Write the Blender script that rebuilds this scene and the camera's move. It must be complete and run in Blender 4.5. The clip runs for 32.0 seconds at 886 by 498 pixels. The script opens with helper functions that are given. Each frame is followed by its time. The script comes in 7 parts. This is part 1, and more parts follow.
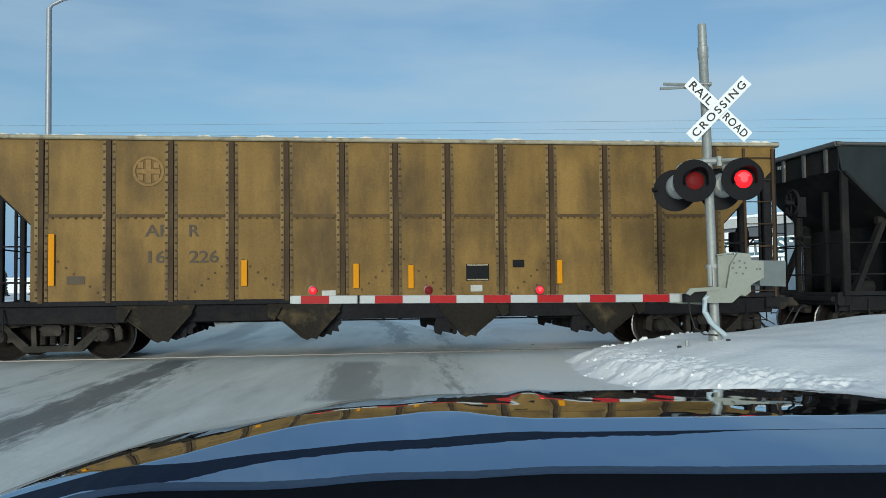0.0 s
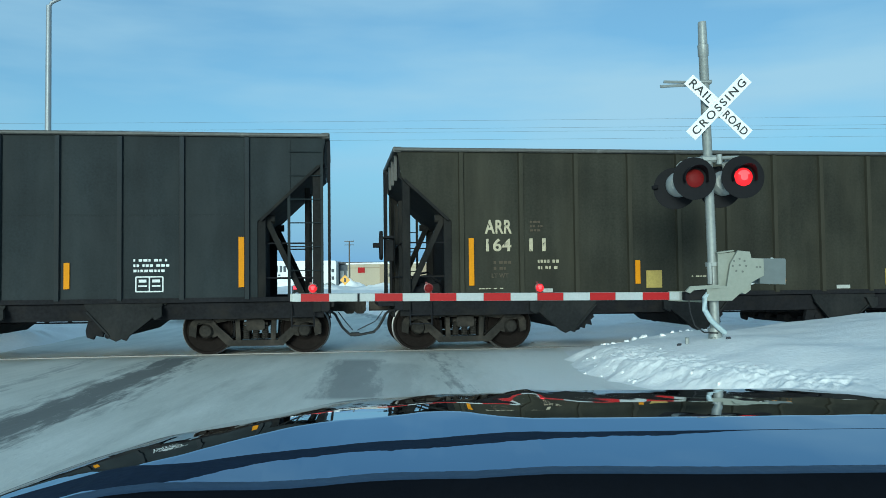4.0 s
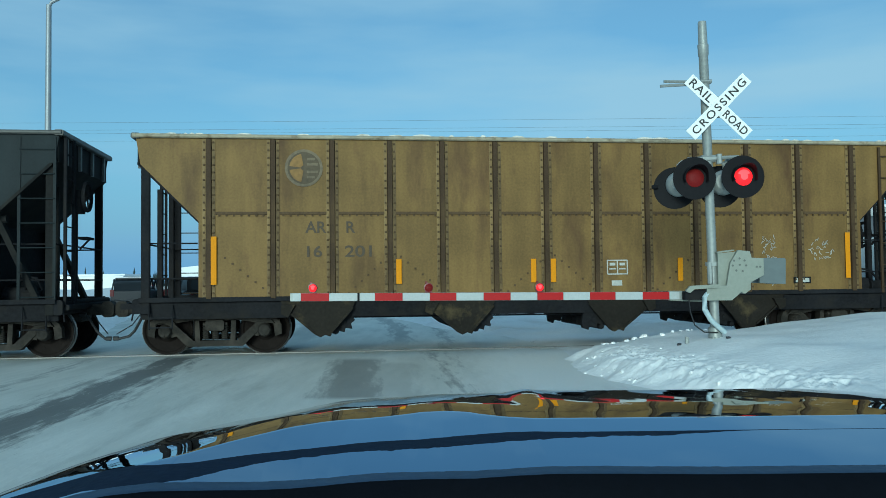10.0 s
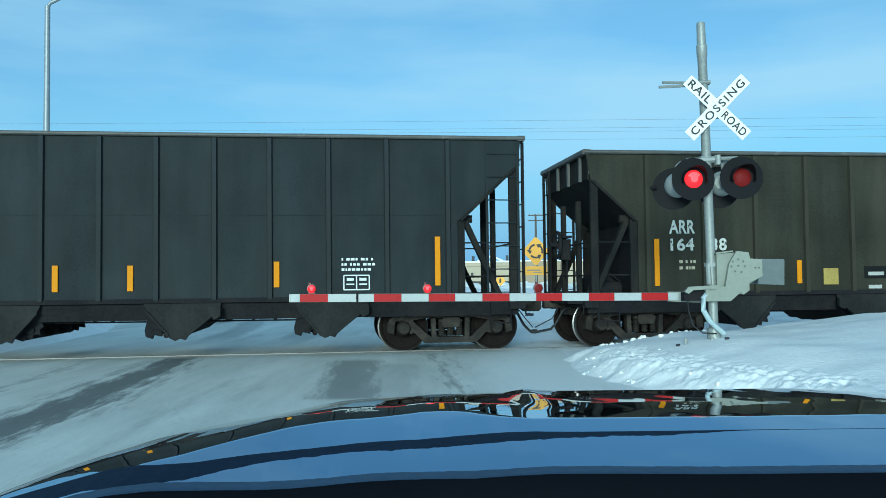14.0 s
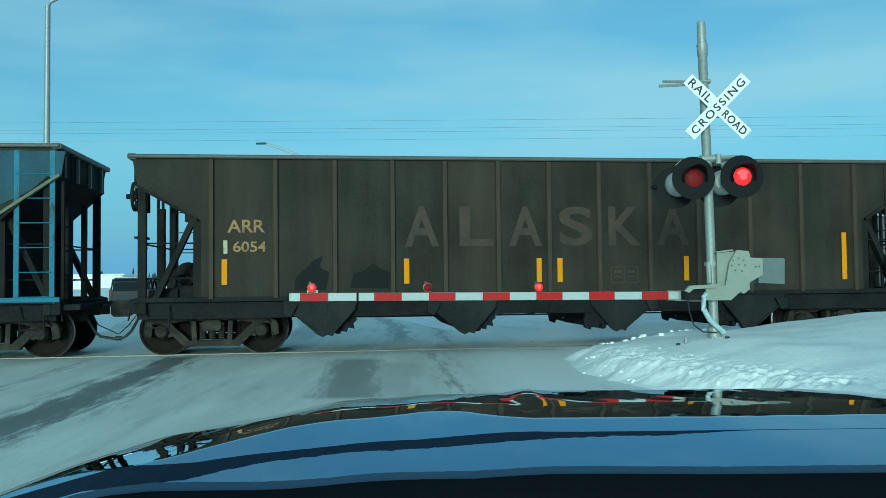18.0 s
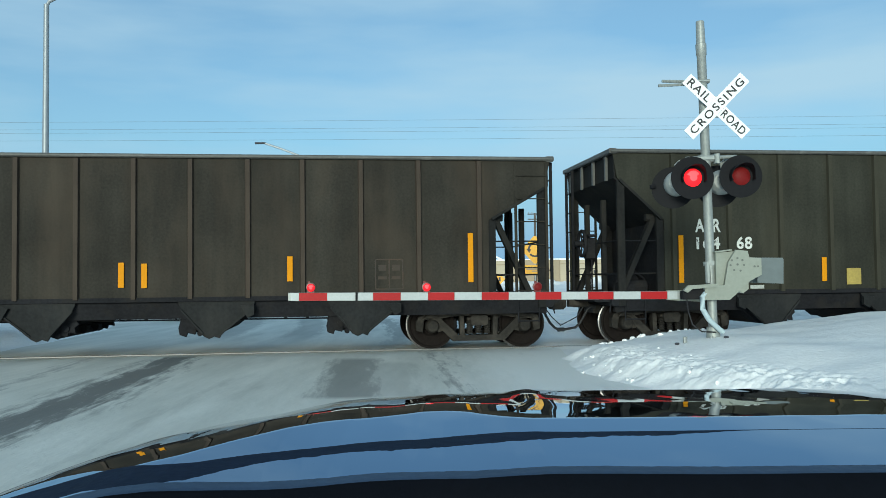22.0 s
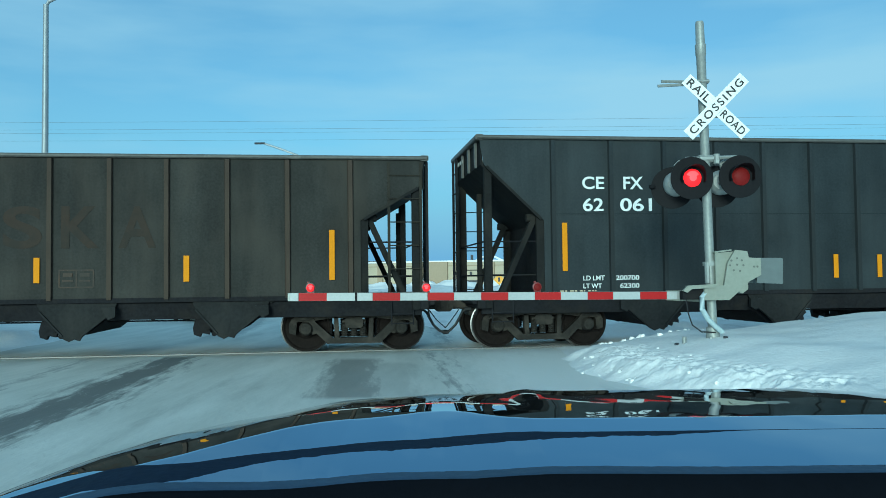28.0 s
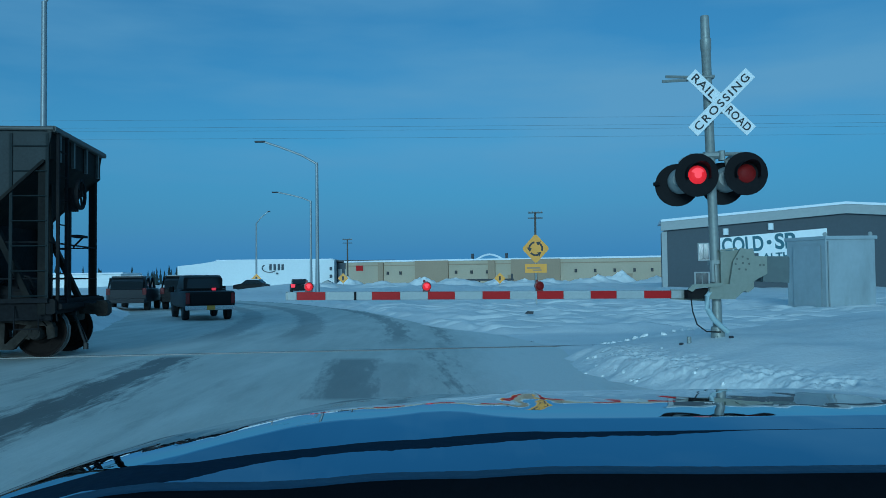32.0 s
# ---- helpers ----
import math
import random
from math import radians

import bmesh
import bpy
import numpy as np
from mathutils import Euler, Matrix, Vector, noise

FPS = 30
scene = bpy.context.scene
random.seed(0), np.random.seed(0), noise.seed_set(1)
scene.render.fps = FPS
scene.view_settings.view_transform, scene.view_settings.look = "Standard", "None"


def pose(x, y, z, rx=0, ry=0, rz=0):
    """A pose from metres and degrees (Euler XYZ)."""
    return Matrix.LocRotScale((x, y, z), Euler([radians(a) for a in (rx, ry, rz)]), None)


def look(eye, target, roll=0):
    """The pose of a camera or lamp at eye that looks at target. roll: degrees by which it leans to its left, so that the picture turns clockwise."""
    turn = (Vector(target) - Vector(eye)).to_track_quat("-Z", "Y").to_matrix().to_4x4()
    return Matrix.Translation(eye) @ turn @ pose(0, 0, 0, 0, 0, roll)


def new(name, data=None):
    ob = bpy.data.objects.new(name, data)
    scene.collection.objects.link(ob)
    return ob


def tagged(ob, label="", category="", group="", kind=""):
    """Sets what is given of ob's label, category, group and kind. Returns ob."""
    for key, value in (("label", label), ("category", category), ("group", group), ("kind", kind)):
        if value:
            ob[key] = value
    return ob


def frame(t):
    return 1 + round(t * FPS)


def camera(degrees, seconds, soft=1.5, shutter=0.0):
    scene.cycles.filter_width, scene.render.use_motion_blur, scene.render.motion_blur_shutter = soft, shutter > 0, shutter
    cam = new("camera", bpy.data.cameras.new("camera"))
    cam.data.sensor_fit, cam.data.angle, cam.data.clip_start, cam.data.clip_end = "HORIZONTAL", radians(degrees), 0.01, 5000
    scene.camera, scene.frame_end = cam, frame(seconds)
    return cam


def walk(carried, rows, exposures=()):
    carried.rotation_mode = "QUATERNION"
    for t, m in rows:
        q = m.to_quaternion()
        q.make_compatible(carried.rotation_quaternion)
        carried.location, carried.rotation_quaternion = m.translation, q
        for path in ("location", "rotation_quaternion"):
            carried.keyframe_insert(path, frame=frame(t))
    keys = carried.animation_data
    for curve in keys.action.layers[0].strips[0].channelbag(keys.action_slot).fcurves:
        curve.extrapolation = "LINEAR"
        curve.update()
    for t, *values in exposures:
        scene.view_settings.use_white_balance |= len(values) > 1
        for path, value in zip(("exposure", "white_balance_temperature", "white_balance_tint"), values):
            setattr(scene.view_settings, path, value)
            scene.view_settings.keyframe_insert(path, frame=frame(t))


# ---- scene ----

# ---- the camera, on the dashboard of a car that waits at the crossing ----
F_LEN, EYE_Z = 1480.0, 1.34
cam = camera(55.82, 32.0, soft=0.8)
# seconds, small turns of the camera in hundredths of a degree: left, up
SWAY = ((0, 0, 0), (0.5, 0, 5), (1, 6, 0), (1.5, 6, -10), (2, 3, -6), (2.5, 0, 0), (4.5, 0, -17), (5, 0, -10), (5.5, 0, -5),
        (6, 0, -5), (6.5, 0, -10), (7.5, 0, -10), (8, -3, -4), (9, -4, -4), (9.5, 0, -10), (10, 0, -17), (10.5, -3, -22),
        (11, -3, -16), (12, -3, -10), (12.5, 0, -17), (13, 0, -28), (13.5, -8, -28), (14, -8, -11), (15, -10, -11),
        (15.5, -8, -15), (17.5, -8, -15), (18, -6, -18), (18.5, -6, -23), (19, -8, -23), (19.5, -10, -15), (20, -10, -10),
        (20.5, -10, -5), (21, -11, -5), (21.5, -11, -16), (22, -13, -20), (22.5, -12, -11), (23, -14, -11), (24, -12, -14),
        (24.5, -12, -20), (25, -12, -20), (25.5, -12, -14), (26, -14, -11), (26.5, -16, -11), (28.5, -16, -20),
        (29, -13, -15), (29.5, -12, -21), (30, -12, -21), (30.5, -11, -32), (31, -12, -32), (31.5, -12, -27), (31.7, -12, -27), (31.85, -12, -27), (32, -12, -27))
# the waiting car begins to creep forward as the train clears: seconds, metres
CREEP = {31.7: 0.03, 31.85: 0.10, 32: 0.20}
EYES = [(t, pose(0, CREEP.get(t, 0), EYE_Z, 92.3 + up / 100, 0, left / 100) @ pose(0, 0, 0, 0, 0, -0.63)) for t, left, up in SWAY]
walk(cam, EYES,
     exposures=[(0, 0.09, 5850, 0), (1, 0.14, 5800, -1), (2, 0.30, 5700, -5), (5, 0.20, 5080, -17), (6, 0.18, 5250, -12), (7, 0.20, 5150, -13), (8, 0.36, 4900, -20), (8.5, 0.46, 4850, -21), (9, 0.14, 4700, -24), (10, 0.08, 5000, -18), (11.2, 0.11, 5500, -4),
                (13, 0.40, 5380, -10), (14, 0.38, 4880, -18), (15, 0.13, 4900, -25), (18, 0.18, 4800, -34), (19, 0.20, 5350, -20), (20, 0.18, 5450, -18), (22, 0.34, 5700, -8), (24, 0.20, 5150, -26), (26, 0.10, 4800, -36),
                (29, 0.32, 4850, -20), (30, 0.34, 4470, -29), (31, -0.27, 4050, -24), (31.5, -0.52, 4050, -20), (32, -0.80, 3850, -22)])

# ---- sky and sun: a low winter sun behind the camera ----
SUN_UP, SUN_SIDE = 9.6, 10.5
world = bpy.data.worlds.new("winter_sky")
scene.world = world
world.use_nodes = True
wn, wl = world.node_tree.nodes, world.node_tree.links
wn.clear()
sky = wn.new("ShaderNodeTexSky")
sky.sky_type = "NISHITA"
sky.sun_disc = False
sky.sun_elevation = radians(SUN_UP)
sky.sun_rotation = radians(180 + SUN_SIDE)
sky.air_density, sky.dust_density, sky.ozone_density = 1.0, 0.6, 3.0
w_co = wn.new("ShaderNodeTexCoord")
w_map = wn.new("ShaderNodeMapping")
w_map.inputs["Location"].default_value = (-14.63, -8.22, 9.65)
w_map.inputs["Scale"].default_value = (1.2, 1.2, 6.0)
w_noise = wn.new("ShaderNodeTexNoise")
w_noise.inputs["Scale"].default_value = 1.7
w_noise.inputs["Detail"].default_value = 5
w_noise.inputs["Roughness"].default_value = 0.5
w_ramp = wn.new("ShaderNodeValToRGB")
w_ramp.color_ramp.elements[0].position, w_ramp.color_ramp.elements[1].position = 0.43, 0.70
w_ramp.color_ramp.elements[0].color = (0.28, 0.28, 0.28, 1)
w_ramp.color_ramp.elements[1].color = (0.85, 0.85, 0.85, 1)
w_mix = wn.new("ShaderNodeMixRGB")
w_mix.inputs[2].default_value = (3.6, 4.3, 5.0, 1)
w_back = wn.new("ShaderNodeBackground")
w_back.inputs["Strength"].default_value = 0.12
w_out = wn.new("ShaderNodeOutputWorld")
wl.new(w_co.outputs["Generated"], w_map.inputs["Vector"])
wl.new(w_map.outputs["Vector"], w_noise.inputs["Vector"])
wl.new(w_noise.outputs["Fac"], w_ramp.inputs["Fac"])
wl.new(w_ramp.outputs["Color"], w_mix.inputs["Fac"])
wl.new(sky.outputs["Color"], w_mix.inputs[1])
# a low bank of blue-grey winter haze all round the horizon
w_sep, w_low, w_haze = wn.new("ShaderNodeSeparateXYZ"), wn.new("ShaderNodeMapRange"), wn.new("ShaderNodeMixRGB")
w_low.inputs[1].default_value, w_low.inputs[2].default_value = 0.02, 0.16
w_low.inputs[3].default_value, w_low.inputs[4].default_value = 0.9, 0.0
w_haze.inputs[2].default_value = (1.7, 2.75, 4.3, 1)
wl.new(w_co.outputs["Generated"], w_sep.inputs[0])
wl.new(w_sep.outputs["Z"], w_low.inputs[0])
wl.new(w_low.outputs[0], w_haze.inputs["Fac"])
wl.new(w_mix.outputs["Color"], w_haze.inputs[1])
wl.new(w_haze.outputs["Color"], w_back.inputs["Color"])
wl.new(w_back.outputs["Background"], w_out.inputs["Surface"])
sun_data = bpy.data.lights.new("sun", "SUN")
sun_data.energy, sun_data.angle, sun_data.color = 2.55, radians(18.0), (1.0, 0.90, 0.77)
sun = new("sun", sun_data)
sun_from = Vector((-math.sin(radians(SUN_SIDE)), -math.cos(radians(SUN_SIDE)), math.tan(radians(SUN_UP))))
sun.matrix_world = look(sun_from * 60, (0, 0, 0))

# ---- materials ----
def surface(name, color, rough=0.6, metal=0.0, grain=30.0, vary=0.25, bump=0.15, stain=None, stain_at=(0.5, 0.7),
            stain_scale=(1.0, 1.0, 1.0), coat=0.0, emit=0.0, spec=0.5, blotch=1.2, streak=0.00):
    """A procedural surface: base colour varied at two scales, an optional stain, fine relief."""
    m = bpy.data.materials.new(name)
    m.use_nodes = True
    n, l = m.node_tree.nodes, m.node_tree.links
    b = n["Principled BSDF"]
    b.inputs["Roughness"].default_value, b.inputs["Metallic"].default_value = rough, metal
    b.inputs["Coat Weight"].default_value = coat
    b.inputs["Specular IOR Level"].default_value = spec
    co = n.new("ShaderNodeTexCoord")
    n1, n2 = n.new("ShaderNodeTexNoise"), n.new("ShaderNodeTexNoise")
    n1.inputs["Scale"].default_value, n1.inputs["Detail"].default_value = grain, 4
    n2.inputs["Scale"].default_value, n2.inputs["Detail"].default_value = blotch, 5
    l.new(co.outputs["Object"], n1.inputs["Vector"])
    l.new(co.outputs["Object"], n2.inputs["Vector"])
    add = n.new("ShaderNodeMath")
    add.operation = "ADD"
    l.new(n1.outputs["Fac"], add.inputs[0])
    l.new(n2.outputs["Fac"], add.inputs[1])
    rng = n.new("ShaderNodeMapRange")
    rng.inputs[1].default_value, rng.inputs[2].default_value = 0.6, 1.4
    rng.inputs[3].default_value, rng.inputs[4].default_value = 1 - vary, 1 + vary
    l.new(add.outputs[0], rng.inputs[0])
    mul = n.new("ShaderNodeVectorMath")
    mul.operation = "SCALE"
    mul.inputs[0].default_value = color
    l.new(rng.outputs[0], mul.inputs["Scale"])
    out = mul.outputs[0]
    if stain:
        mp, n3, rp, mx = n.new("ShaderNodeMapping"), n.new("ShaderNodeTexNoise"), n.new("ShaderNodeValToRGB"), n.new("ShaderNodeMixRGB")
        mp.inputs["Scale"].default_value = stain_scale
        n3.inputs["Scale"].default_value, n3.inputs["Detail"].default_value = 1.0, 6
        n3.inputs["Roughness"].default_value = 0.62
        rp.color_ramp.elements[0].position, rp.color_ramp.elements[1].position = stain_at
        l.new(co.outputs["Object"], mp.inputs["Vector"])
        l.new(mp.outputs["Vector"], n3.inputs["Vector"])
        l.new(n3.outputs["Fac"], rp.inputs["Fac"])
        l.new(rp.outputs["Color"], mx.inputs["Fac"])
        l.new(out, mx.inputs[1])
        mx.inputs[2].default_value = (*stain, 1)
        out = mx.outputs["Color"]
    if streak:
        # soot washed down in narrow vertical runs, uneven from place to place
        mp, n4, n5 = n.new("ShaderNodeMapping"), n.new("ShaderNodeTexNoise"), n.new("ShaderNodeTexNoise")
        mp.inputs["Scale"].default_value = (2.6, 2.6, 0.30)
        n4.inputs["Scale"].default_value, n4.inputs["Detail"].default_value, n4.inputs["Roughness"].default_value = 1.0, 5, 0.6
        n5.inputs["Scale"].default_value, n5.inputs["Detail"].default_value = 0.55, 3
        r4, r5, both, sc = n.new("ShaderNodeMapRange"), n.new("ShaderNodeMapRange"), n.new("ShaderNodeMath"), n.new("ShaderNodeVectorMath")
        r4.inputs[1].default_value, r4.inputs[2].default_value, r4.inputs[3].default_value, r4.inputs[4].default_value = 0.36, 0.64, 1 - streak, 1 + 0.6 * streak
        r5.inputs[1].default_value, r5.inputs[2].default_value, r5.inputs[3].default_value, r5.inputs[4].default_value = 0.38, 0.62, 1 - 0.8 * streak, 1 + 0.8 * streak
        both.operation, sc.operation = "MULTIPLY", "SCALE"
        l.new(co.outputs["Object"], mp.inputs["Vector"])
        l.new(mp.outputs["Vector"], n4.inputs["Vector"])
        l.new(co.outputs["Object"], n5.inputs["Vector"])
        l.new(n4.outputs["Fac"], r4.inputs[0])
        l.new(n5.outputs["Fac"], r5.inputs[0])
        l.new(r4.outputs[0], both.inputs[0])
        l.new(r5.outputs[0], both.inputs[1])
        l.new(out, sc.inputs[0])
        l.new(both.outputs[0], sc.inputs["Scale"])
        out = sc.outputs[0]
    l.new(out, b.inputs["Base Color"])
    if bump:
        bp = n.new("ShaderNodeBump")
        bp.inputs["Strength"].default_value, bp.inputs["Distance"].default_value = bump, 0.01
        l.new(add.outputs[0], bp.inputs["Height"])
        l.new(bp.outputs["Normal"], b.inputs["Normal"])
    if emit:
        b.inputs["Emission Color"].default_value = (*color, 1)
        b.inputs["Emission Strength"].default_value = emit
    return m


BLACK_CAR = surface("black_car_paint", (0.0172, 0.0225, 0.0245), 0.65, grain=24, vary=0.3, bump=0.08, stain=(0.0260, 0.0310, 0.0320), stain_at=(0.46, 0.74), stain_scale=(0.9, 0.9, 0.35), spec=0.14, streak=0.13)
OLIVE_CAR = surface("grimy_dark_car_paint", (0.0335, 0.0330, 0.0245), 0.66, grain=24, vary=0.3, bump=0.10, stain=(0.0460, 0.0430, 0.0300), stain_at=(0.46, 0.76), stain_scale=(1.1, 1.1, 0.4), spec=0.10, streak=0.17)
BROWN_CAR = surface("sooty_brown_car_paint", (0.0310, 0.0280, 0.0220), 0.66, grain=24, vary=0.32, bump=0.10, stain=(0.0470, 0.0370, 0.0265), stain_at=(0.46, 0.76), stain_scale=(1.1, 1.1, 0.4), spec=0.10, streak=0.17)
SOOT_CAR = surface("sooty_grey_brown_car_paint", (0.0320, 0.0318, 0.0285), 0.66, grain=24, vary=0.32, bump=0.10, stain=(0.0500, 0.0450, 0.0370), stain_at=(0.46, 0.76), stain_scale=(1.1, 1.1, 0.4), spec=0.10, streak=0.17)
FADED_CAR = surface("faded_black_car_paint", (0.0230, 0.0285, 0.0310), 0.55, grain=24, vary=0.3, bump=0.08, stain=(0.0390, 0.0445, 0.0455), stain_at=(0.45, 0.72), stain_scale=(0.5, 0.5, 0.3), spec=0.20, streak=0.15)
BLACK_RIB = surface("dusty_black_rib_paint", (0.0269, 0.0325, 0.0362), 0.65, grain=24, vary=0.3, bump=0.08, stain=(0.028, 0.030, 0.030), stain_at=(0.42, 0.70), stain_scale=(4, 4, 0.6), spec=0.10)
OLIVE_RIB = surface("dusty_olive_rib_paint", (0.0392, 0.0374, 0.0267), 0.65, grain=24, vary=0.3, bump=0.08, stain=(0.045, 0.042, 0.030), stain_at=(0.42, 0.70), stain_scale=(4, 4, 0.6), spec=0.10)
BROWN_RIB = surface("dusty_brown_rib_paint", (0.0463, 0.0356, 0.0277), 0.65, grain=24, vary=0.3, bump=0.08, stain=(0.062, 0.048, 0.036), stain_at=(0.42, 0.70), stain_scale=(4, 4, 0.6), spec=0.10)
GOLD_CAR = surface("golden_ochre_car_paint", (0.1785, 0.1113, 0.0336), 0.62, grain=24, vary=0.22, bump=0.10, stain=(0.070, 0.036, 0.016), stain_at=(0.50, 0.74), stain_scale=(1.3, 1.3, 0.4), spec=0.24, streak=0.14)
YELLOW_CAR = surface("weathered_ochre_car_paint", (0.2077, 0.1251, 0.0342), 0.65, grain=24, vary=0.22, bump=0.10, stain=(0.070, 0.046, 0.020), stain_at=(0.46, 0.75), stain_scale=(1.0, 1.0, 0.5), spec=0.22, streak=0.14)
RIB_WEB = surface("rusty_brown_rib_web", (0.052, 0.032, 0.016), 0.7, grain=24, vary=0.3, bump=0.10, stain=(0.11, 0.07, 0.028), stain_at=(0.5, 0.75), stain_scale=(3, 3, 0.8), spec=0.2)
RIVET = surface("rusty_rivet_head", (0.085, 0.054, 0.026), 0.7, grain=24, vary=0.3, bump=0.05, spec=0.2)
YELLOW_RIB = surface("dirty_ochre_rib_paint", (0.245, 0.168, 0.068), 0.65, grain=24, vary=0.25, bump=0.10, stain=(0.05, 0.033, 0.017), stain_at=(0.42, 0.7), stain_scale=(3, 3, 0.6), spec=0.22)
BLUE_PANEL = surface("faded_blue_panel_paint", (0.1155, 0.2200, 0.2585), 0.6, grain=24, vary=0.2, bump=0.05, stain=(0.20, 0.19, 0.09), stain_at=(0.5, 0.72), stain_scale=(0.7, 0.7, 0.5), spec=0.18, streak=0.12)
OCHRE_PANEL = surface("faded_ochre_patch_paint", (0.23, 0.19, 0.08), 0.6, grain=24, vary=0.2, bump=0.05, stain=(0.15, 0.21, 0.2), stain_at=(0.55, 0.75), stain_scale=(1.3, 1.3, 1.0), spec=0.18, streak=0.12)
BLUE_STEEL = surface("light_blue_steel_paint", (0.048, 0.148, 0.225), 0.55, grain=24, vary=0.25, bump=0.05, stain=(0.03, 0.04, 0.045), stain_at=(0.55, 0.7), stain_scale=(6, 6, 2), spec=0.18)
SNOWY_CHORD = surface("frosty_top_edge", (0.34, 0.30, 0.21), 0.8, grain=12, vary=0.25, bump=0.3, stain=(0.15, 0.11, 0.06), stain_at=(0.52, 0.72), stain_scale=(5, 5, 5))
ROOF_FROST = surface("grimy_frost", (0.72, 0.69, 0.60), 0.8, grain=14, vary=0.12, bump=0.3, stain=(0.42, 0.36, 0.26), stain_at=(0.5, 0.7), stain_scale=(6, 6, 6))
DARK_CHORD = surface("dusty_dark_chord", (0.085, 0.083, 0.075), 0.6, grain=14, vary=0.3, stain=(0.25, 0.24, 0.22), stain_at=(0.6, 0.8), stain_scale=(3, 3, 3))
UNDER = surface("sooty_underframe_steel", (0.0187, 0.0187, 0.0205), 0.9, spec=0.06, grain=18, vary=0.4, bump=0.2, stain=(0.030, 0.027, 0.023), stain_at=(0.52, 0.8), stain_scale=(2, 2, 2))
# end frames: the shade between the cars is put into this dark colour
END_DARK = surface("shaded_end_frame_paint", (0.0165, 0.0165, 0.0160), 0.8, grain=18, vary=0.35, bump=0.12, stain=(0.034, 0.031, 0.026), stain_at=(0.48, 0.76), stain_scale=(2, 2, 1), spec=0.08)
TRUCK = surface("dusty_cast_truck_steel", (0.0310, 0.0280, 0.0240), 0.8, grain=18, vary=0.5, bump=0.3, stain=(0.080, 0.068, 0.055), spec=0.14, stain_at=(0.46, 0.78), stain_scale=(3, 3, 3))
POCKET = surface("dusty_dark_pocket_plate", (0.0175, 0.0181, 0.0181), 0.75, grain=18, vary=0.4, bump=0.15, stain=(0.034, 0.033, 0.030), stain_at=(0.48, 0.75), stain_scale=(2, 2, 1), spec=0.15)
POCKET_TAN = surface("sooty_tan_pocket_plate", (0.018, 0.0150, 0.0110), 0.75, grain=18, vary=0.4, bump=0.15, stain=(0.10, 0.075, 0.035), stain_at=(0.56, 0.76), stain_scale=(2, 2, 2), spec=0.15)
WHEEL = surface("brown_wheel_steel", (0.0169, 0.0137, 0.0123), 0.85, spec=0.06, metal=0.1, grain=18, vary=0.35, bump=0.15)
TREAD = surface("polished_wheel_rim_steel", (0.20, 0.19, 0.18), 0.4, metal=0.9, grain=18, vary=0.2, bump=0.05)
RAIL = surface("polished_rail_steel", (0.20, 0.19, 0.18), 0.5, metal=0.5, grain=10, vary=0.3, bump=0.05)
HOSE = surface("black_rubber_hose", (0.012, 0.012, 0.013), 0.6)
REFLECT = surface("amber_reflector_strip", (0.62, 0.25, 0.005), 0.6, grain=30, vary=0.12, bump=0.02, spec=0.08)
LETTER = surface("white_stencil_paint", (0.72, 0.74, 0.72), 0.6, grain=40, vary=0.15, bump=0.02)
LETTER_OLD = surface("worn_cream_stencil_paint", (0.46, 0.40, 0.27), 0.7, grain=30, vary=0.3, bump=0.02, stain=(0.06, 0.055, 0.04), stain_at=(0.56, 0.66), stain_scale=(14, 14, 14))
LETTER_WORN = surface("flaking_white_stencil_paint", (0.60, 0.60, 0.54), 0.7, grain=30, vary=0.25, bump=0.02, stain=(0.05, 0.048, 0.036), stain_at=(0.57, 0.65), stain_scale=(12, 12, 12))
LETTER_GHOST = surface("ghost_rust_lettering", (0.052, 0.028, 0.012), 0.7, grain=10, vary=0.4, bump=0.02, stain=(0.026, 0.020, 0.013), stain_at=(0.38, 0.62), stain_scale=(3, 3, 3))
LETTER_FAINT = surface("nearly_gone_lettering", (0.034, 0.0215, 0.0125), 0.7, grain=6, vary=0.5, bump=0.02, stain=(0.021, 0.017, 0.012), stain_at=(0.36, 0.6), stain_scale=(2.5, 2.5, 2.5), spec=0.26)
LETTER_RUST = surface("worn_orange_stencil_paint", (0.30, 0.17, 0.06), 0.7, grain=30, vary=0.35, bump=0.02, stain=(0.08, 0.05, 0.03), stain_at=(0.5, 0.7), stain_scale=(5, 5, 5))
LETTER_DARK = surface("dark_stencil_paint", (0.066, 0.047, 0.026), 0.7, grain=40, vary=0.2, bump=0.02)
LOGO_ORANGE = surface("faded_orange_emblem_paint", (0.225, 0.130, 0.036), 0.75, grain=12, vary=0.4, bump=0.02)
EMBLEM_DARK = surface("sooty_emblem_paint", (0.085, 0.063, 0.034), 0.75, grain=12, vary=0.4, bump=0.02)
EMBLEM_DULL = surface("dull_brown_emblem_paint", (0.145, 0.112, 0.066), 0.75, grain=12, vary=0.4, bump=0.02)
PATCH_DARK = surface("dark_repaint_patch", (0.010, 0.011, 0.011), 0.7, spec=0.12, grain=20, vary=0.3, bump=0.03)
REPAINT = surface("darker_repaint_paint", (0.0058, 0.0068, 0.0074), 0.6, grain=20, vary=0.3, bump=0.03, spec=0.14)
BLUE_DULL = surface("sooty_blue_panel_paint", (0.098, 0.160, 0.180), 0.6, grain=24, vary=0.25, bump=0.05, stain=(0.150, 0.150, 0.110), stain_at=(0.44, 0.68), stain_scale=(0.8, 0.8, 0.5), spec=0.18, streak=0.15)
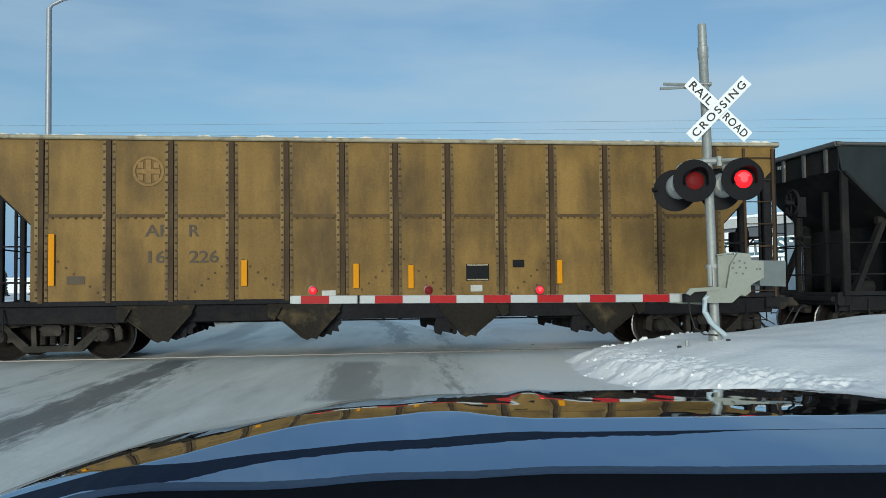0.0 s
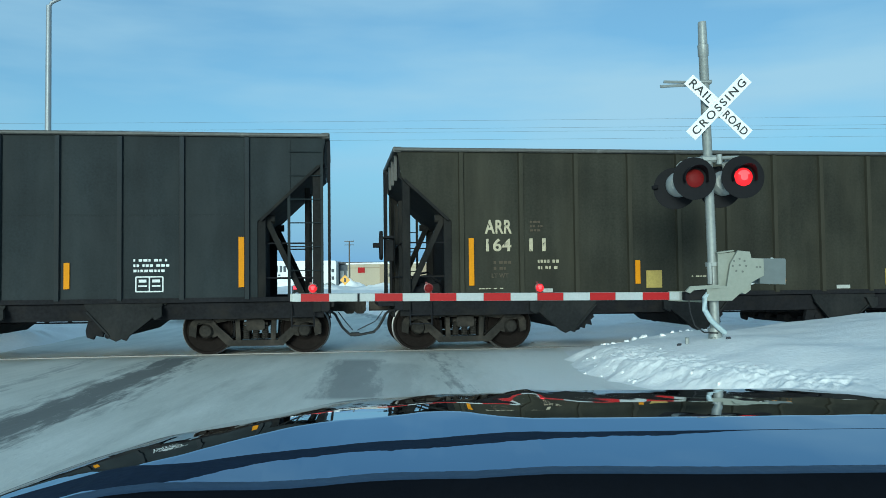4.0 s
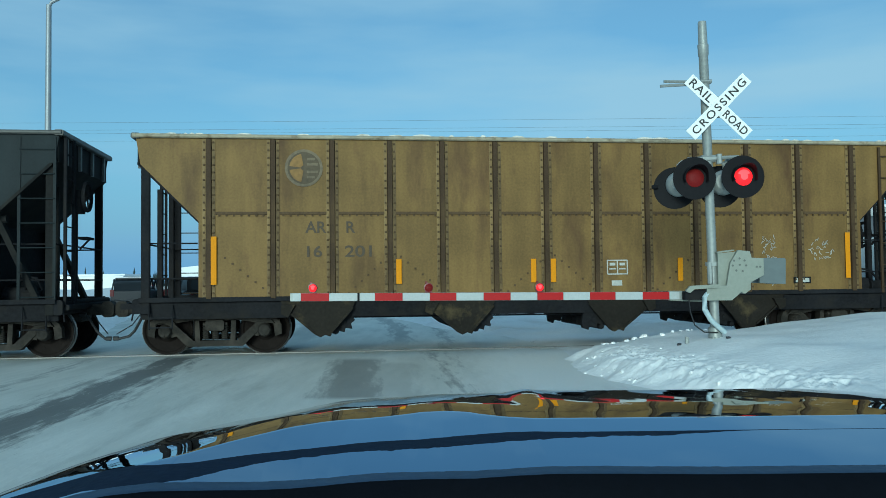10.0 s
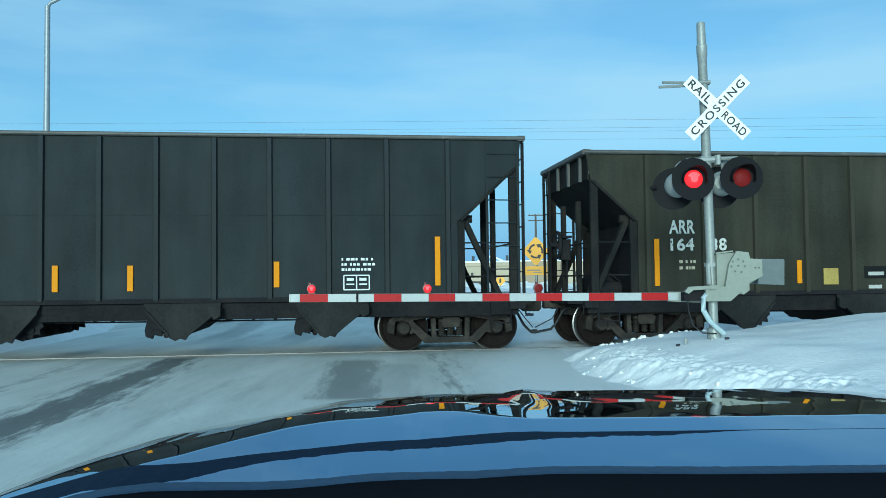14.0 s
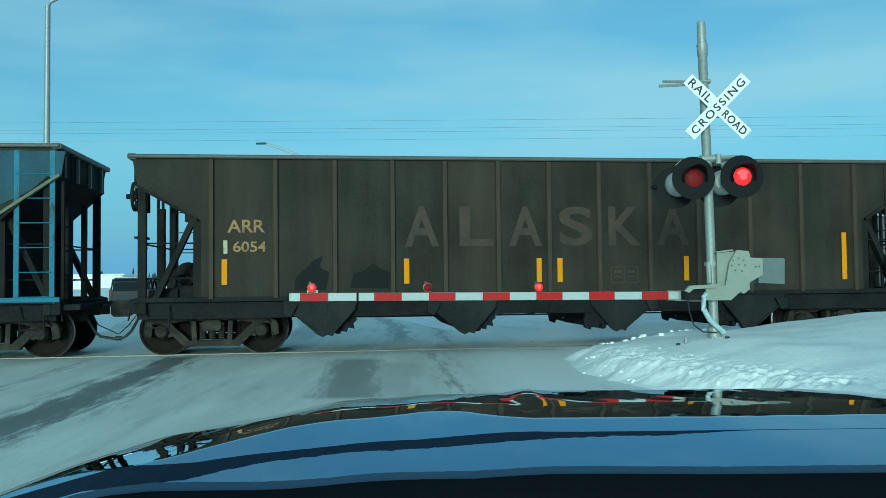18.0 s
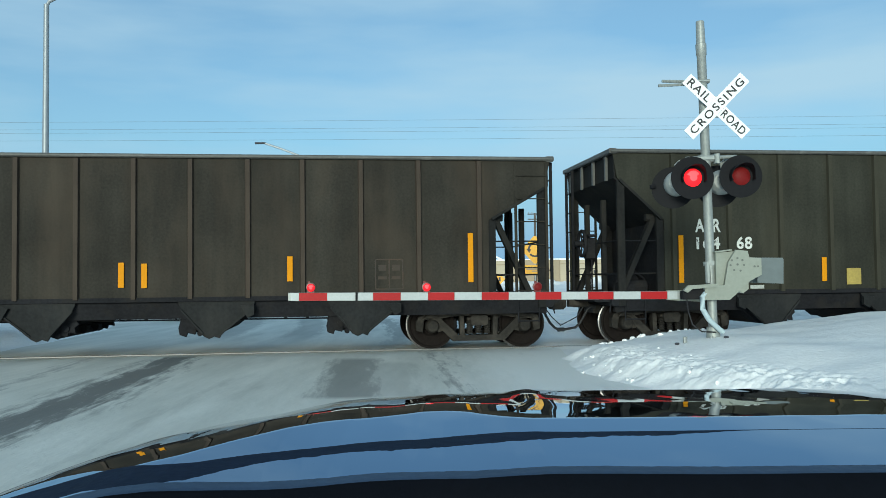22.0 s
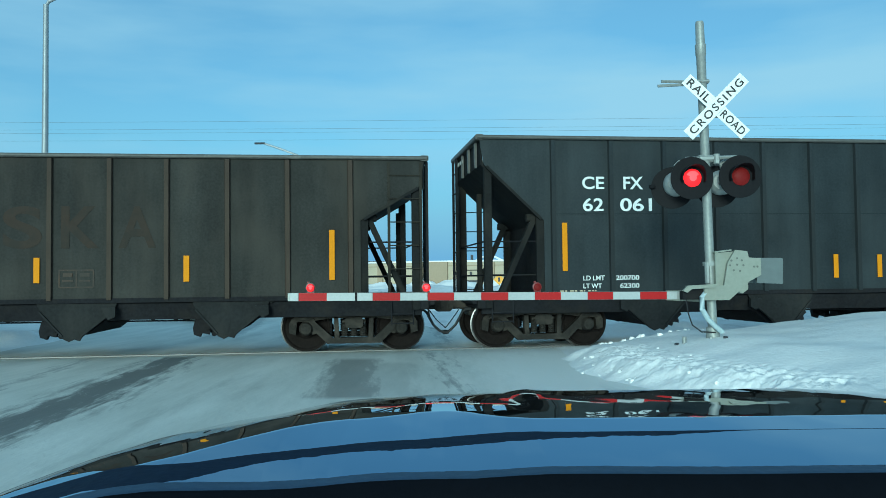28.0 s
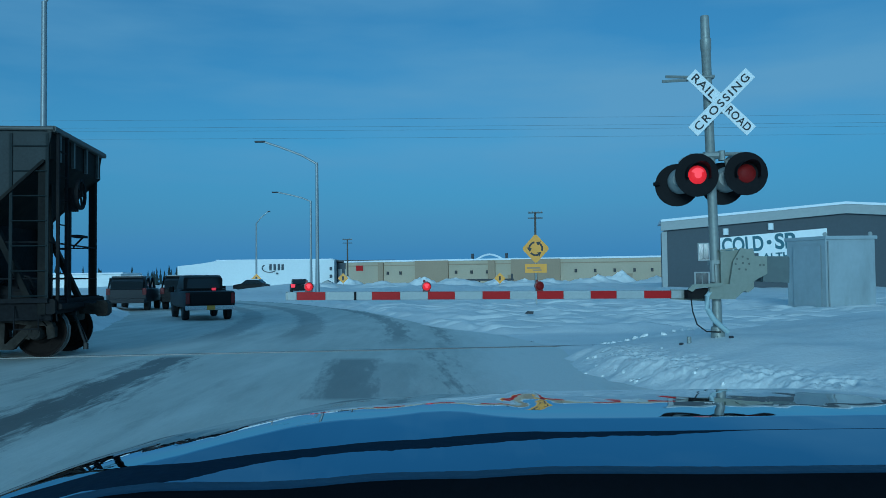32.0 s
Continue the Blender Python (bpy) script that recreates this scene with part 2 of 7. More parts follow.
BLUE_DEEP = surface("deep_sooty_blue_paint", (0.018, 0.056, 0.085), 0.55, grain=24, vary=0.3, bump=0.05, stain=(0.05, 0.055, 0.03), stain_at=(0.48, 0.70), stain_scale=(0.8, 0.8, 0.5), spec=0.18, streak=0.15)
OCHRE_DULL = surface("sooty_ochre_patch_paint", (0.165, 0.160, 0.082), 0.6, grain=24, vary=0.25, bump=0.05, stain=(0.11, 0.14, 0.125), stain_at=(0.46, 0.70), stain_scale=(1.3, 1.3, 1.0), spec=0.18, streak=0.15)
PATCH_YEL = surface("dull_yellow_placard", (0.36, 0.27, 0.06), 0.6, grain=20, vary=0.3, bump=0.03)
PLACARD = surface("dull_orange_yellow_placard", (0.15, 0.092, 0.010), 0.6, grain=20, vary=0.3, bump=0.03)
RED_TAG = surface("orange_red_tag_paint", (0.42, 0.035, 0.012), 0.6, grain=20, vary=0.2, bump=0.02)
PATCH_GREY = surface("pale_grey_tag", (0.40, 0.40, 0.36), 0.6, grain=20, vary=0.3, bump=0.03)
GALV = surface("galvanised_steel", (0.31, 0.325, 0.305), 0.5, metal=0.35, grain=20, vary=0.2, bump=0.05)
CASE = surface("grey_mechanism_case_paint", (0.245, 0.26, 0.215), 0.55, grain=20, vary=0.12, bump=0.05, stain=(0.2, 0.19, 0.16), stain_at=(0.6, 0.75), stain_scale=(5, 5, 5))
SIGN_WHITE = surface("white_sign_sheet", (0.82, 0.83, 0.82), 0.45, grain=40, vary=0.05, bump=0.02)
SIGN_BLACK = surface("black_sign_letter", (0.02, 0.02, 0.02), 0.5, grain=40, vary=0.1, bump=0)
SIGNAL_BLACK = surface("flat_black_signal_paint", (0.0091, 0.0091, 0.0104), 0.7, spec=0.15, grain=20, vary=0.2, bump=0.05)
HOOD_BACK = surface("weathered_white_lamp_back", (0.30, 0.31, 0.29), 0.5, grain=20, vary=0.2, bump=0.05)
LENS_ON = surface("lit_red_lens", (0.85, 0.012, 0.02), 0.5, grain=60, vary=0.1, bump=0.3, emit=0.7, spec=0.1)
LENS_DIM = surface("dim_red_lens", (0.14, 0.010, 0.010), 0.5, spec=0.1, grain=60, vary=0.2, bump=0.3, emit=0.04)
LENS_CORE = surface("bright_red_lamp_core", (1.0, 0.06, 0.07), 0.5, spec=0.1, grain=60, vary=0.05, bump=0.0, emit=1.1)
ARM_RED = surface("red_reflective_stripe", (0.34, 0.009, 0.011), 0.5, grain=40, vary=0.12, bump=0.02, spec=0.2)
ARM_WHITE = surface("white_reflective_stripe", (0.41, 0.43, 0.42), 0.45, grain=40, vary=0.1, bump=0.02, stain=(0.4, 0.4, 0.38), stain_at=(0.6, 0.75), stain_scale=(4, 4, 4))
CONDUIT = surface("pale_blue_conduit", (0.42, 0.5, 0.52), 0.5, grain=30, vary=0.15, bump=0.03)


# ---- mesh building ----
class Shape:
    """Collects vertices and faces for one mesh."""

    def __init__(self):
        self.v, self.f, self.mi, self.cur = [], [], [], 0

    def add(self, verts, faces):
        o = len(self.v)
        self.v += [tuple(p) for p in verts]
        self.f += [tuple(o + i for i in q) for q in faces]
        self.mi += [self.cur] * len(faces)
        return self

    def prism(self, poly, a, b, axis="y"):
        """A polygon (two coordinates) drawn out from a to b along an axis; poly is in the other two, in order."""
        n = len(poly)
        put = {"x": lambda p, h: (h, p[0], p[1]), "y": lambda p, h: (p[0], h, p[1]), "z": lambda p, h: (p[0], p[1], h)}[axis]
        vs = [put(p, a) for p in poly] + [put(p, b) for p in poly]
        fs = [tuple(range(n)), tuple(range(2 * n - 1, n - 1, -1))] + [(i, i + n, (i + 1) % n + n, (i + 1) % n) for i in range(n)]
        return self.add(vs, fs)

    def box(self, c, s, ch=0.0):
        """A box at centre c of size s, with chamfered edges along its longest axis."""
        ax = max(range(3), key=lambda i: s[i])
        o = [i for i in range(3) if i != ax]
        hx, hy = s[o[0]] / 2, s[o[1]] / 2
        k = min(ch, hx * 0.8, hy * 0.8)
        if k > 0:
            poly = [(-hx + k, -hy), (hx - k, -hy), (hx, -hy + k), (hx, hy - k), (hx - k, hy), (-hx + k, hy), (-hx, hy - k), (-hx, -hy + k)]
        else:
            poly = [(-hx, -hy), (hx, -hy), (hx, hy), (-hx, hy)]
        poly = [(c[o[0]] + p, c[o[1]] + q) for p, q in poly]
        return self.prism(poly, c[ax] - s[ax] / 2, c[ax] + s[ax] / 2, "xyz"[ax])

    def bar(self, p, q, w, h=None, n=4, up=(0, 0, 1)):
        """A straight bar from p to q: n=4 a flat bar of w by h, else a round one of radius w."""
        p, q = Vector(p), Vector(q)
        d = (q - p).normalized()
        a = d.cross(Vector(up))
        if a.length < 1e-4:
            a = d.cross(Vector((0, 1, 0)))
        a.normalize()
        b = a.cross(d)
        if n == 4:
            h = h or w
            ring = [(-w / 2, -h / 2), (w / 2, -h / 2), (w / 2, h / 2), (-w / 2, h / 2)]
        else:
            ring = [(w * math.cos(2 * math.pi * i / n), w * math.sin(2 * math.pi * i / n)) for i in range(n)]
        vs = [p + a * x + b * y for x, y in ring] + [q + a * x + b * y for x, y in ring]
        return self.add(vs, [tuple(range(n))[::-1], tuple(range(n, 2 * n))] + [(i, (i + 1) % n, (i + 1) % n + n, i + n) for i in range(n)])

    def lathe(self, profile, c=(0, 0, 0), axis="y", n=20, caps=True):
        """A closed turned body: profile of (radius, along) pairs round an axis through c."""
        vs, m = [], len(profile)
        for i in range(n):
            k = 2 * math.pi * i / n
            for r, h in profile:
                x, y = r * math.cos(k), r * math.sin(k)
                p = {"x": (h, x, y), "y": (x, h, y), "z": (x, y, h)}[axis]
                vs.append((c[0] + p[0], c[1] + p[1], c[2] + p[2]))
        fs = [(i * m + j, ((i + 1) % n) * m + j, ((i + 1) % n) * m + j + 1, i * m + j + 1) for i in range(n) for j in range(m - 1)]
        if caps:
            fs += [tuple(i * m for i in range(n))[::-1], tuple(i * m + m - 1 for i in range(n))]
        else:
            fs += [(i * m + m - 1, ((i + 1) % n) * m + m - 1, ((i + 1) % n) * m, i * m) for i in range(n)]
        return self.add(vs, fs)

    def tube(self, pts, r, n=8):
        """A bent round tube along points."""
        pts = [Vector(p) for p in pts]
        vs = []
        for i, p in enumerate(pts):
            d = (pts[min(i + 1, len(pts) - 1)] - pts[max(i - 1, 0)]).normalized()
            a = d.cross(Vector((0.13, 0.31, 0.94)))
            a.normalize()
            b = a.cross(d)
            vs += [p + (a * math.cos(2 * math.pi * k / n) + b * math.sin(2 * math.pi * k / n)) * r for k in range(n)]
        m = len(pts)
        fs = [(i * n + k, i * n + (k + 1) % n, (i + 1) * n + (k + 1) % n, (i + 1) * n + k) for i in range(m - 1) for k in range(n)]
        fs += [tuple(range(n))[::-1], tuple(range((m - 1) * n, m * n))]
        return self.add(vs, fs)

    def mesh(self, name, *mats, smooth=False):
        me = bpy.data.meshes.new(name)
        me.from_pydata(self.v, [], self.f)
        for m in mats:
            me.materials.append(m)
        if any(self.mi):
            me.polygons.foreach_set("material_index", self.mi)
        bm = bmesh.new()
        bm.from_mesh(me)
        bmesh.ops.recalc_face_normals(bm, faces=bm.faces)
        bm.to_mesh(me)
        bm.free()
        if smooth:
            me.polygons.foreach_set("use_smooth", [True] * len(me.polygons))
            me.set_sharp_from_angle(angle=radians(40))
        return me


def part(name, shape, material, parent, label="", at=None, smooth=False):
    """One mesh object under a thing or a part. shape: a Shape, or a mesh that is shared."""
    me = shape if isinstance(shape, bpy.types.Mesh) else shape.mesh(name, *(material if isinstance(material, tuple) else (material,)), smooth=smooth)
    ob = new(name, me)
    ob.parent = parent
    if at is not None:
        ob.matrix_basis = at
    return tagged(ob, label)


def thing(name, label, category, at=None, group="", kind=""):
    ob = new(name)
    ob.empty_display_size = 0.2
    if at is not None:
        ob.matrix_basis = at
    return tagged(ob, label, category, group, kind)


def solid(name, shape, material, label, category, at=None, group="", kind="", smooth=False):
    """A thing of one mesh."""
    ob = new(name, shape.mesh(name, *(material if isinstance(material, tuple) else (material,)), smooth=smooth))
    if at is not None:
        ob.matrix_basis = at
    return tagged(ob, label, category, group, kind)


def letters(body, height, material, depth=0.004, width=None, bold=0.022, gap=1.0, swell=0.0):
    """Mesh of a word in the built-in font, its capitals that high, its middle at the origin, facing -y. width: stretched to it; swell: heavier strokes."""
    cu = bpy.data.curves.new("letters", "FONT")
    cu.body, cu.align_x, cu.align_y, cu.extrude, cu.offset = body, "CENTER", "CENTER", depth, bold
    cu.space_character = gap
    cu.bevel_depth, cu.bevel_resolution = swell, 0
    ob = bpy.data.objects.new("letters", cu)
    scene.collection.objects.link(ob)
    bpy.context.view_layer.update()
    me = bpy.data.meshes.new_from_object(ob)
    bpy.data.objects.remove(ob)
    lo = np.array([min(v.co[i] for v in me.vertices) for i in range(3)])
    hi = np.array([max(v.co[i] for v in me.vertices) for i in range(3)])
    k = height / (hi[1] - lo[1])
    kx = width / (hi[0] - lo[0]) if width else k
    for v in me.vertices:
        v.co = ((v.co.x - (lo[0] + hi[0]) / 2) * kx, -v.co.z * depth / (depth + swell), (v.co.y - (lo[1] + hi[1]) / 2) * k)
    me.materials.clear()
    me.materials.append(material)
    me.update()
    return me


MADE = {}


def once(key, make):
    if key not in MADE:
        MADE[key] = make()
    return MADE[key]

# ---- the line of the track: it crosses the road a little askew ----
SKEW = math.atan(1480 * 8.75e-5)
ALONG = Vector((math.cos(SKEW), math.sin(SKEW), 0))
AWAY = Vector((-math.sin(SKEW), math.cos(SKEW), 0))
HALF = 1.6
SIDE0 = Vector((0, 15.43, 0))          # the cars' near side straight ahead
MID0 = SIDE0 + AWAY * HALF


def on_track(s, off=0.0, z=0.0):
    return MID0 + ALONG * s + AWAY * off + Vector((0, 0, z))


def track_pose(s):
    p = on_track(s)
    return pose(p.x, p.y, p.z, 0, 0, math.degrees(SKEW))


# ---- ground: one sheet of snow to the horizon, the ploughed road on it ----
ROAD_R = ((-60, 6), (4, 4.2), (8, 3.4), (9.5, 2.75), (10.5, 2.2), (12, 1.85), (14, 1.9), (16, 2.0), (20, 1.2), (24, -0.5), (35.6, -3.4), (50, -9.4), (66, -19), (90, -36), (130, -70), (260, -200))
ROAD_L = ((-60, -8.5), (16, -8.5), (24, -9.5), (34, -12.6), (46, -17.0), (60, -24), (80, -38), (110, -72), (260, -230))


def at_y(tab, y):
    for (a, p), (b, q) in zip(tab, tab[1:]):
        if y <= b:
            k = max(0.0, (y - a) / (b - a))
            return p + (q - p) * k
    return tab[-1][1]


def smooth01(k):
    k = min(1.0, max(0.0, k))
    return k * k * (3 - 2 * k)


def crumbs(x, y):
    """Broken crust of ploughed snow: small blocks and hollows."""
    a = noise.noise((x * 7.5, y * 7.5, 4.0))
    b = noise.noise((x * 17.0, y * 17.0, 9.0))
    c = noise.noise((x * 36.0, y * 36.0, 14.0))
    return 0.024 * (abs(a) ** 0.6 * (1 if a > 0 else -1)) + 0.020 * b + 0.013 * c


def trodden(x, y):
    """Wind crust and half-filled tracks on the open snow."""
    a = noise.noise((x * 0.9, y * 0.5, 11.0))
    b = noise.noise((x * 2.6, y * 1.5, 12.0))
    c = abs(noise.noise((x * 0.35 + y * 0.12, y * 0.9, 13.0)))
    return 0.07 * a + 0.045 * b - 0.10 * smooth01((0.16 - c) / 0.16)


def snow_height(x, y):
    """Height of the snow: low on the road, a ploughed bank beside it, lumps further off."""
    r, l = at_y(ROAD_R, y), at_y(ROAD_L, y)
    d = max(x - r, l - x)
    n1 = noise.noise((x * 0.45, y * 0.45, 0.3))
    n2 = noise.noise((x * 1.7, y * 1.7, 1.3))
    s = (Vector((x, y, 0)) - MID0).dot(AWAY)
    bed = smooth01((abs(s) - 2.0) / 1.4)
    if d <= 0:
        return -0.03 + 0.004 * n2
    edge = smooth01(d / 0.7)
    z = edge * (0.10 + 0.06 * n1 + 0.04 * n2)
    if x > r and s < -1.2 and y > -30:
        # a steep crumbling face towards the road, a smooth top behind it, a broken crest by the mast
        wob = d + 0.16 * n2 + 0.10 * noise.noise((x * 3.1, y * 3.1, 5.0))
        face, top = smooth01(wob / 0.75), smooth01((d - 0.2) / 2.4)
        near = smooth01((13.6 - y) / 1.2)
        rough = smooth01((0.85 - abs(wob - 0.55)) / 0.6) * near + 0.8 * smooth01((0.42 - abs(s + 3.1)) / 0.3) * smooth01((4.4 - x) / 0.6)
        z = edge * (0.03 + 0.03 * n1 + 0.02 * n2)
        z += (0.20 * face + 0.25 * top * (1 + 0.15 * n1) + edge * crumbs(x, y) * (0.05 + 1.15 * rough)) * bed
        z += (0.26 * smooth01((x - 4.6) / 3.5) + 0.03 * noise.noise((x * 0.9, y * 0.9, 8.0))) * bed * edge
    elif x > r:
        z += edge * bed * (0.06 + 0.13 * n1 + trodden(x, y))
        if 20 < y < 160:
            z += 0.9 * smooth01((y - 55) / 40) * max(0.0, noise.noise((x * 0.13, y * 0.11, 7.7)) + 0.05)
    else:
        z += edge * bed * (0.12 + 0.12 * n1 + trodden(x, y))
    return z * (0.25 + 0.75 * bed) - 0.03 * (1 - edge) - 0.02 * (1 - bed) * edge


def spaced(lo, hi, fine_lo, fine_hi, step, grow):
    out, x, st = [], fine_lo, step
    while x < fine_hi:
        out.append(x)
        x += step
    out.append(fine_hi)
    x, st = fine_hi, step
    while x < hi:
        st *= grow
        x += st
        out.append(min(x, hi))
    x, st = fine_lo, step
    while x > lo:
        st *= grow
        x -= st
        out.insert(0, max(x, lo))
    return out


def finer(line, lo, hi, k):
    """The same line of steps, each one between lo and hi cut into k."""
    out = []
    for a, b in zip(line, line[1:]):
        out += [a + (b - a) * j / k for j in range(k)] if lo < a < hi else [a]
    return out + line[-1:]


def snow_material():
    m = surface("packed_snow", (0.90, 0.885, 0.85), 0.75, grain=16, vary=0.07, bump=0.9, blotch=0.6, stain=(0.72, 0.70, 0.66), stain_at=(0.55, 0.8), stain_scale=(0.25, 0.25, 0.25))
    return m


def road_material():
    """Grey scraped snow on asphalt, with bare wheel tracks along the lanes."""
    m = bpy.data.materials.new("snowy_road")
    m.use_nodes = True
    n, l = m.node_tree.nodes, m.node_tree.links
    b = n["Principled BSDF"]
    co = n.new("ShaderNodeTexCoord")
    sp = n.new("ShaderNodeSeparateXYZ")
    l.new(co.outputs["Object"], sp.inputs[0])

    def tex(scale, detail, rough=0.6):
        mp, t = n.new("ShaderNodeMapping"), n.new("ShaderNodeTexNoise")
        mp.inputs["Scale"].default_value = scale
        t.inputs["Scale"].default_value, t.inputs["Detail"].default_value, t.inputs["Roughness"].default_value = 1.0, detail, rough
        l.new(co.outputs["Object"], mp.inputs["Vector"])
        l.new(mp.outputs["Vector"], t.inputs["Vector"])
        return t.outputs["Fac"]

    def calc(op, a, c=None, clamp=False):
        k = n.new("ShaderNodeMath")
        k.operation, k.use_clamp = op, clamp
        for i, v in enumerate((a, c)):
            if v is None:
                continue
            if isinstance(v, (int, float)):
                k.inputs[i].default_value = v
            else:
                l.new(v, k.inputs[i])
        return k.outputs[0]

    wob = calc("MULTIPLY", calc("SUBTRACT", tex((0.5, 0.22, 1), 3), 0.5), 0.35)
    fine = calc("SUBTRACT", tex((5, 0.8, 1), 8, 0.75), 0.5)
    # streaks of snow left in the wheel tracks, drawn out along the lane
    lane, lane_at = n.new("ShaderNodeTexNoise"), n.new("ShaderNodeCombineXYZ")
    lane.inputs["Scale"].default_value, lane.inputs["Detail"].default_value, lane.inputs["Roughness"].default_value = 1.0, 6, 0.7
    l.new(calc("MULTIPLY", calc("ADD", sp.outputs["X"], calc("MULTIPLY", calc("SUBTRACT", sp.outputs["Y"], 12.5), 0.09)), 6.5), lane_at.inputs[0])
    l.new(calc("MULTIPLY", sp.outputs["Y"], 0.85), lane_at.inputs[1])
    l.new(lane_at.outputs[0], lane.inputs["Vector"])
    streak = calc("SUBTRACT", lane.outputs["Fac"], 0.52)
    # beyond the track the road bends to the left
    past = calc("MAXIMUM", calc("SUBTRACT", sp.outputs["Y"], 17.0), 0.0)
    x = calc("ADD", calc("ADD", sp.outputs["X"], wob), calc("MULTIPLY", calc("MULTIPLY", past, past), 0.0078))
    total = None
    # wheel tracks: middle, half width, first and last place along the road, strength, slant
    for mid, half, y0, y1, k, sl in ((-4.48, 0.42, -40, 15.5, 0.80, 0.09), (-3.98, 0.12, 8.5, 14.0, 0.45, 0.09), (-4.95, 0.14, -40, 15.0, 0.50, 0.10), (-6.0, 0.16, 6, 15.5, 0.4, 0.12), (-1.33, 0.46, 9.55, 14.7, 0.58, 0.075), (-1.05, 0.72, 9.6, 14.0, 0.24, 0.06), (0.02, 0.13, 9.5, 16.0, 0.55, 0.085), (0.30, 0.07, 12, 16, 0.4, 0.085), (-2.9, 0.10, 4, 12, 0.15, 0),
            (-0.95, 0.34, 16.8, 75, 0.5, 0), (0.10, 0.20, 15.5, 60, 0.45, 0), (-3.4, 0.5, 18, 90, 0.4, 0), (-5.4, 0.5, 18, 90, 0.4, 0)):
        run = calc("ADD", x, calc("MULTIPLY", calc("SUBTRACT", sp.outputs["Y"], 12.5), sl))
        d = calc("SUBTRACT", half, calc("ABSOLUTE", calc("SUBTRACT", run, mid)))
        d = calc("ADD", calc("MULTIPLY", d, 4.5), calc("MULTIPLY", fine, 2.0))
        d = calc("ADD", d, calc("MULTIPLY", streak, 5.5 if half < 0.45 else 3.0))
        d = calc("ADD", d, 0.12, True)
        e = calc("MULTIPLY", calc("SUBTRACT", sp.outputs["Y"], y0), 4.0 if y0 < 15 else 0.3, True)
        g = calc("MULTIPLY", calc("SUBTRACT", y1, sp.outputs["Y"]), 2.0, True)
        d = calc("MULTIPLY", calc("MULTIPLY", d, k), calc("MULTIPLY", e, g))
        total = d if total is None else calc("MAXIMUM", total, d)
    bare = calc("MULTIPLY", calc("SUBTRACT", tex((0.9, 0.16, 1), 6, 0.65), 0.58), 4.0, True)
    total = calc("MAXIMUM", total, calc("MULTIPLY", bare, 0.28))
    rp = n.new("ShaderNodeValToRGB")
    rp.color_ramp.elements[0].color, rp.color_ramp.elements[1].color = (0.58, 0.57, 0.50, 1), (0.76, 0.74, 0.66, 1)
    rp.color_ramp.elements[0].position, rp.color_ramp.elements[1].position = 0.35, 0.65
    l.new(tex((1.6, 0.25, 1), 6), rp.inputs["Fac"])
    # paler, less trodden snow along the right-hand edge of the road
    verge = n.new("ShaderNodeMixRGB")
    l.new(calc("MULTIPLY", calc("ADD", x, calc("MULTIPLY", fine, 1.6)), 0.9, True), verge.inputs["Fac"])
    l.new(rp.outputs["Color"], verge.inputs[1])
    verge.inputs[2].default_value = (0.86, 0.84, 0.77, 1)
    mx = n.new("ShaderNodeMixRGB")
    l.new(total, mx.inputs["Fac"])
    l.new(verge.outputs["Color"], mx.inputs[1])
    mx.inputs[2].default_value = (0.072, 0.072, 0.070, 1)
    l.new(mx.outputs["Color"], b.inputs["Base Color"])
    b.inputs["Roughness"].default_value = 0.6
    bp = n.new("ShaderNodeBump")
    bp.inputs["Strength"].default_value, bp.inputs["Distance"].default_value = 0.4, 0.02
    l.new(tex((9, 5, 1), 6), bp.inputs["Height"])
    l.new(bp.outputs["Normal"], b.inputs["Normal"])
    return m


SNOW, ROADWAY = snow_material(), road_material()


def build_ground():
    xs = finer(spaced(-2200, 2200, -9, 11, 0.075, 1.07), 1.7, 4.6, 3)
    ys = finer(spaced(-300, 3000, 8.5, 40, 0.10, 1.06), 8.4, 13.8, 4)
    sh = Shape()
    nx = len(xs)
    vs = [(x, y, snow_height(x, y)) for y in ys for x in xs]
    fs = [(j * nx + i, j * nx + i + 1, (j + 1) * nx + i + 1, (j + 1) * nx + i) for j in range(len(ys) - 1) for i in range(nx - 1)]
    me = bpy.data.meshes.new("ground")
    me.from_pydata(vs, [], fs)
    me.materials.append(SNOW)
    me.polygons.foreach_set("use_smooth", [True] * len(me.polygons))
    ob = new("ground", me)
    tagged(ob, "snow-covered ground with ploughed banks beside the road", "ground", kind="structure")
    sh = Shape()
    rows = [y for y in spaced(-60, 250, 4, 40, 0.5, 1.2)]
    m = 12
    vs = [(at_y(ROAD_L, y) - 0.25 + (at_y(ROAD_R, y) - at_y(ROAD_L, y) + 0.5) * i / m, y, -0.006) for y in rows for i in range(m + 1)]
    fs = [(j * (m + 1) + i, j * (m + 1) + i + 1, (j + 1) * (m + 1) + i + 1, (j + 1) * (m + 1) + i) for j in range(len(rows) - 1) for i in range(m)]
    me = bpy.data.meshes.new("road")
    me.from_pydata(vs, [], fs)
    me.materials.append(ROADWAY)
    tagged(new("road", me), "road of scraped grey snow with bare asphalt wheel tracks", "road", kind="structure")


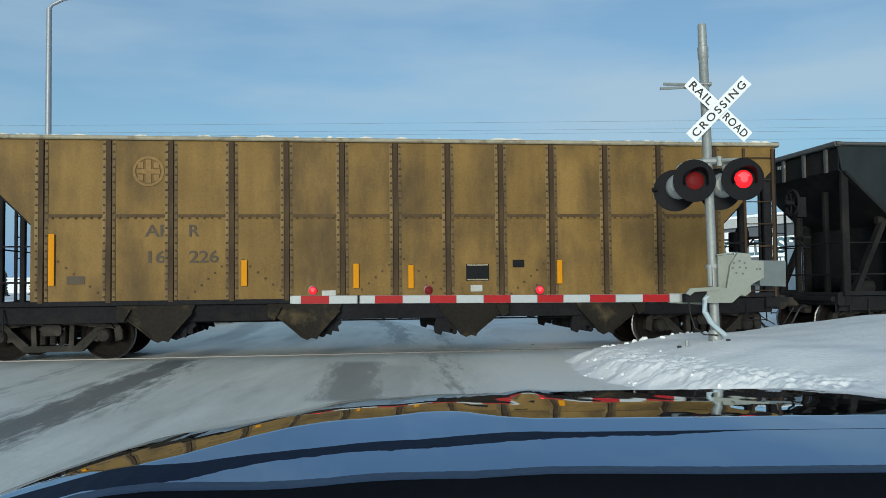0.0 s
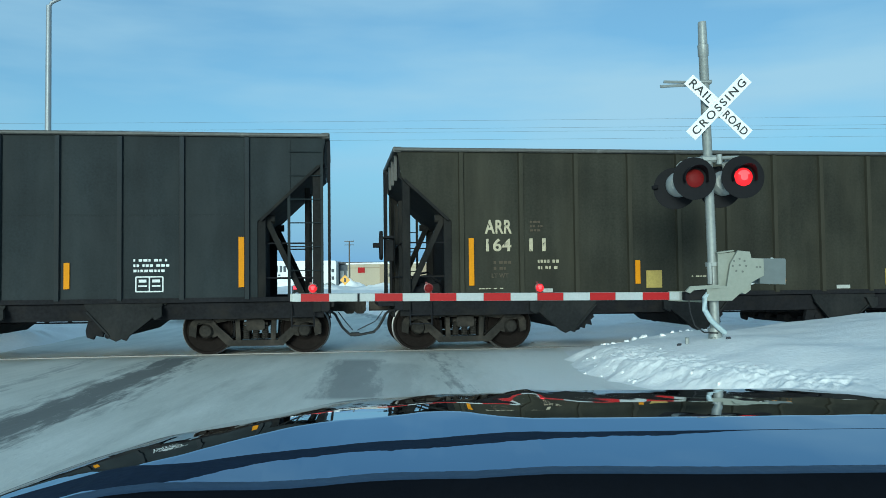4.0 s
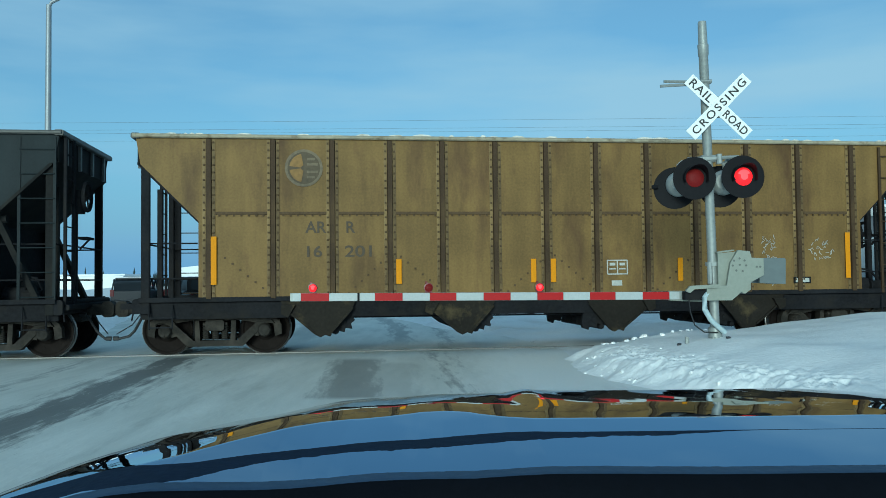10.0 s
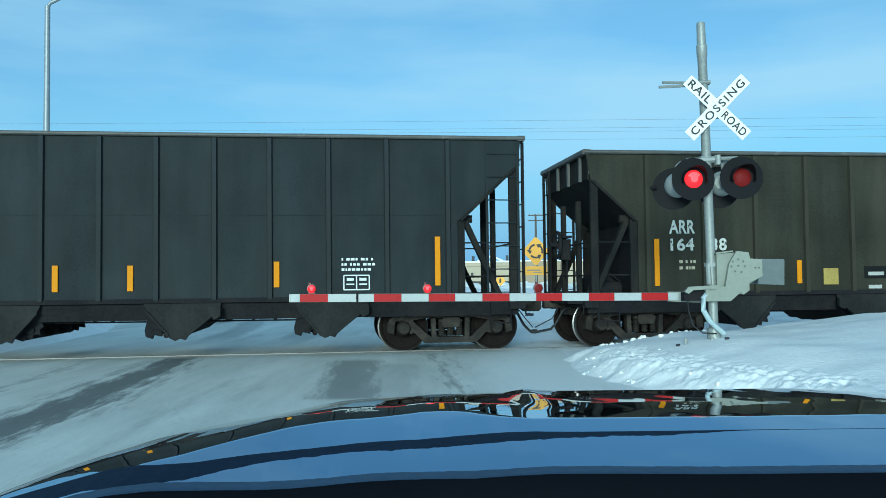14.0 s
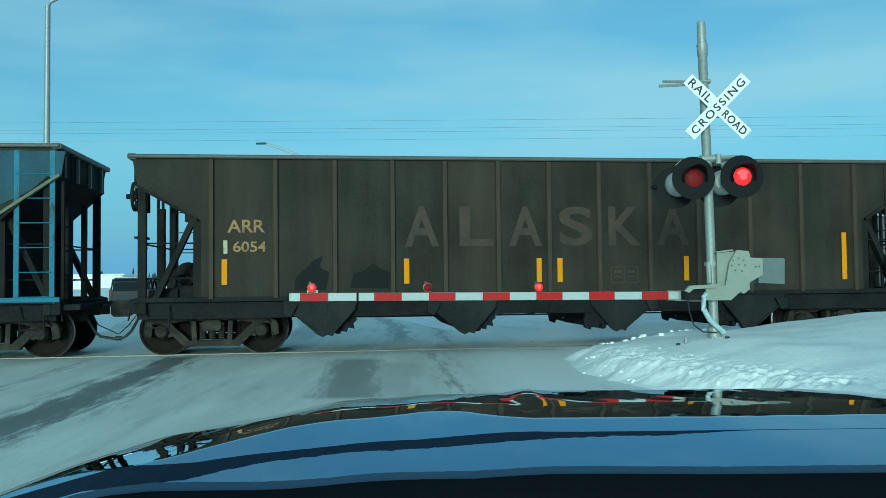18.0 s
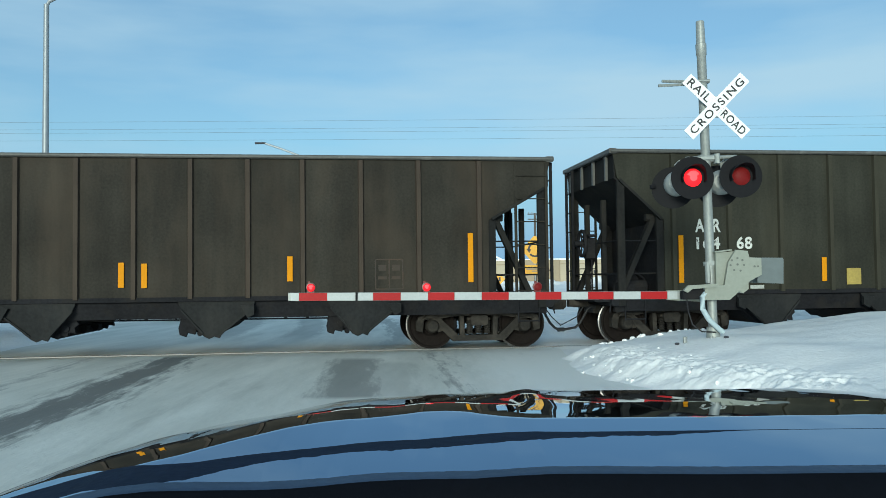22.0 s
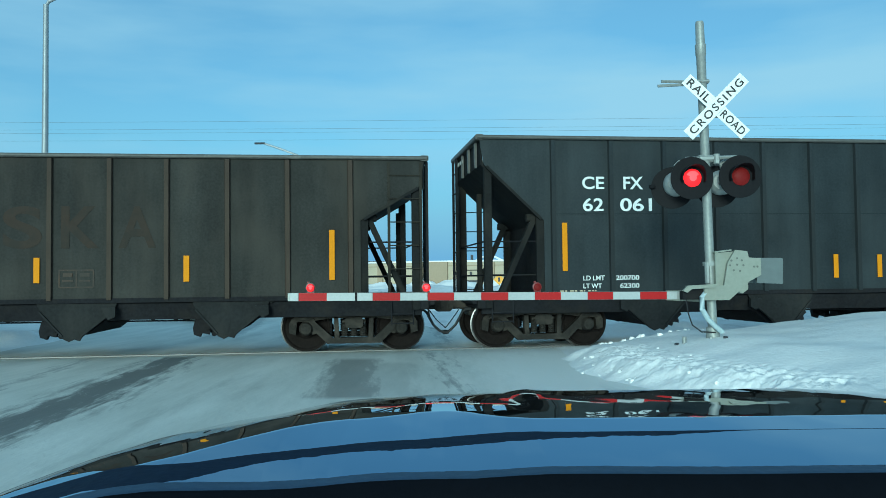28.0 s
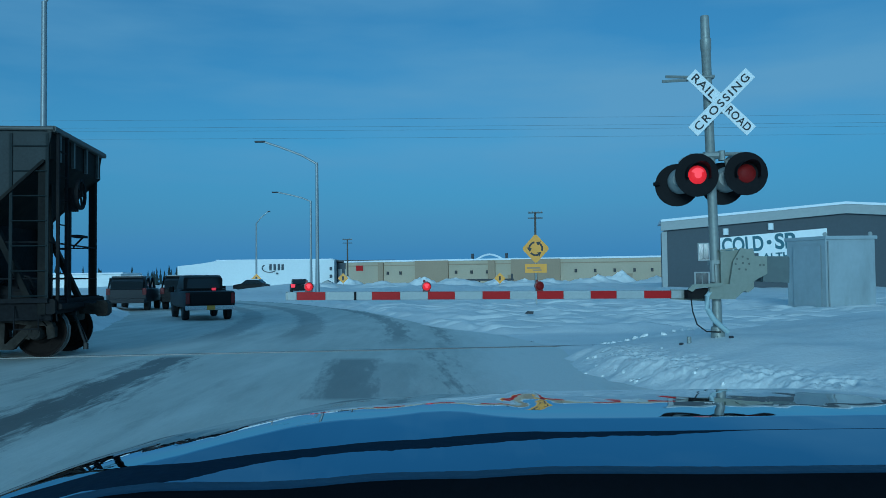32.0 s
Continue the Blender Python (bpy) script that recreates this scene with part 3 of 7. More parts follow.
def build_track():
    prof = [(-0.036, 0.0), (0.036, 0.0), (0.036, -0.035), (0.008, -0.05), (0.008, -0.15), (0.07, -0.165), (0.07, -0.18), (-0.07, -0.18), (-0.07, -0.165), (-0.008, -0.15), (-0.008, -0.05), (-0.036, -0.035)]
    for side in (-0.755, 0.755):
        sh = Shape().prism([(side + p, q + (0.010 if side < 0 else -0.009)) for p, q in prof], -230, 230, "x")
        ob = solid("rail", sh, RAIL, "worn steel rail with a polished head", "rail", track_pose(0), "rails of the track", "structure")


def build_chunks():
    """Loose lumps of ploughed snow along the top and foot of the bank."""
    rnd = random.Random(11)
    sh = Shape()
    for i in range(262):
        if i < 210:
            y = rnd.uniform(9.0, 13.0)
            x = at_y(ROAD_R, y) - 0.05 + abs(rnd.gauss(0.2, 0.5))
            if noise.noise((x * 2.2, y * 2.2, 6.0)) < -0.05:
                continue
            r = 0.008 + 0.026 * rnd.random() ** 3
        else:
            x = rnd.choice((2.75, 2.95, 3.05, 3.45, 3.8, 4.1, 4.6)) + rnd.gauss(0, 0.10)
            y = MID0.y - 3.2 + x * 0.13 + rnd.gauss(0, 0.16)
            r = 0.018 + 0.058 * rnd.random() ** 2.2
        z = snow_height(x, y) + r * (-0.15 if i >= 210 else -0.25)
        vs = []
        for j in range(3):
            for k in range(6):
                a, q = k * 1.047 + rnd.uniform(-0.3, 0.3), (-0.7, 0.1, 0.8)[j]
                w = r * math.sqrt(1 - q * q) * rnd.uniform(0.75, 1.3)
                vs.append((x + w * math.cos(a), y + w * math.sin(a), z + r * q * rnd.uniform(0.8, 1.2) * (1.0 if r > 0.02 else 0.5)))
        fs = [(j * 6 + k, j * 6 + (k + 1) % 6, j * 6 + 6 + (k + 1) % 6, j * 6 + 6 + k) for j in range(2) for k in range(6)] + [(12, 13, 14, 15, 16, 17), (5, 4, 3, 2, 1, 0)]
        sh.add(vs, fs)
    solid("snow_chunks", sh, SNOW, "loose lumps of ploughed snow on the bank", "snow", kind="stuff")


build_ground()
build_track()
build_chunks()

# ---- the waiting car's own bonnet, under the camera ----
PAINT = bpy.data.materials.new("deep_blue_black_car_lacquer")
PAINT.use_nodes = True
pb = PAINT.node_tree.nodes["Principled BSDF"]
pb.inputs["Base Color"].default_value = (0.25, 0.315, 0.41, 1)
pb.inputs["Metallic"].default_value = 1.0
pb.inputs["Roughness"].default_value = 0.025
# matt navy: the dark stripe in the bonnet's reflection, put into the colour
SHEEN_DARK = surface("matt_navy_dark_sheen", (0.0065, 0.0125, 0.0300), 0.65, grain=60, vary=0.3, bump=0.1, spec=0.10)
# navy lip: the darker reflection along the rear edge, put into the colour
LIP = surface("dull_navy_lip_sheen", (0.018, 0.036, 0.075), 0.45, grain=60, vary=0.3, bump=0.1, spec=0.3)
COWL = surface("black_cowl_plastic", (0.0022, 0.0030, 0.0055), 0.7, grain=60, vary=0.2, bump=0.1, spec=0.08)


REAR = ((-1.2, 1.17), (-0.60, 1.20), (-0.48, 1.23), (-0.395, 1.267), (-0.294, 1.311), (-0.169, 1.362), (-0.024, 1.409), (0.106, 1.385), (0.254, 1.380), (0.43, 1.371), (1.4, 1.371))
DARK_BAND_LOW = ((-1.2, 1.1), (-0.42, 1.240), (-0.379, 1.300), (-0.346, 1.342), (-0.312, 1.386), (-0.273, 1.428), (-0.183, 1.475), (-0.086, 1.509), (0.015, 1.538), (0.117, 1.525), (0.221, 1.535), (0.43, 1.546), (0.56, 1.568), (1.4, 1.57))
DARK_BAND_HIGH = ((-1.2, 1.17), (-0.76, 1.25), (-0.67, 1.262), (-0.60, 1.292), (-0.52, 1.322), (-0.47, 1.328), (-0.428, 1.326), (-0.396, 1.359), (-0.36, 1.398), (-0.281, 1.468), (-0.189, 1.523), (-0.089, 1.562), (0.016, 1.600), (0.11, 1.585), (0.226, 1.571), (0.44, 1.570), (0.56, 1.572), (1.4, 1.572))
CREST = ((-1.2, 1.15), (-0.8, 1.192), (-0.6, 1.357), (-0.48, 1.29), (-0.36, 1.504), (-0.24, 1.679), (-0.12, 1.701), (0.0, 1.812), (0.12, 1.669), (0.24, 1.66), (1.4, 1.66))


def eased(tab, x):
    """A line through a table, its corners rounded."""
    return (at_y(tab, x - 0.03) + at_y(tab, x) + at_y(tab, x + 0.03)) / 3


def hood_drop(x, y):
    """Depth of the bonnet's skin below the eye."""
    crest = (at_y(CREST, x - 0.05) + at_y(CREST, x) + at_y(CREST, x + 0.05)) / 3
    d = max(0.0, y - crest)
    h = 0.270 + (d * d / 8.4 if d < 0.28 else 0.00933 + 0.0667 * (d - 0.28) + 0.02 * (d - 0.28) ** 2)
    h += 1.2 * max(0.0, y - 2.45) ** 2
    h += 0.115 * max(0.0, crest - y)                       # falls towards the windscreen
    h += 0.075 * smooth01((eased(REAR, x) - 0.03 - y) / 0.07)  # drops at the rear edge
    # a fold along the bonnet, and the faint waviness of pressed sheet
    h += 0.002 * smooth01((0.2 - x) / 0.5) + 0.0223 * max(0.0, y - 1.78) * smooth01((0.25 - x) / 0.09)
    h -= 0.011 * math.exp(-((x - 0.17) / 0.09) ** 2) * smooth01((y - 1.8) / 0.6)
    h += 0.00055 * noise.noise((x * 15, y * 6, 5.0)) * smooth01((y - 1.5) / 0.2)
    e = max(0.0, -0.2502 + 0.0141 * (y - 1.6) - x)
    return h + 0.0879 * e * e + 0.386 * e ** 3 + 0.19 * max(0.0, x - 0.95) ** 2


def ragged(x, k):
    """An uneven, ragged line."""
    return 0.005 * noise.noise((x * 14, 0.0, k)) + 0.004 * noise.noise((x * 47, 0.0, k + 3.0)) + 0.003 * noise.noise((x * 120, 0.0, k))


def lip_edge(x):
    return eased(REAR, x) - 0.034


def rear_edge(x):
    return eased(REAR, x) + 0.5 * ragged(x, 0.0)


def band_low(x):
    return max(rear_edge(x), eased(DARK_BAND_LOW, x) + 1.2 * ragged(x, 5.0) * smooth01((0.7 - x) / 0.3))


def band_high(x):
    return max(band_low(x), eased(DARK_BAND_HIGH, x) + 0.10 * ragged(x, 9.0))


def skin(name, lo, hi, rows, material, car, label, x0=-1.10, x1=1.32):
    """A strip of the car's front between two lines across it."""
    n = 520
    xs = [x0 + (x1 - x0) * i / n for i in range(n + 1)]
    vs = []
    for j in range(rows + 1):
        for x in xs:
            y = lo(x) + (hi(x) - lo(x)) * j / rows
            vs.append((x, y, EYE_Z - hood_drop(x, y)))
    m = n + 1
    fs = [(j * m + i, j * m + i + 1, (j + 1) * m + i + 1, (j + 1) * m + i) for j in range(rows) for i in range(n)]
    me = bpy.data.meshes.new(name)
    me.from_pydata(vs, [], fs)
    me.materials.append(material)
    me.polygons.foreach_set("use_smooth", [True] * len(me.polygons))
    part(name, me, None, car, label)


def build_hood():
    global OWN_CAR
    car = OWN_CAR = thing("own_car", "front of a waiting car with a glossy deep blue bonnet", "car")
    skin("bonnet", band_high, lambda x: 2.70, 170, PAINT, car, "glossy deep blue bonnet")
    skin("bonnet_rim", rear_edge, band_low, 34, PAINT, car, "glossy deep blue rear rim of the bonnet")
    # dark band and lip paint the bonnet's dark reflections as strips of colour
    skin("dark_sheen_band", band_low, band_high, 8, SHEEN_DARK, car, "dark band in the sheen of the bonnet, painted in", x1=0.62)
    skin("bonnet_lip", lip_edge, rear_edge, 6, LIP, car, "dull navy lip of the bonnet, its darker sheen painted in")
    skin("cowl_panel", lambda x: 1.00, lip_edge, 30, COWL, car, "matt black panel behind the bonnet")
    part("cowl", Shape().prism([(0.55, 0.80), (1.06, 0.925), (1.06, 0.87), (0.55, 0.76)], -1.08, 1.30, "x"), COWL, car, "black plastic cowl below the windscreen")
    # wings and nose below the bonnet's edge, and the front wheels it stands on
    for x0, x1, name in ((-1.12, -1.09, "wing"), (1.31, 1.34, "wing")):
        ys = [1.0 + 1.7 * j / 40 for j in range(41)]
        edge = [(y, EYE_Z - hood_drop(x0 if x0 < 0 else 1.31, y) + 0.002) for y in ys]
        part(name, Shape().prism([(0.2, 0.30)] + [(0.2, 0.80)] + edge + [(2.72, 0.30), (2.05, 0.30), (1.9, 0.55), (1.55, 0.70), (1.2, 0.55), (1.05, 0.30)], x0, x1, "x"), PAINT, car)
    xs = [-1.09 + 2.40 * i / 40 for i in range(41)]
    part("nose", Shape().prism([(x, EYE_Z - hood_drop(x, 2.7) + 0.002) for x in xs] + [(1.31, 0.26), (-1.09, 0.26)], 2.69, 2.73), PAINT, car)
    part("floor_pan", Shape().box((0.11, 1.45, 0.34), (2.38, 2.48, 0.08)), COWL, car)
    for x in (-0.92, 1.14):
        part("front_wheel", Shape().lathe([(0.08, -0.10), (0.20, -0.11), (0.31, -0.11), (0.335, -0.07), (0.335, 0.07), (0.31, 0.11), (0.20, 0.11), (0.08, 0.10)], (x, 1.55, 0.327), "x", 28), COWL, car, "black front tyre")


build_hood()

# ---- the crossing signal with its gate ----
LAMP_SHELL = surface("dark_red_lamp_shell", (0.12, 0.012, 0.012), 0.4, grain=20, vary=0.2, bump=0.02)
MECH_BOLT = surface("dull_bolt_steel", (0.11, 0.115, 0.10), 0.6, grain=30, vary=0.3, bump=0.05)
SHED_PALE = surface("blue_grey_counterweight_paint", (0.115, 0.135, 0.135), 0.55, grain=12, vary=0.12, bump=0.05)


FLASHERS = []


def flasher_mesh(k=1.0):
    """A lens-shaped disc: lit red on its -y face, dark red on the other."""
    def make():
        r = 0.13 * k
        sh = Shape().lathe([(0.004, -0.042 * k), (0.4 * r, -0.040 * k), (0.75 * r, -0.028 * k), (r, 0.0), (0.75 * r, 0.028 * k), (0.4 * r, 0.040 * k), (0.004, 0.042 * k)], n=28)
        me = sh.mesh("flasher_disc", LENS_ON, LENS_DIM, LENS_CORE, smooth=True)
        for p in me.polygons:
            c = p.center
            p.material_index = 1 if c.y > 0 else (2 if math.hypot(c.x, c.z - 0.03 * k) < 0.5 * r else 0)
        return me
    return once(("flasher", k), make)


def build_signal():
    mast_x, mast_y = 3.90, 12.05
    sig = thing("crossing_signal", "galvanised railroad crossing signal with red lamps, standing in a snowbank", "crossing signal", pose(mast_x, mast_y, 0))
    lean = pose(0, 0, 0.4, 0, -1.15, 0) @ pose(0, 0, -0.4)
    sh = Shape().lathe([(0.066, 0.30), (0.066, 4.55), (0.074, 4.56), (0.078, 4.72), (0.066, 4.73), (0.060, 5.04), (0.055, 5.06)], axis="z", n=18)
    part("mast", sh, GALV, sig, at=lean, smooth=True)
    sh = Shape().lathe([(0.17, 0.30), (0.17, 0.40), (0.10, 0.44), (0.09, 0.62)], axis="z", n=16)
    part("mast_base", sh, GALV, sig, at=lean, smooth=True)
    # crossbuck: two white blades, the lettering of each on it
    back = part("crossbuck", Shape().box((0, 0, 0), (0.12, 0.05, 0.3), 0.01).box((0, 0.05, 0), (0.3, 0.04, 0.05)), GALV, sig, "white crossbuck sign", lean @ pose(0.14, -0.10, 3.78))
    for turn, y in ((-45.5, -0.035), (44.0, -0.055)):
        hub = pose(0, y, 0, 0, -turn, 0)
        blade = Shape().box((0, 0, 0), (1.17, 0.012, 0.188), 0.004)
        b = part("blade", blade, SIGN_WHITE, back, at=hub)
        if turn < 0:
            for text, x, w in (("RAIL", -0.335, 0.40), ("ROAD", 0.335, 0.42)):
                part("blade_lettering", letters(text, 0.118, SIGN_BLACK, 0.003, w, 0.010, 1.12), None, back, text, hub @ pose(x, -0.010, 0))
        else:
            part("blade_lettering", letters("CROSSING", 0.112, SIGN_BLACK, 0.003, 1.05, 0.010, 1.3), None, back, "CROSSING", hub @ pose(0, -0.010, 0))
    # cross arm with a pair of lamps to each side of the road
    sh = Shape().bar((-0.30, -0.03, 3.055), (0.44, -0.03, 3.06), 0.028, n=8).box((0.0, 0, 3.05), (0.20, 0.16, 0.10), 0.03).box((0.15, -0.03, 3.04), (0.08, 0.10, 0.14), 0.02)
    for x in (-0.27, 0.42):
        sh.bar((x, -0.03, 3.06), (x, -0.03, 2.9), 0.02, n=8)
    part("lamp_arm", sh, GALV, sig, "galvanised lamp cross arm", lean)
    for x, y, lit, face in ((-0.265, -0.16, LENS_DIM, -1), (0.425, -0.16, LENS_ON, -1)):
        lamp = part("signal_lamp", Shape().lathe([(0.10, 0.10), (0.16, 0.02), (0.17, -0.03), (0.305, -0.03), (0.305, -0.045), (0.165, -0.05)], n=28), SIGNAL_BLACK, sig, "red flasher lamp on a round black backboard", lean @ pose(x, y, 2.755), smooth=True)
        FLASHERS.append((part("flasher_disc", flasher_mesh(), None, lamp, "turning red lens, lit on one face", pose(0, -0.06, 0)), 0 if x < 0 else 1, (0, -0.06, 0)))
        n, vs = 20, []
        for i in range(n + 1):
            a = math.pi * (-0.12 + 1.24 * i / n)
            d = -0.30 + 0.14 * abs(math.cos(a)) ** 3
            vs += [(r * math.cos(a), yy, r * math.sin(a)) for r, yy in ((0.172, -0.04), (0.172, d), (0.165, d), (0.165, -0.04))]
        fs = [(4 * i + j, 4 * i + (j + 1) % 4, 4 * i + 4 + (j + 1) % 4, 4 * i + 4 + j) for i in range(n) for j in range(4)]
        part("visor", Shape().add(vs, fs + [(0, 1, 2, 3), (4 * n + 3, 4 * n + 2, 4 * n + 1, 4 * n)]), SIGNAL_BLACK, lamp)
    for x, y in ((-0.38, 0.20), (0.28, 0.20)):
        lamp = part("signal_lamp", Shape().lathe([(0.05, -0.20), (0.12, -0.19), (0.165, -0.12), (0.185, 0.0), (0.185, 0.05)], n=28), HOOD_BACK, sig, "flasher lamp facing away, pale housing", lean @ pose(x, y, 2.72, 0, 0, -12), smooth=True)
        part("backboard", Shape().lathe([(0.20, 0.05), (0.31, 0.05), (0.31, 0.07), (0.20, 0.07)], n=28), SIGNAL_BLACK, lamp, at=pose(-0.05, 0, -0.05))
        part("visor", Shape().lathe([(0.16, 0.07), (0.165, 0.30), (0.15, 0.30), (0.15, 0.09)], n=20), SIGNAL_BLACK, lamp)
        part("lamp_bracket", Shape().tube([(0.02, -0.02, 0.20), (0.0, -0.06, 0.27), (0.05, -0.08, 0.31), (0.12, -0.06, 0.31)], 0.028, 8), HOOD_BACK, lamp, "pale clamp of the lamp")
        part("sighting_tube", Shape().bar((-0.3, 0.0, -0.02), (-0.38, -0.02, -0.03), 0.03, n=8), SIGNAL_BLACK, lamp)
    # bracket arms of an older sign near the top
    sh = Shape().bar((0, 0.04, 4.18), (-0.58, 0.04, 4.21), 0.022, n=6).bar((0, -0.04, 4.14), (-0.66, -0.06, 4.12), 0.022, n=6).box((0, 0, 4.17), (0.17, 0.17, 0.05), 0.02)
    part("side_bracket", sh, GALV, sig, "thin galvanised side bracket", lean)
    # gate mechanism: grey case, counterweight arm, conduit
    back = [(0.02, 1.20), (0.14, 1.20), (0.40, 1.10), (0.48, 1.16), (0.48, 1.66), (0.28, 1.70), (0.02, 1.68)]
    mech = part("gate_mechanism", Shape().prism(back, -0.12, 0.14), CASE, sig, "grey painted gate mechanism case")
    plate_poly = [(-0.17, 1.01), (0.18, 1.01), (0.31, 1.12), (0.47, 1.27), (0.64, 1.36), (0.64, 1.60), (0.47, 1.61), (0.45, 1.70), (0.28, 1.72), (0.17, 1.54), (0.11, 1.22), (-0.17, 1.21)]
    part("front_plate", Shape().prism(plate_poly, -0.20, -0.15), CASE, mech, "pale grey side plate with bolt holes")
    for x, z in ((0.22, 1.57), (0.30, 1.60), (0.37, 1.57), (0.20, 1.50), (0.30, 1.51), (0.39, 1.50), (0.25, 1.43), (0.34, 1.42), (0.54, 1.48), (0.59, 1.48)):
        part("bolt", once(("bolt",), lambda: Shape().lathe([(0.016, -0.205), (0.016, -0.198)], n=8).mesh("bolt", MECH_BOLT)), None, mech, at=pose(x, 0, z))
    part("counterweight", Shape().prism([(0.60, 1.25), (0.97, 1.23), (0.98, 1.58), (0.965, 1.60), (0.63, 1.605), (0.61, 1.58)], -0.14, -0.08), SHED_PALE, mech, "flat grey counterweight plate")
    part("counterweight", Shape().prism([(0.60, 1.25), (0.97, 1.23), (0.98, 1.58), (0.63, 1.605)], 0.18, 0.24), SHED_PALE, mech)
    part("pivot_arm", Shape().prism([(-0.48, 1.15), (-0.42, 1.22), (0.0, 1.24), (0.0, 1.19), (-0.36, 1.17), (-0.42, 1.12)], -0.24, -0.18), CASE, mech)
    part("arm_clamp", Shape().prism([(-0.46, 1.02), (-0.17, 1.02), (-0.17, 1.17), (-0.46, 1.14)], -0.14, 0.02), UNDER, mech)
    part("case_lid", Shape().prism([(0.0, 1.68), (0.24, 1.71), (0.24, 1.73), (0.0, 1.70)], -0.16, 0.14), CASE, mech)
    sh = Shape().lathe([(0.075, 1.50), (0.10, 1.50), (0.10, 1.56), (0.075, 1.56)], axis="z", n=14).lathe([(0.075, 1.16), (0.11, 1.16), (0.11, 1.23), (0.075, 1.23)], axis="z", n=14).box((-0.06, -0.06, 1.40), (0.07, 0.07, 0.3), 0.02)
    part("mast_clamp", sh, GALV, sig, "steel mast clamps", lean)
    pts = [(-0.12, -0.16, 1.14), (-0.20, -0.17, 1.05), (-0.20, -0.18, 0.88), (-0.12, -0.17, 0.74), (0.0, -0.14, 0.63), (0.10, -0.12, 0.55)]
    part("conduit", Shape().tube(pts, 0.038, 10), CONDUIT, sig, "pale blue flexible conduit", smooth=True)
    pts = [(-0.40, -0.10, 1.02), (-0.39, -0.12, 0.85), (-0.33, -0.12, 0.66), (-0.20, -0.12, 0.56), (0.0, -0.12, 0.55)]
    part("cable", Shape().tube(pts, 0.010, 6), HOSE, sig)
    sh = Shape().box((-0.25, -0.02, 0.36), (0.42, 0.30, 0.08), 0.02).lathe([(0.03, 0.30), (0.03, 0.49)], (-0.44, -0.1, 0), "z", 8).lathe([(0.03, 0.30), (0.03, 0.49)], (-0.06, -0.1, 0), "z", 8)
    part("foundation", sh, GALV, sig)
    # gate arm, lowered across the lane
    root, tip = Vector((3.87, 12.17, 1.075)), Vector((-2.143, 11.596, 1.125))
    run = (tip - root).normalized()
    yaw = math.degrees(math.atan2(-run.y, -run.x))
    gate = thing("gate_arm", "lowered gate arm with red and white stripes", "gate arm", pose(root.x, root.y, root.z, 0, math.degrees(math.asin(run.z)), yaw))
    L = (tip - root).length
    part("arm_core", Shape().box((-L / 2 - 0.10, 0.012, 0), (L - 0.24, 0.03, 0.114), 0.008), GALV, gate)
    reds = ((5.873, 5.485), (4.851, 4.464), (4.082, 3.706), (3.32, 2.932), (2.548, 2.171), (1.782, 1.408), (1.007, 0.611))
    edges, x = [], 5.99
    for a, b in reds:
        edges.append((x, a, ARM_WHITE))
        edges.append((a, b, ARM_RED))
        x = b
    edges.append((x, 0.46, ARM_WHITE))
    for a, b, m in edges:
        part("stripe", Shape().box((-(a + b) / 2, -0.008, 0), (a - b - 0.004, 0.012, 0.108)), m, gate, "red stripe" if m is ARM_RED else "")
    part("joint_plate", Shape().box((-5.08, -0.016, 0), (0.03, 0.012, 0.116)), UNDER, gate, "dark joint plate")
    for x, side in ((5.71, 2), (4.10, 0), (2.515, 1)):
        lamp = part("arm_lamp", Shape().box((-x, 0, 0.068), (0.10, 0.05, 0.02)).lathe([(0.03, -0.02), (0.066, -0.015), (0.066, 0.03), (0.03, 0.035)], (-x, 0, 0.130), "y", 14).box((-x - 0.03, 0.01, 0.20), (0.03, 0.03, 0.03), 0.005), LAMP_SHELL, gate, "small red lamp on the arm")
        FLASHERS.append((part("flasher_disc", flasher_mesh(0.42), None, lamp, "turning red lens, lit on one face", pose(-x, -0.035, 0.125)), side, (-x, -0.035, 0.125)))
    part("arm_bracket", Shape().prism([(-0.60, -0.07), (-0.05, -0.10), (0.05, 0.06), (-0.60, 0.07)], 0.02, 0.06), CASE, gate)


build_signal()

# ---- beyond the track ----
WALL_WHITE = surface("white_metal_wall", (0.74, 0.76, 0.76), 0.6, grain=2, vary=0.05, bump=0.05, blotch=0.1)
WALL_BEIGE = surface("beige_block_wall", (0.44, 0.38, 0.27), 0.75, grain=3, vary=0.08, bump=0.1, blotch=0.15)
WALL_TAN = surface("tan_pilaster_wall", (0.33, 0.26, 0.17), 0.75, grain=3, vary=0.1, bump=0.1, blotch=0.15)
WALL_GREY = surface("slate_blue_metal_wall", (0.046, 0.058, 0.074), 0.6, grain=3, vary=0.12, bump=0.05, blotch=0.2)
FASCIA = surface("grey_metal_fascia", (0.30, 0.32, 0.32), 0.5, grain=4, vary=0.08, bump=0.05)
ROOF_SNOW = surface("roof_snow", (0.84, 0.86, 0.88), 0.8, grain=2, vary=0.05, bump=0.2)
GLASS_DARK = surface("dark_window_glass", (0.02, 0.025, 0.03), 0.1, grain=2, vary=0.1, bump=0.0)
SHED_GREY = surface("grey_enamel_cabinet", (0.40, 0.44, 0.46), 0.4, metal=0.25, grain=5, vary=0.08, bump=0.04, stain=(0.3, 0.33, 0.34), stain_at=(0.5, 0.75), stain_scale=(1, 1, 0.3))
BANNER = surface("white_vinyl_banner", (0.78, 0.80, 0.80), 0.5, grain=3, vary=0.05, bump=0.05)
BANNER_INK = surface("teal_banner_ink", (0.02, 0.09, 0.13), 0.5, grain=3, vary=0.1, bump=0.0)
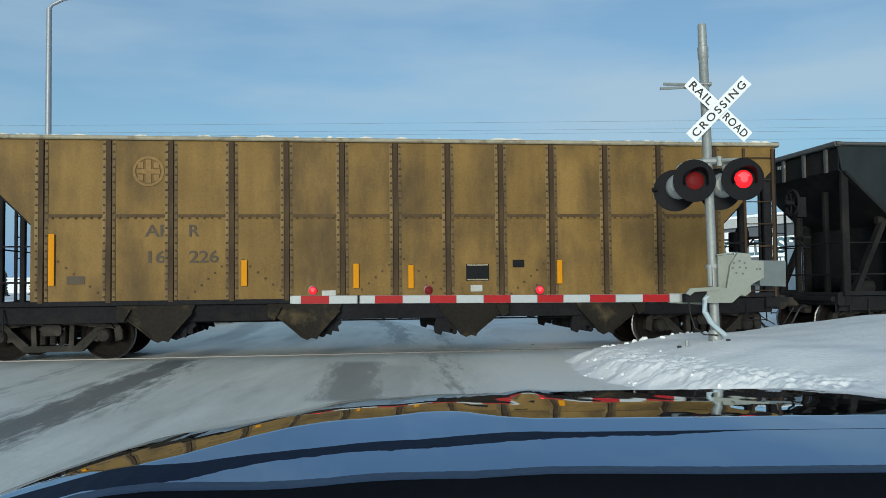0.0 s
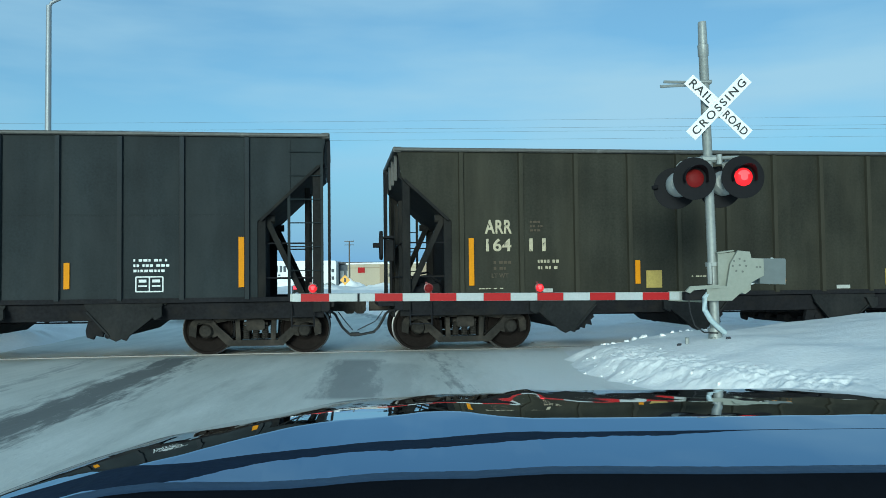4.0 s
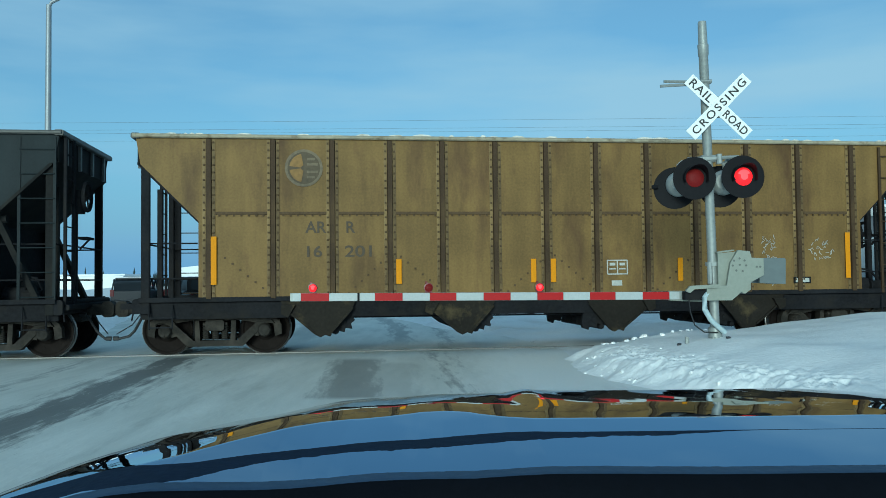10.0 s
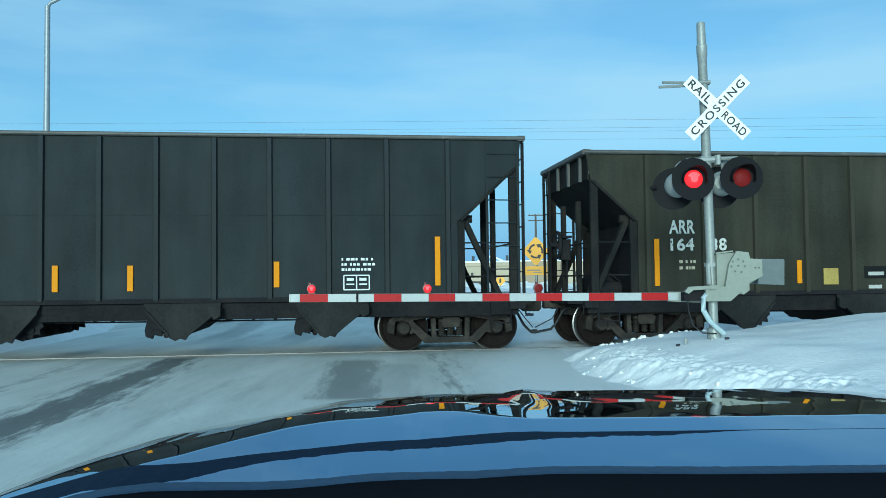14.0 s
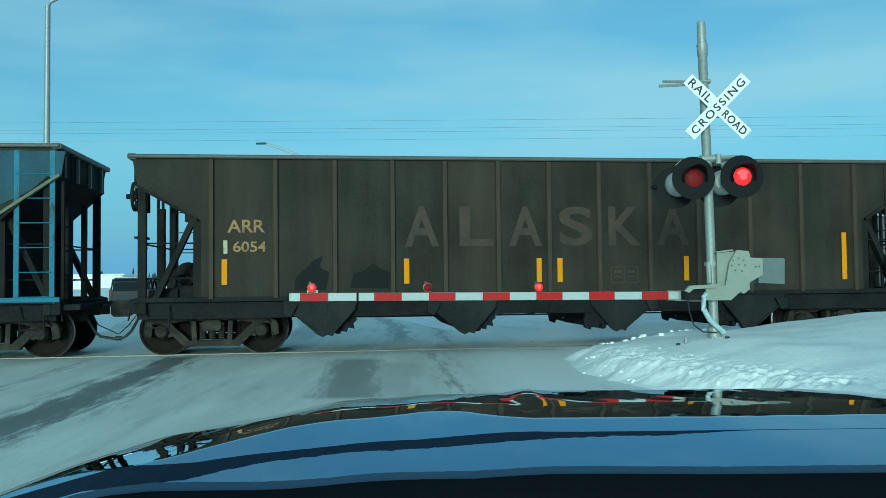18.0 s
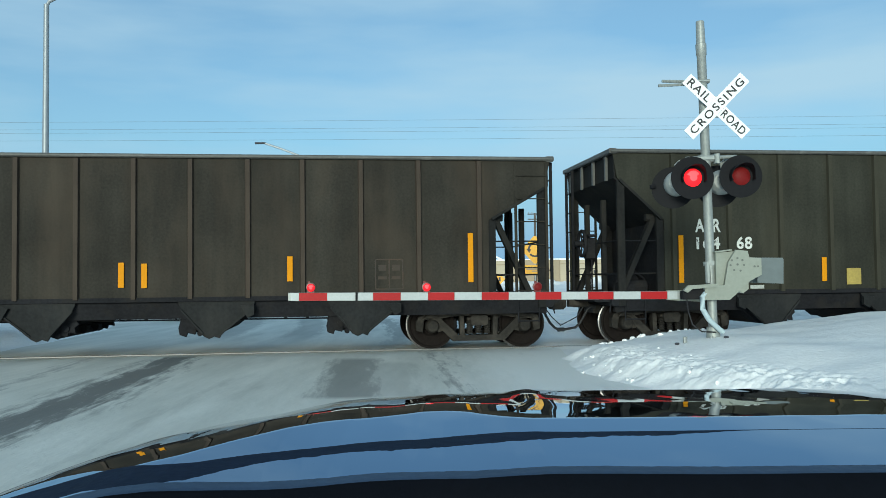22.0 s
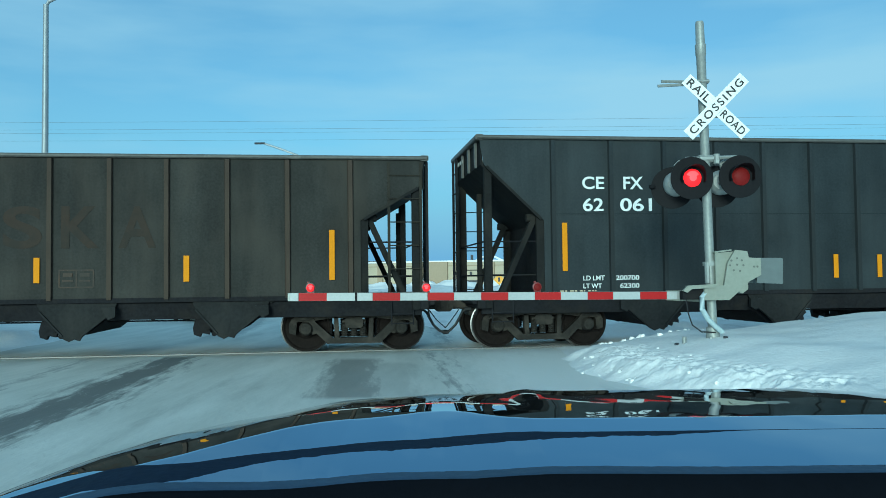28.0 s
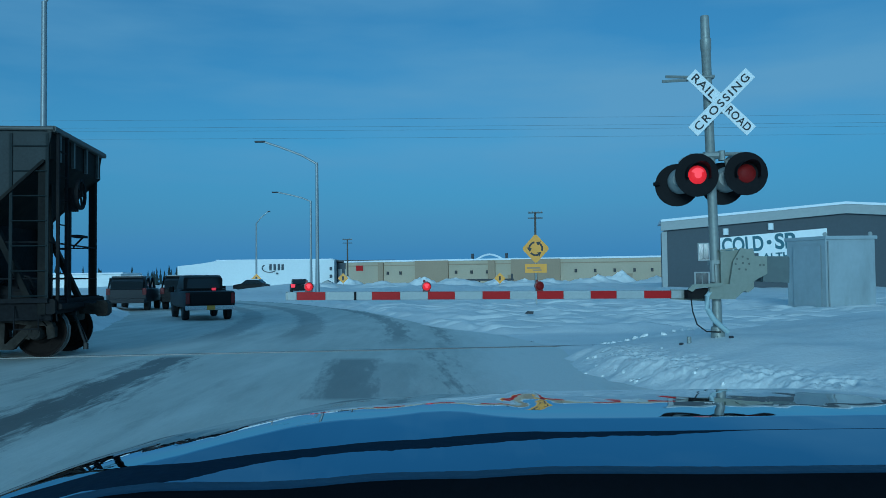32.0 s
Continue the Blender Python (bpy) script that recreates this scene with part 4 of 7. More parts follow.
SIGN_YELLOW = surface("yellow_warning_sheet", (0.72, 0.36, 0.015), 0.45, grain=20, vary=0.08, bump=0.02)
WOOD = surface("grey_weathered_pole_wood", (0.10, 0.085, 0.07), 0.85, grain=10, vary=0.3, bump=0.3)
LAMP_GREY = surface("dull_aluminium_pole", (0.30, 0.32, 0.33), 0.5, metal=0.4, grain=6, vary=0.12, bump=0.03)
CABLE = surface("dark_power_cable", (0.12, 0.125, 0.13), 0.6, bump=0)
SPRUCE = surface("dark_spruce_needles", (0.026, 0.038, 0.036), 0.9, grain=2, vary=0.35, bump=0.3)
CAR_DARK = surface("dark_green_black_car_paint", (0.005, 0.006, 0.007), 0.45, grain=10, vary=0.15, bump=0.0, spec=0.2)
CAR_GREY = surface("grey_silver_car_paint", (0.022, 0.025, 0.030), 0.4, metal=0.1, grain=10, vary=0.1, bump=0.0, spec=0.3)
CAR_WHITE = surface("white_snowy_car_paint", (0.6, 0.61, 0.62), 0.4, grain=10, vary=0.1, bump=0.0)
TYRE = surface("black_tyre_rubber", (0.012, 0.012, 0.012), 0.85, grain=30, vary=0.2, bump=0.2)
CHROME = surface("chrome_bumper", (0.6, 0.6, 0.6), 0.2, metal=1.0, grain=10, vary=0.1, bump=0.02)
TAIL = surface("lit_tail_lamp", (0.95, 0.03, 0.05), 0.3, bump=0.0, emit=1.0)
TAIL_OFF = surface("red_tail_lamp_lens", (0.10, 0.008, 0.010), 0.25, bump=0.0)
PLATE_Y = surface("yellow_number_plate", (0.55, 0.36, 0.05), 0.5, bump=0.0)
MACHINE = surface("dark_parked_machinery", (0.04, 0.04, 0.045), 0.6, grain=5, vary=0.3)


def build_store():
    st = thing("store_building", "slate-grey metal store with a pale fascia and snowy roof", "building", pose(21.3, 80, 0, 0, 0, -12))
    w, pk, e, zp = 33.0, 16.1, 6.5, 7.75
    wall = Shape().prism([(0, -0.3), (w, -0.3), (w, e - 0.8), (pk, zp - 0.8), (0, e - 0.8)], 0, 0.4)
    part("front_wall", wall, WALL_GREY, st)
    part("side_wall", Shape().box((0.2, 3.2, 2.7), (0.4, 5.6, 6.0)), WALL_GREY, st)
    part("side_wall", Shape().box((w - 0.2, 3.2, 2.7), (0.4, 5.6, 6.0)), WALL_GREY, st)
    part("back_wall", Shape().prism([(0, -0.3), (w, -0.3), (w, e - 0.8), (pk, zp - 0.8), (0, e - 0.8)], 6, 6.4), WALL_GREY, st)
    part("fascia", Shape().prism([(-0.3, e - 0.85), (pk, zp - 0.85), (w + 0.3, e - 0.85), (w + 0.3, e), (pk, zp), (-0.3, e)], -0.5, -0.1), FASCIA, st, "pale grey fascia band")
    part("roof", Shape().prism([(-0.3, e), (pk, zp), (w + 0.3, e), (w + 0.3, e + 0.22), (pk, zp + 0.22), (-0.3, e + 0.22)], -0.6, 6.6), ROOF_SNOW, st, "roof under a layer of snow")
    part("corner_trim", Shape().box((0.02, -0.06, 2.75), (0.5, 0.10, 5.7)), FASCIA, st, "pale corner trim")
    for x, z, ww, hh in ((3.6, 3.6, 0.9, 1.5), (3.4, 1.0, 1.2, 1.2), (30.5, 3.0, 1.2, 1.4)):
        win = part("window", Shape().box((x, -0.05, z), (ww + 0.2, 0.10, hh + 0.2)), FASCIA, st)
        part("pane", Shape().box((x - ww / 4, -0.11, z), (ww / 2 - 0.06, 0.03, hh)), GLASS_DARK, win)
        part("pane", Shape().box((x + ww / 4, -0.11, z), (ww / 2 - 0.06, 0.03, hh)), GLASS_DARK, win)
    for x, z in ((5.6, 5.45), (9.6, 5.85)):
        part("wall_lamp", Shape().box((x, -0.2, z), (0.5, 0.3, 0.6), 0.1), WALL_WHITE, st)
    part("side_door", Shape().box((26.8, -0.06, 1.2), (1.2, 0.12, 2.6)), WALL_BEIGE, st)
    ban = solid("banner", Shape().prism([(0, 0), (3.4, 0.05), (3.4, -0.95), (9.4, -0.85), (9.4, 2.25), (0, 1.55)], -0.03, 0.0), BANNER, "white vinyl banner with dark teal words on the store wall", "banner", pose(26.27, 78.85, 3.35, 0, 0, -12))
    part("banner_text", letters("COLD", 1.45, BANNER_INK, 0.01, 3.7, 0.03), None, ban, "COLD", pose(2.0, -0.05, 0.88, 0, -3))
    part("banner_text", letters("SP", 1.50, BANNER_INK, 0.01, 1.8, 0.03), None, ban, "SP", pose(5.75, -0.05, 1.15, 0, -3))
    part("banner_dot", Shape().lathe([(0.22, -0.04), (0.22, -0.02)], (4.35, 0, 1.05), "y", 12), BANNER_INK, ban)
    part("banner_text", letters("ALTHY", 0.70, BANNER_INK, 0.01, 3.1, 0.02), None, ban, "ALTHY", pose(5.3, -0.05, -0.26, 0, -3))


def build_halls():
    # the long beige store row
    a, b = Vector((-21.7, 190, 0)), Vector((52, 168, 0))
    L = (b - a).length
    row = thing("store_row", "long beige block store row with tan sections and a snowy parapet", "building", pose(a.x, a.y, 0, 0, 0, math.degrees(math.atan2(b.y - a.y, b.x - a.x))))
    part("wall", Shape().box((L / 2, 15, 2.4), (L, 30, 5.6)), WALL_BEIGE, row)
    part("roof", Shape().box((L / 2, 15, 5.38), (L + 0.6, 30.6, 0.35)), ROOF_SNOW, row, "snow along the parapet")
    part("wall_band", Shape().box((L / 2, -0.08, 4.4), (L, 0.14, 0.16)), WALL_TAN, row)
    for x, w, h in ((20.5, 7.6, 5.5), (43.5, 10.5, 5.5), (8.6, 1.2, 5.2), (34, 1.5, 5.2)):
        part("pilaster", Shape().box((x, -0.3, h / 2 - 0.2), (w, 0.7, h)), WALL_TAN, row, "darker tan wall section")
    for x in (10.2, 13.2, 17, 26, 29.5, 33, 39, 52, 56, 60, 64, 67.5, 71):
        part("wall_fixture", Shape().box((x, -0.2, 2.7), (0.5, 0.4, 0.7), 0.08), MACHINE, row)
    for x in (38.0, 56.5, 63.0, 70):
        part("door", Shape().box((x, -0.08, 0.9), (1.1, 0.16, 2.2)), WALL_TAN, row)
    n = 12
    sh = Shape()
    pts = [(30.0 + 6.0 * i / n, 2, 5.4 + 1.1 * math.sin(math.pi * i / n)) for i in range(n + 1)]
    sh.tube(pts, 0.22, 6)
    part("arched_sign", sh, ROOF_SNOW, row, "white arched canopy above the parapet")
    for x in (29.2, 36.8):
        part("sign_post", Shape().box((x, 2, 6.0), (0.5, 0.5, 1.5)), MACHINE, row)
    part("red_sign", Shape().box((3.4, -0.15, 3.9), (1.6, 0.2, 1.2)), ARM_RED, row, "small red wall sign")
    # white store with its sign
    wh = thing("white_store", "large white flat-roofed store with a dark wall emblem", "building", pose(-63, 200, 0))
    part("wall", Shape().prism([(0, -1.5), (37.4, -1.5), (37.4, 6.2), (13, 6.35), (9, 6.1), (6.5, 5.7), (4, 5.4), (0, 5.0)], 0, 40), WALL_WHITE, wh)
    part("roof", Shape().box((23, 20, 6.32), (28, 39, 0.2)), ROOF_SNOW, wh)
    sh = Shape()
    n = 14
    for i in range(n):
        a0, a1 = math.pi * (0.75 + 1.0 * i / n), math.pi * (0.75 + 1.0 * (i + 1) / n)
        sh.prism([(22.0 + 1.9 * math.cos(a0), 4.3 + 1.1 * math.sin(a0)), (22.0 + 1.9 * math.cos(a1), 4.3 + 1.1 * math.sin(a1)), (22.0 + 1.65 * math.cos(a1), 4.3 + 0.9 * math.sin(a1)), (22.0 + 1.65 * math.cos(a0), 4.3 + 0.9 * math.sin(a0))], -0.2, 0.05)
    for x, h in ((22.2, 1.5), (23.2, 1.5), (24.2, 1.5), (25.1, 1.4)):
        sh.box((x, -0.08, 4.5), (0.55, 0.2, h))
    part("wall_emblem", sh, WALL_GREY, wh, "dark grey wall emblem of plain shapes")
    part("wall_tag", Shape().box((23.8, -0.08, 3.0), (0.5, 0.15, 0.4)), WALL_GREY, wh)
    part("awning", Shape().prism([(34.6, -0.8), (37.2, -0.8), (37.2, 0.6), (36, 1.3), (34.6, 0.6)], -3, 0), FASCIA, wh, "small grey entrance porch")
    for z in (2.2, 4.0):
        part("wall_vent", Shape().box((36.6, -0.06, z), (0.6, 0.15, 0.8)), WALL_GREY, wh)
    gr = thing("grey_annex", "low grey building with a dark flat roof and pale windows", "building", pose(-25.4, 205, 0))
    part("wall", Shape().box((3.2, 8, 2.2), (7.6, 16, 6.6)), WALL_GREY, gr)
    part("roof", Shape().box((6.0, 8, 5.9), (16, 17, 0.4)), MACHINE, gr)
    for x in (0.6, 2.2, 3.8, 5.4):
        part("window", Shape().box((x, -0.05, 2.2), (0.9, 0.12, 3.6)), FASCIA, gr)
    lo = thing("low_building", "low pale building with a snowy roof behind parked cars", "building", pose(-92, 170, 0))
    part("wall", Shape().box((10, 5, 1.5), (34, 10, 3.0)), WALL_WHITE, lo)
    part("roof", Shape().box((10, 5, 3.15), (35, 11, 0.3)), ROOF_SNOW, lo)


def build_cabinet():
    cb = thing("relay_cabinet", "grey metal railway relay cabinet standing in snow", "cabinet", pose(13.98, 30.6, -0.1, 0, 0, 0) @ Matrix.Scale(0.87, 4, (1, 0, 0)))
    body = Shape().box((1.05, 0.9, 1.36), (2.10, 1.8, 2.75), 0.0)
    poly = [(-0.85, 1.6), (0, 0), (2.1, 0.05), (1.3, 1.7)]
    part("body", Shape().prism(poly, 0.0, 2.72, "z"), SHED_GREY, cb)
    part("roof", Shape().prism([(-0.93, 1.66), (-0.02, -0.07), (2.18, -0.02), (1.34, 1.78)], 2.72, 2.84, "z"), SHED_GREY, cb)
    part("base", Shape().prism([(-0.9, 1.66), (-0.03, -0.06), (2.16, -0.01), (1.34, 1.76)], -0.3, 0.10, "z"), FASCIA, cb)
    part("door", Shape().prism([(0.10, -0.03), (2.0, 0.015), (2.0, 0.04), (0.10, 0.0)], 0.12, 2.62, "z"), SHED_GREY, cb)
    part("side_door", Shape().prism([(-0.72, 1.30), (-0.12, 0.16), (-0.15, 0.14), (-0.75, 1.28)], 0.2, 2.5, "z"), SHED_GREY, cb)
    part("hinge_strip", Shape().box((0.10, -0.05, 1.4), (0.05, 0.04, 2.5), 0.01), FASCIA, cb)
    for x in (0.05, 1.95):
        part("lifting_eye", Shape().lathe([(0.03, -0.02), (0.09, -0.02), (0.09, 0.02), (0.03, 0.02)], (x, 0.1, 2.90), "y", 10), FASCIA, cb)


def build_poles():
    for x, y, h, ax, az, label in ((-9.9, 67, 10.75, -14.7, 12.5, ""), (-15.4, 99, 10.75, -19.8, 11.8, ""), (-28.7, 130, 10.3, -26.6, 12.1, ""), ):
        lp = thing("street_lamp", "slim grey street lamp with one long arm", "street lamp", pose(x, y, 0), "street lamps along the road")
        part("pole", Shape().lathe([(0.20, -0.2), (0.18, 0.3), (0.15, 3), (0.11, h)], axis="z", n=12), LAMP_GREY, lp, smooth=True)
        dx = ax - x
        k = 1 if dx > 0 else -1
        part("arm", Shape().tube([(0, 0, h - 0.1), (dx * 0.25, 0, h + (az - h) * 0.34), (dx * 0.6, 0, h + (az - h) * 0.72), (dx * 0.88, 0, az - 0.03)], 0.085, 8), LAMP_GREY, lp)
        part("lamp_head", Shape().box((dx * 0.95, 0, az - 0.02), (abs(dx) * 0.17, 0.28, 0.14), 0.05), MACHINE, lp, "flat dark lamp head")
    lp = thing("street_lamp", "tall grey steel lighting mast", "street lamp", pose(-17.05, 36, 0))
    part("pole", Shape().lathe([(0.17, -0.2), (0.155, 2), (0.11, 13.5)], axis="z", n=14), LAMP_GREY, lp, smooth=True)
    part("arm", Shape().tube([(0, 0, 13.4), (0.12, 0, 13.62), (0.6, 0, 13.85), (2.6, 0, 14.3)], 0.075, 8), LAMP_GREY, lp)
    for x, y, h in ((12.85, 114, 10.3), (-19.5, 174, 9.8)):
        up = thing("utility_pole", "grey wooden utility pole with cross arms", "utility pole", pose(x, y, 0), "utility poles")
        part("pole", Shape().lathe([(0.2, -0.2), (0.17, 4), (0.13, h)], axis="z", n=10), WOOD, up)
        for z in (h - 0.15, h - 0.85):
            part("cross_arm", Shape().box((0, -0.15, z), (2.0, 0.12, 0.14)), WOOD, up)
        for dx in (-0.85, -0.4, 0.4, 0.85):
            part("insulator", Shape().lathe([(0.05, h - 0.06), (0.07, h + 0.02), (0.05, h + 0.14)], (dx, -0.15, 0), "z", 8), FASCIA, up)
    for i, (z0, z1, dy) in enumerate(((15.6, 14.3, 0), (15.2, 13.8, 1.2), (14.75, 13.35, 0.4), (14.3, 12.9, 1.6))):
        sh = Shape()
        pts = []
        for k in range(25):
            q = k / 24
            pts.append((-70 + 190 * q, 72 + dy - 6 * q, z0 + (z1 - z0) * q - 1.6 * 4 * q * (1 - q) * 0.25))
        sh.tube(pts, 0.009, 4)
        solid("power_line", sh, CABLE, "thin overhead power line", "cable", group="overhead lines", kind="structure")


def arrow_ring(sh, r, y):
    for j in range(3):
        a0 = math.radians(100 + 120 * j)
        n = 7
        for i in range(n):
            p, q = a0 + math.radians(72) * i / n, a0 + math.radians(72) * (i + 1) / n
            sh.prism([(1.12 * r * math.cos(p), 1.12 * r * math.sin(p)), (1.12 * r * math.cos(q), 1.12 * r * math.sin(q)), (0.84 * r * math.cos(q), 0.84 * r * math.sin(q)), (0.84 * r * math.cos(p), 0.84 * r * math.sin(p))], y, y + 0.008)
        e = a0 + math.radians(72)
        f = a0 + math.radians(108)
        sh.prism([(1.36 * r * math.cos(e), 1.36 * r * math.sin(e)), (1.0 * r * math.cos(f), 1.0 * r * math.sin(f)), (0.60 * r * math.cos(e), 0.60 * r * math.sin(e))], y, y + 0.008)


def build_signs():
    s = thing("roundabout_sign", "yellow diamond roundabout warning sign on a thin steel post", "road sign", pose(4.27, 38, 0))
    part("post", Shape().box((0, 0.04, 1.5), (0.06, 0.05, 3.4), 0.008), GALV, s)
    d = 0.63
    face = part("diamond", Shape().prism([(-d + 0.05, 2.60), (-d + 0.05, 2.70), (-0.05, 2.65 + d - 0.0), (0.05, 2.65 + d - 0.0), (d - 0.05, 2.70), (d - 0.05, 2.60), (0.05, 2.65 - d), (-0.05, 2.65 - d)], -0.01, 0.01), SIGN_YELLOW, s)
    sh = Shape()
    arrow_ring(sh, 0.30, -0.022)
    part("arrow_symbol", sh, SIGN_BLACK, face, at=pose(0, 0, 2.65))
    pl = part("speed_plaque", Shape().box((0, 0, 1.76), (0.98, 0.02, 0.40)), SIGN_YELLOW, s)
    part("plaque_print", Shape().box((-0.1, -0.014, 1.78), (0.6, 0.008, 0.07)).box((0.05, -0.014, 1.68), (0.4, 0.008, 0.05)), WALL_TAN, pl)
    for x, y, z, r in ((-14.1, 120, 1.55, 0.75), (-26.5, 120, 1.6, 0.75), (8.2, 118, 1.3, 0.8)):
        s = thing("warning_sign", "yellow diamond warning sign on a post", "road sign", pose(x, y, 0), "warning signs")
        part("post", Shape().box((0, 0.05, 1.0), (0.08, 0.06, 2.4)), GALV, s)
        part("diamond", Shape().prism([(-r, z), (0, z + r), (r, z), (0, z - r)], -0.01, 0.01), SIGN_YELLOW, s)
        part("symbol", Shape().box((0, -0.02, z), (0.28, 0.01, 0.6)), SIGN_BLACK, s)
    for x, y in ((3.35, 11.95), (3.98, 11.75)):
        solid("debris", Shape().prism([(-0.03, -0.03), (0.026, -0.03), (0.03, 0.01), (-0.012, 0.018)], -0.025, 0.025), MACHINE, "small dark crumb lying on the snow by the mast", "debris", pose(x, y, snow_height(x, y) + 0.01, 0, 0, x * 70))
    dl = solid("debris", Shape().prism([(-0.15, 0), (0.12, 0), (0.15, 0.08), (-0.05, 0.10)], -0.1, 0.1), MACHINE, "dark lump lying on the snow", "debris", pose(2.95, 28.5, 0.12))


def wheel(parent, x, y, r=0.36):
    t = part("wheel", once(("tyre", r), lambda: Shape().lathe([(r * 0.55, -0.12), (r * 0.92, -0.12), (r, -0.08), (r, 0.08), (r * 0.92, 0.12), (r * 0.55, 0.12)], axis="x", n=20).mesh("wheel", TYRE)), None, parent, at=pose(x, y, r))
    part("rim", once(("rim", r), lambda: Shape().lathe([(0.05, -0.10), (r * 0.56, -0.09), (r * 0.56, 0.09), (0.05, 0.10)], axis="x", n=16).mesh("rim", CAR_GREY)), None, t)


def rounded(sections, n=10):
    """A body through sections (y, half width, z0, z1), as rounded rectangles."""
    sh = Shape()
    vs, m = [], None
    for y, w, z0, z1 in sections:
        ring = []
        k = min(w, (z1 - z0) / 2) * 0.3
        for cx, cz, a0 in ((w - k, z1 - k, 0), (-w + k, z1 - k, 90), (-w + k, z0 + k, 180), (w - k, z0 + k, 270)):
            for j in range(4):
                a = radians(a0 + 30 * j)
                ring.append((cx + k * math.cos(a), y, cz + k * math.sin(a)))
        m = len(ring)
        vs += ring
    fs = [(i * m + j, i * m + (j + 1) % m, (i + 1) * m + (j + 1) % m, (i + 1) * m + j) for i in range(len(sections) - 1) for j in range(m)]
    fs += [tuple(range(m))[::-1], tuple(range((len(sections) - 1) * m, len(sections) * m))]
    return sh.add(vs, fs)


def build_vehicles():
    p = thing("pickup_truck", "dark compact pickup truck seen from behind, waiting on the snowy road", "pickup truck", pose(-7.95, 29.0, -0.02, 0, 0, 24) @ Matrix.Scale(0.88, 4))
    part("cargo_bed", rounded([(0.0, 0.93, 0.50, 1.12), (0.1, 0.96, 0.48, 1.16), (2.0, 0.97, 0.48, 1.16)]), CAR_DARK, p, smooth=True)
    part("cab", rounded([(1.9, 0.95, 0.48, 1.20), (2.05, 0.95, 0.48, 1.25), (3.9, 0.95, 0.48, 1.20), (5.3, 0.93, 0.48, 1.12), (5.5, 0.88, 0.5, 0.95)]), CAR_DARK, p, smooth=True)
    part("roof", rounded([(1.95, 0.78, 1.1, 1.70), (2.2, 0.76, 1.1, 1.80), (3.5, 0.76, 1.1, 1.80), (4.0, 0.82, 1.1, 1.3)]), CAR_DARK, p, smooth=True)
    part("rear_window", Shape().prism([(-0.66, 1.26), (0.66, 1.26), (0.60, 1.66), (-0.60, 1.66)], 1.93, 1.99), GLASS_DARK, p)
    part("tailgate", Shape().box((0, -0.01, 0.86), (1.5, 0.05, 0.46), 0.02), CAR_DARK, p)
    part("bumper", rounded([(-0.16, 0.86, 0.44, 0.60), (-0.02, 0.95, 0.42, 0.62)]), CHROME, p)
    part("licence_plate", Shape().box((0, -0.18, 0.52), (0.31, 0.02, 0.16)), PLATE_Y, p)
    for k, m in ((-1, TAIL_OFF), (1, TAIL_OFF)):
        part("tail_lamp", Shape().box((k * 0.86, -0.02, 0.88), (0.16, 0.06, 0.42), 0.02), m, p)
    part("brake_lamp", Shape().box((0.42, 1.9, 1.22), (0.16, 0.08, 0.10)), TAIL, p, "lit red lamp")
    for k in (-1, 1):
        part("mirror", Shape().box((k * 1.08, 3.6, 1.22), (0.22, 0.10, 0.24), 0.04), CAR_DARK, p)
        for y in (1.0, 4.5):
            wheel(p, k * 0.82, y, 0.39)
    for x, y, yaw, paint, label, hh in ((-14.6, 39.0, 10, CAR_GREY, "grey sport utility car seen from behind on the snowy road", 1.62), (-12.6, 40.5, 10, CAR_DARK, "dark sport utility car waiting behind the others", 1.64)):
        c = thing("suv", label, "car", pose(x, y, -0.02, 0, 0, yaw), "waiting cars")
        part("body", rounded([(0.0, 0.85, 0.45, 1.0), (0.15, 0.92, 0.4, 1.08), (3.2, 0.93, 0.4, 1.06), (4.5, 0.9, 0.4, 0.98), (4.7, 0.8, 0.45, 0.8)]), paint, c, smooth=True)
        part("cabin", rounded([(0.05, 0.72, 1.0, hh - 0.25), (0.35, 0.74, 1.0, hh), (2.4, 0.74, 1.0, hh), (3.3, 0.8, 1.0, 1.15)]), GLASS_DARK, c, smooth=True)
        part("roof_panel", Shape().box((0, 1.4, hh - 0.02), (1.42, 2.3, 0.07), 0.03), paint, c)
        for k in (-1, 1):
            for yy in (0.25, 1.3, 2.5):
                part("pillar", Shape().bar((k * 0.86, yy, 1.0), (k * 0.76, yy + 0.05, hh - 0.05), 0.09, 0.06), paint, c)
        part("rear_window", Shape().prism([(-0.6, 1.12), (0.6, 1.12), (0.56, hh - 0.2), (-0.56, hh - 0.2)], 0.08, 0.14), GLASS_DARK, c)
        part("roof_snow", Shape().box((0, 1.4, hh + 0.015), (1.3, 2.0, 0.06), 0.02), ROOF_SNOW, c)
        part("bumper", rounded([(-0.10, 0.8, 0.40, 0.58), (0.02, 0.88, 0.38, 0.60)]), paint, c)
        for k in (-1, 1):
            part("tail_lamp", Shape().box((k * 0.8, -0.01, 0.92), (0.18, 0.06, 0.3), 0.02), TAIL_OFF, c)
            for yy in (0.9, 3.8):
                wheel(c, k * 0.78, yy, 0.34)
    for x, y, yaw, paint in ((-14.2, 84, 12, CAR_DARK), (-22.4, 108, 80, CAR_DARK), (-33, 112, 85, CAR_WHITE), (-62, 95, 75, CAR_WHITE), (-57, 96, 80, CAR_WHITE), (-52, 97, 70, CAR_GREY), (-67, 94, 80, CAR_GREY)):
        c = thing("parked_car", "parked car with snow on its roof", "car", pose(x, y, -0.02, 0, 0, yaw), "parked cars")
        part("body", rounded([(0.0, 0.8, 0.35, 0.85), (0.4, 0.88, 0.3, 0.98), (3.6, 0.88, 0.3, 0.98), (4.4, 0.8, 0.35, 0.8)]), paint, c)
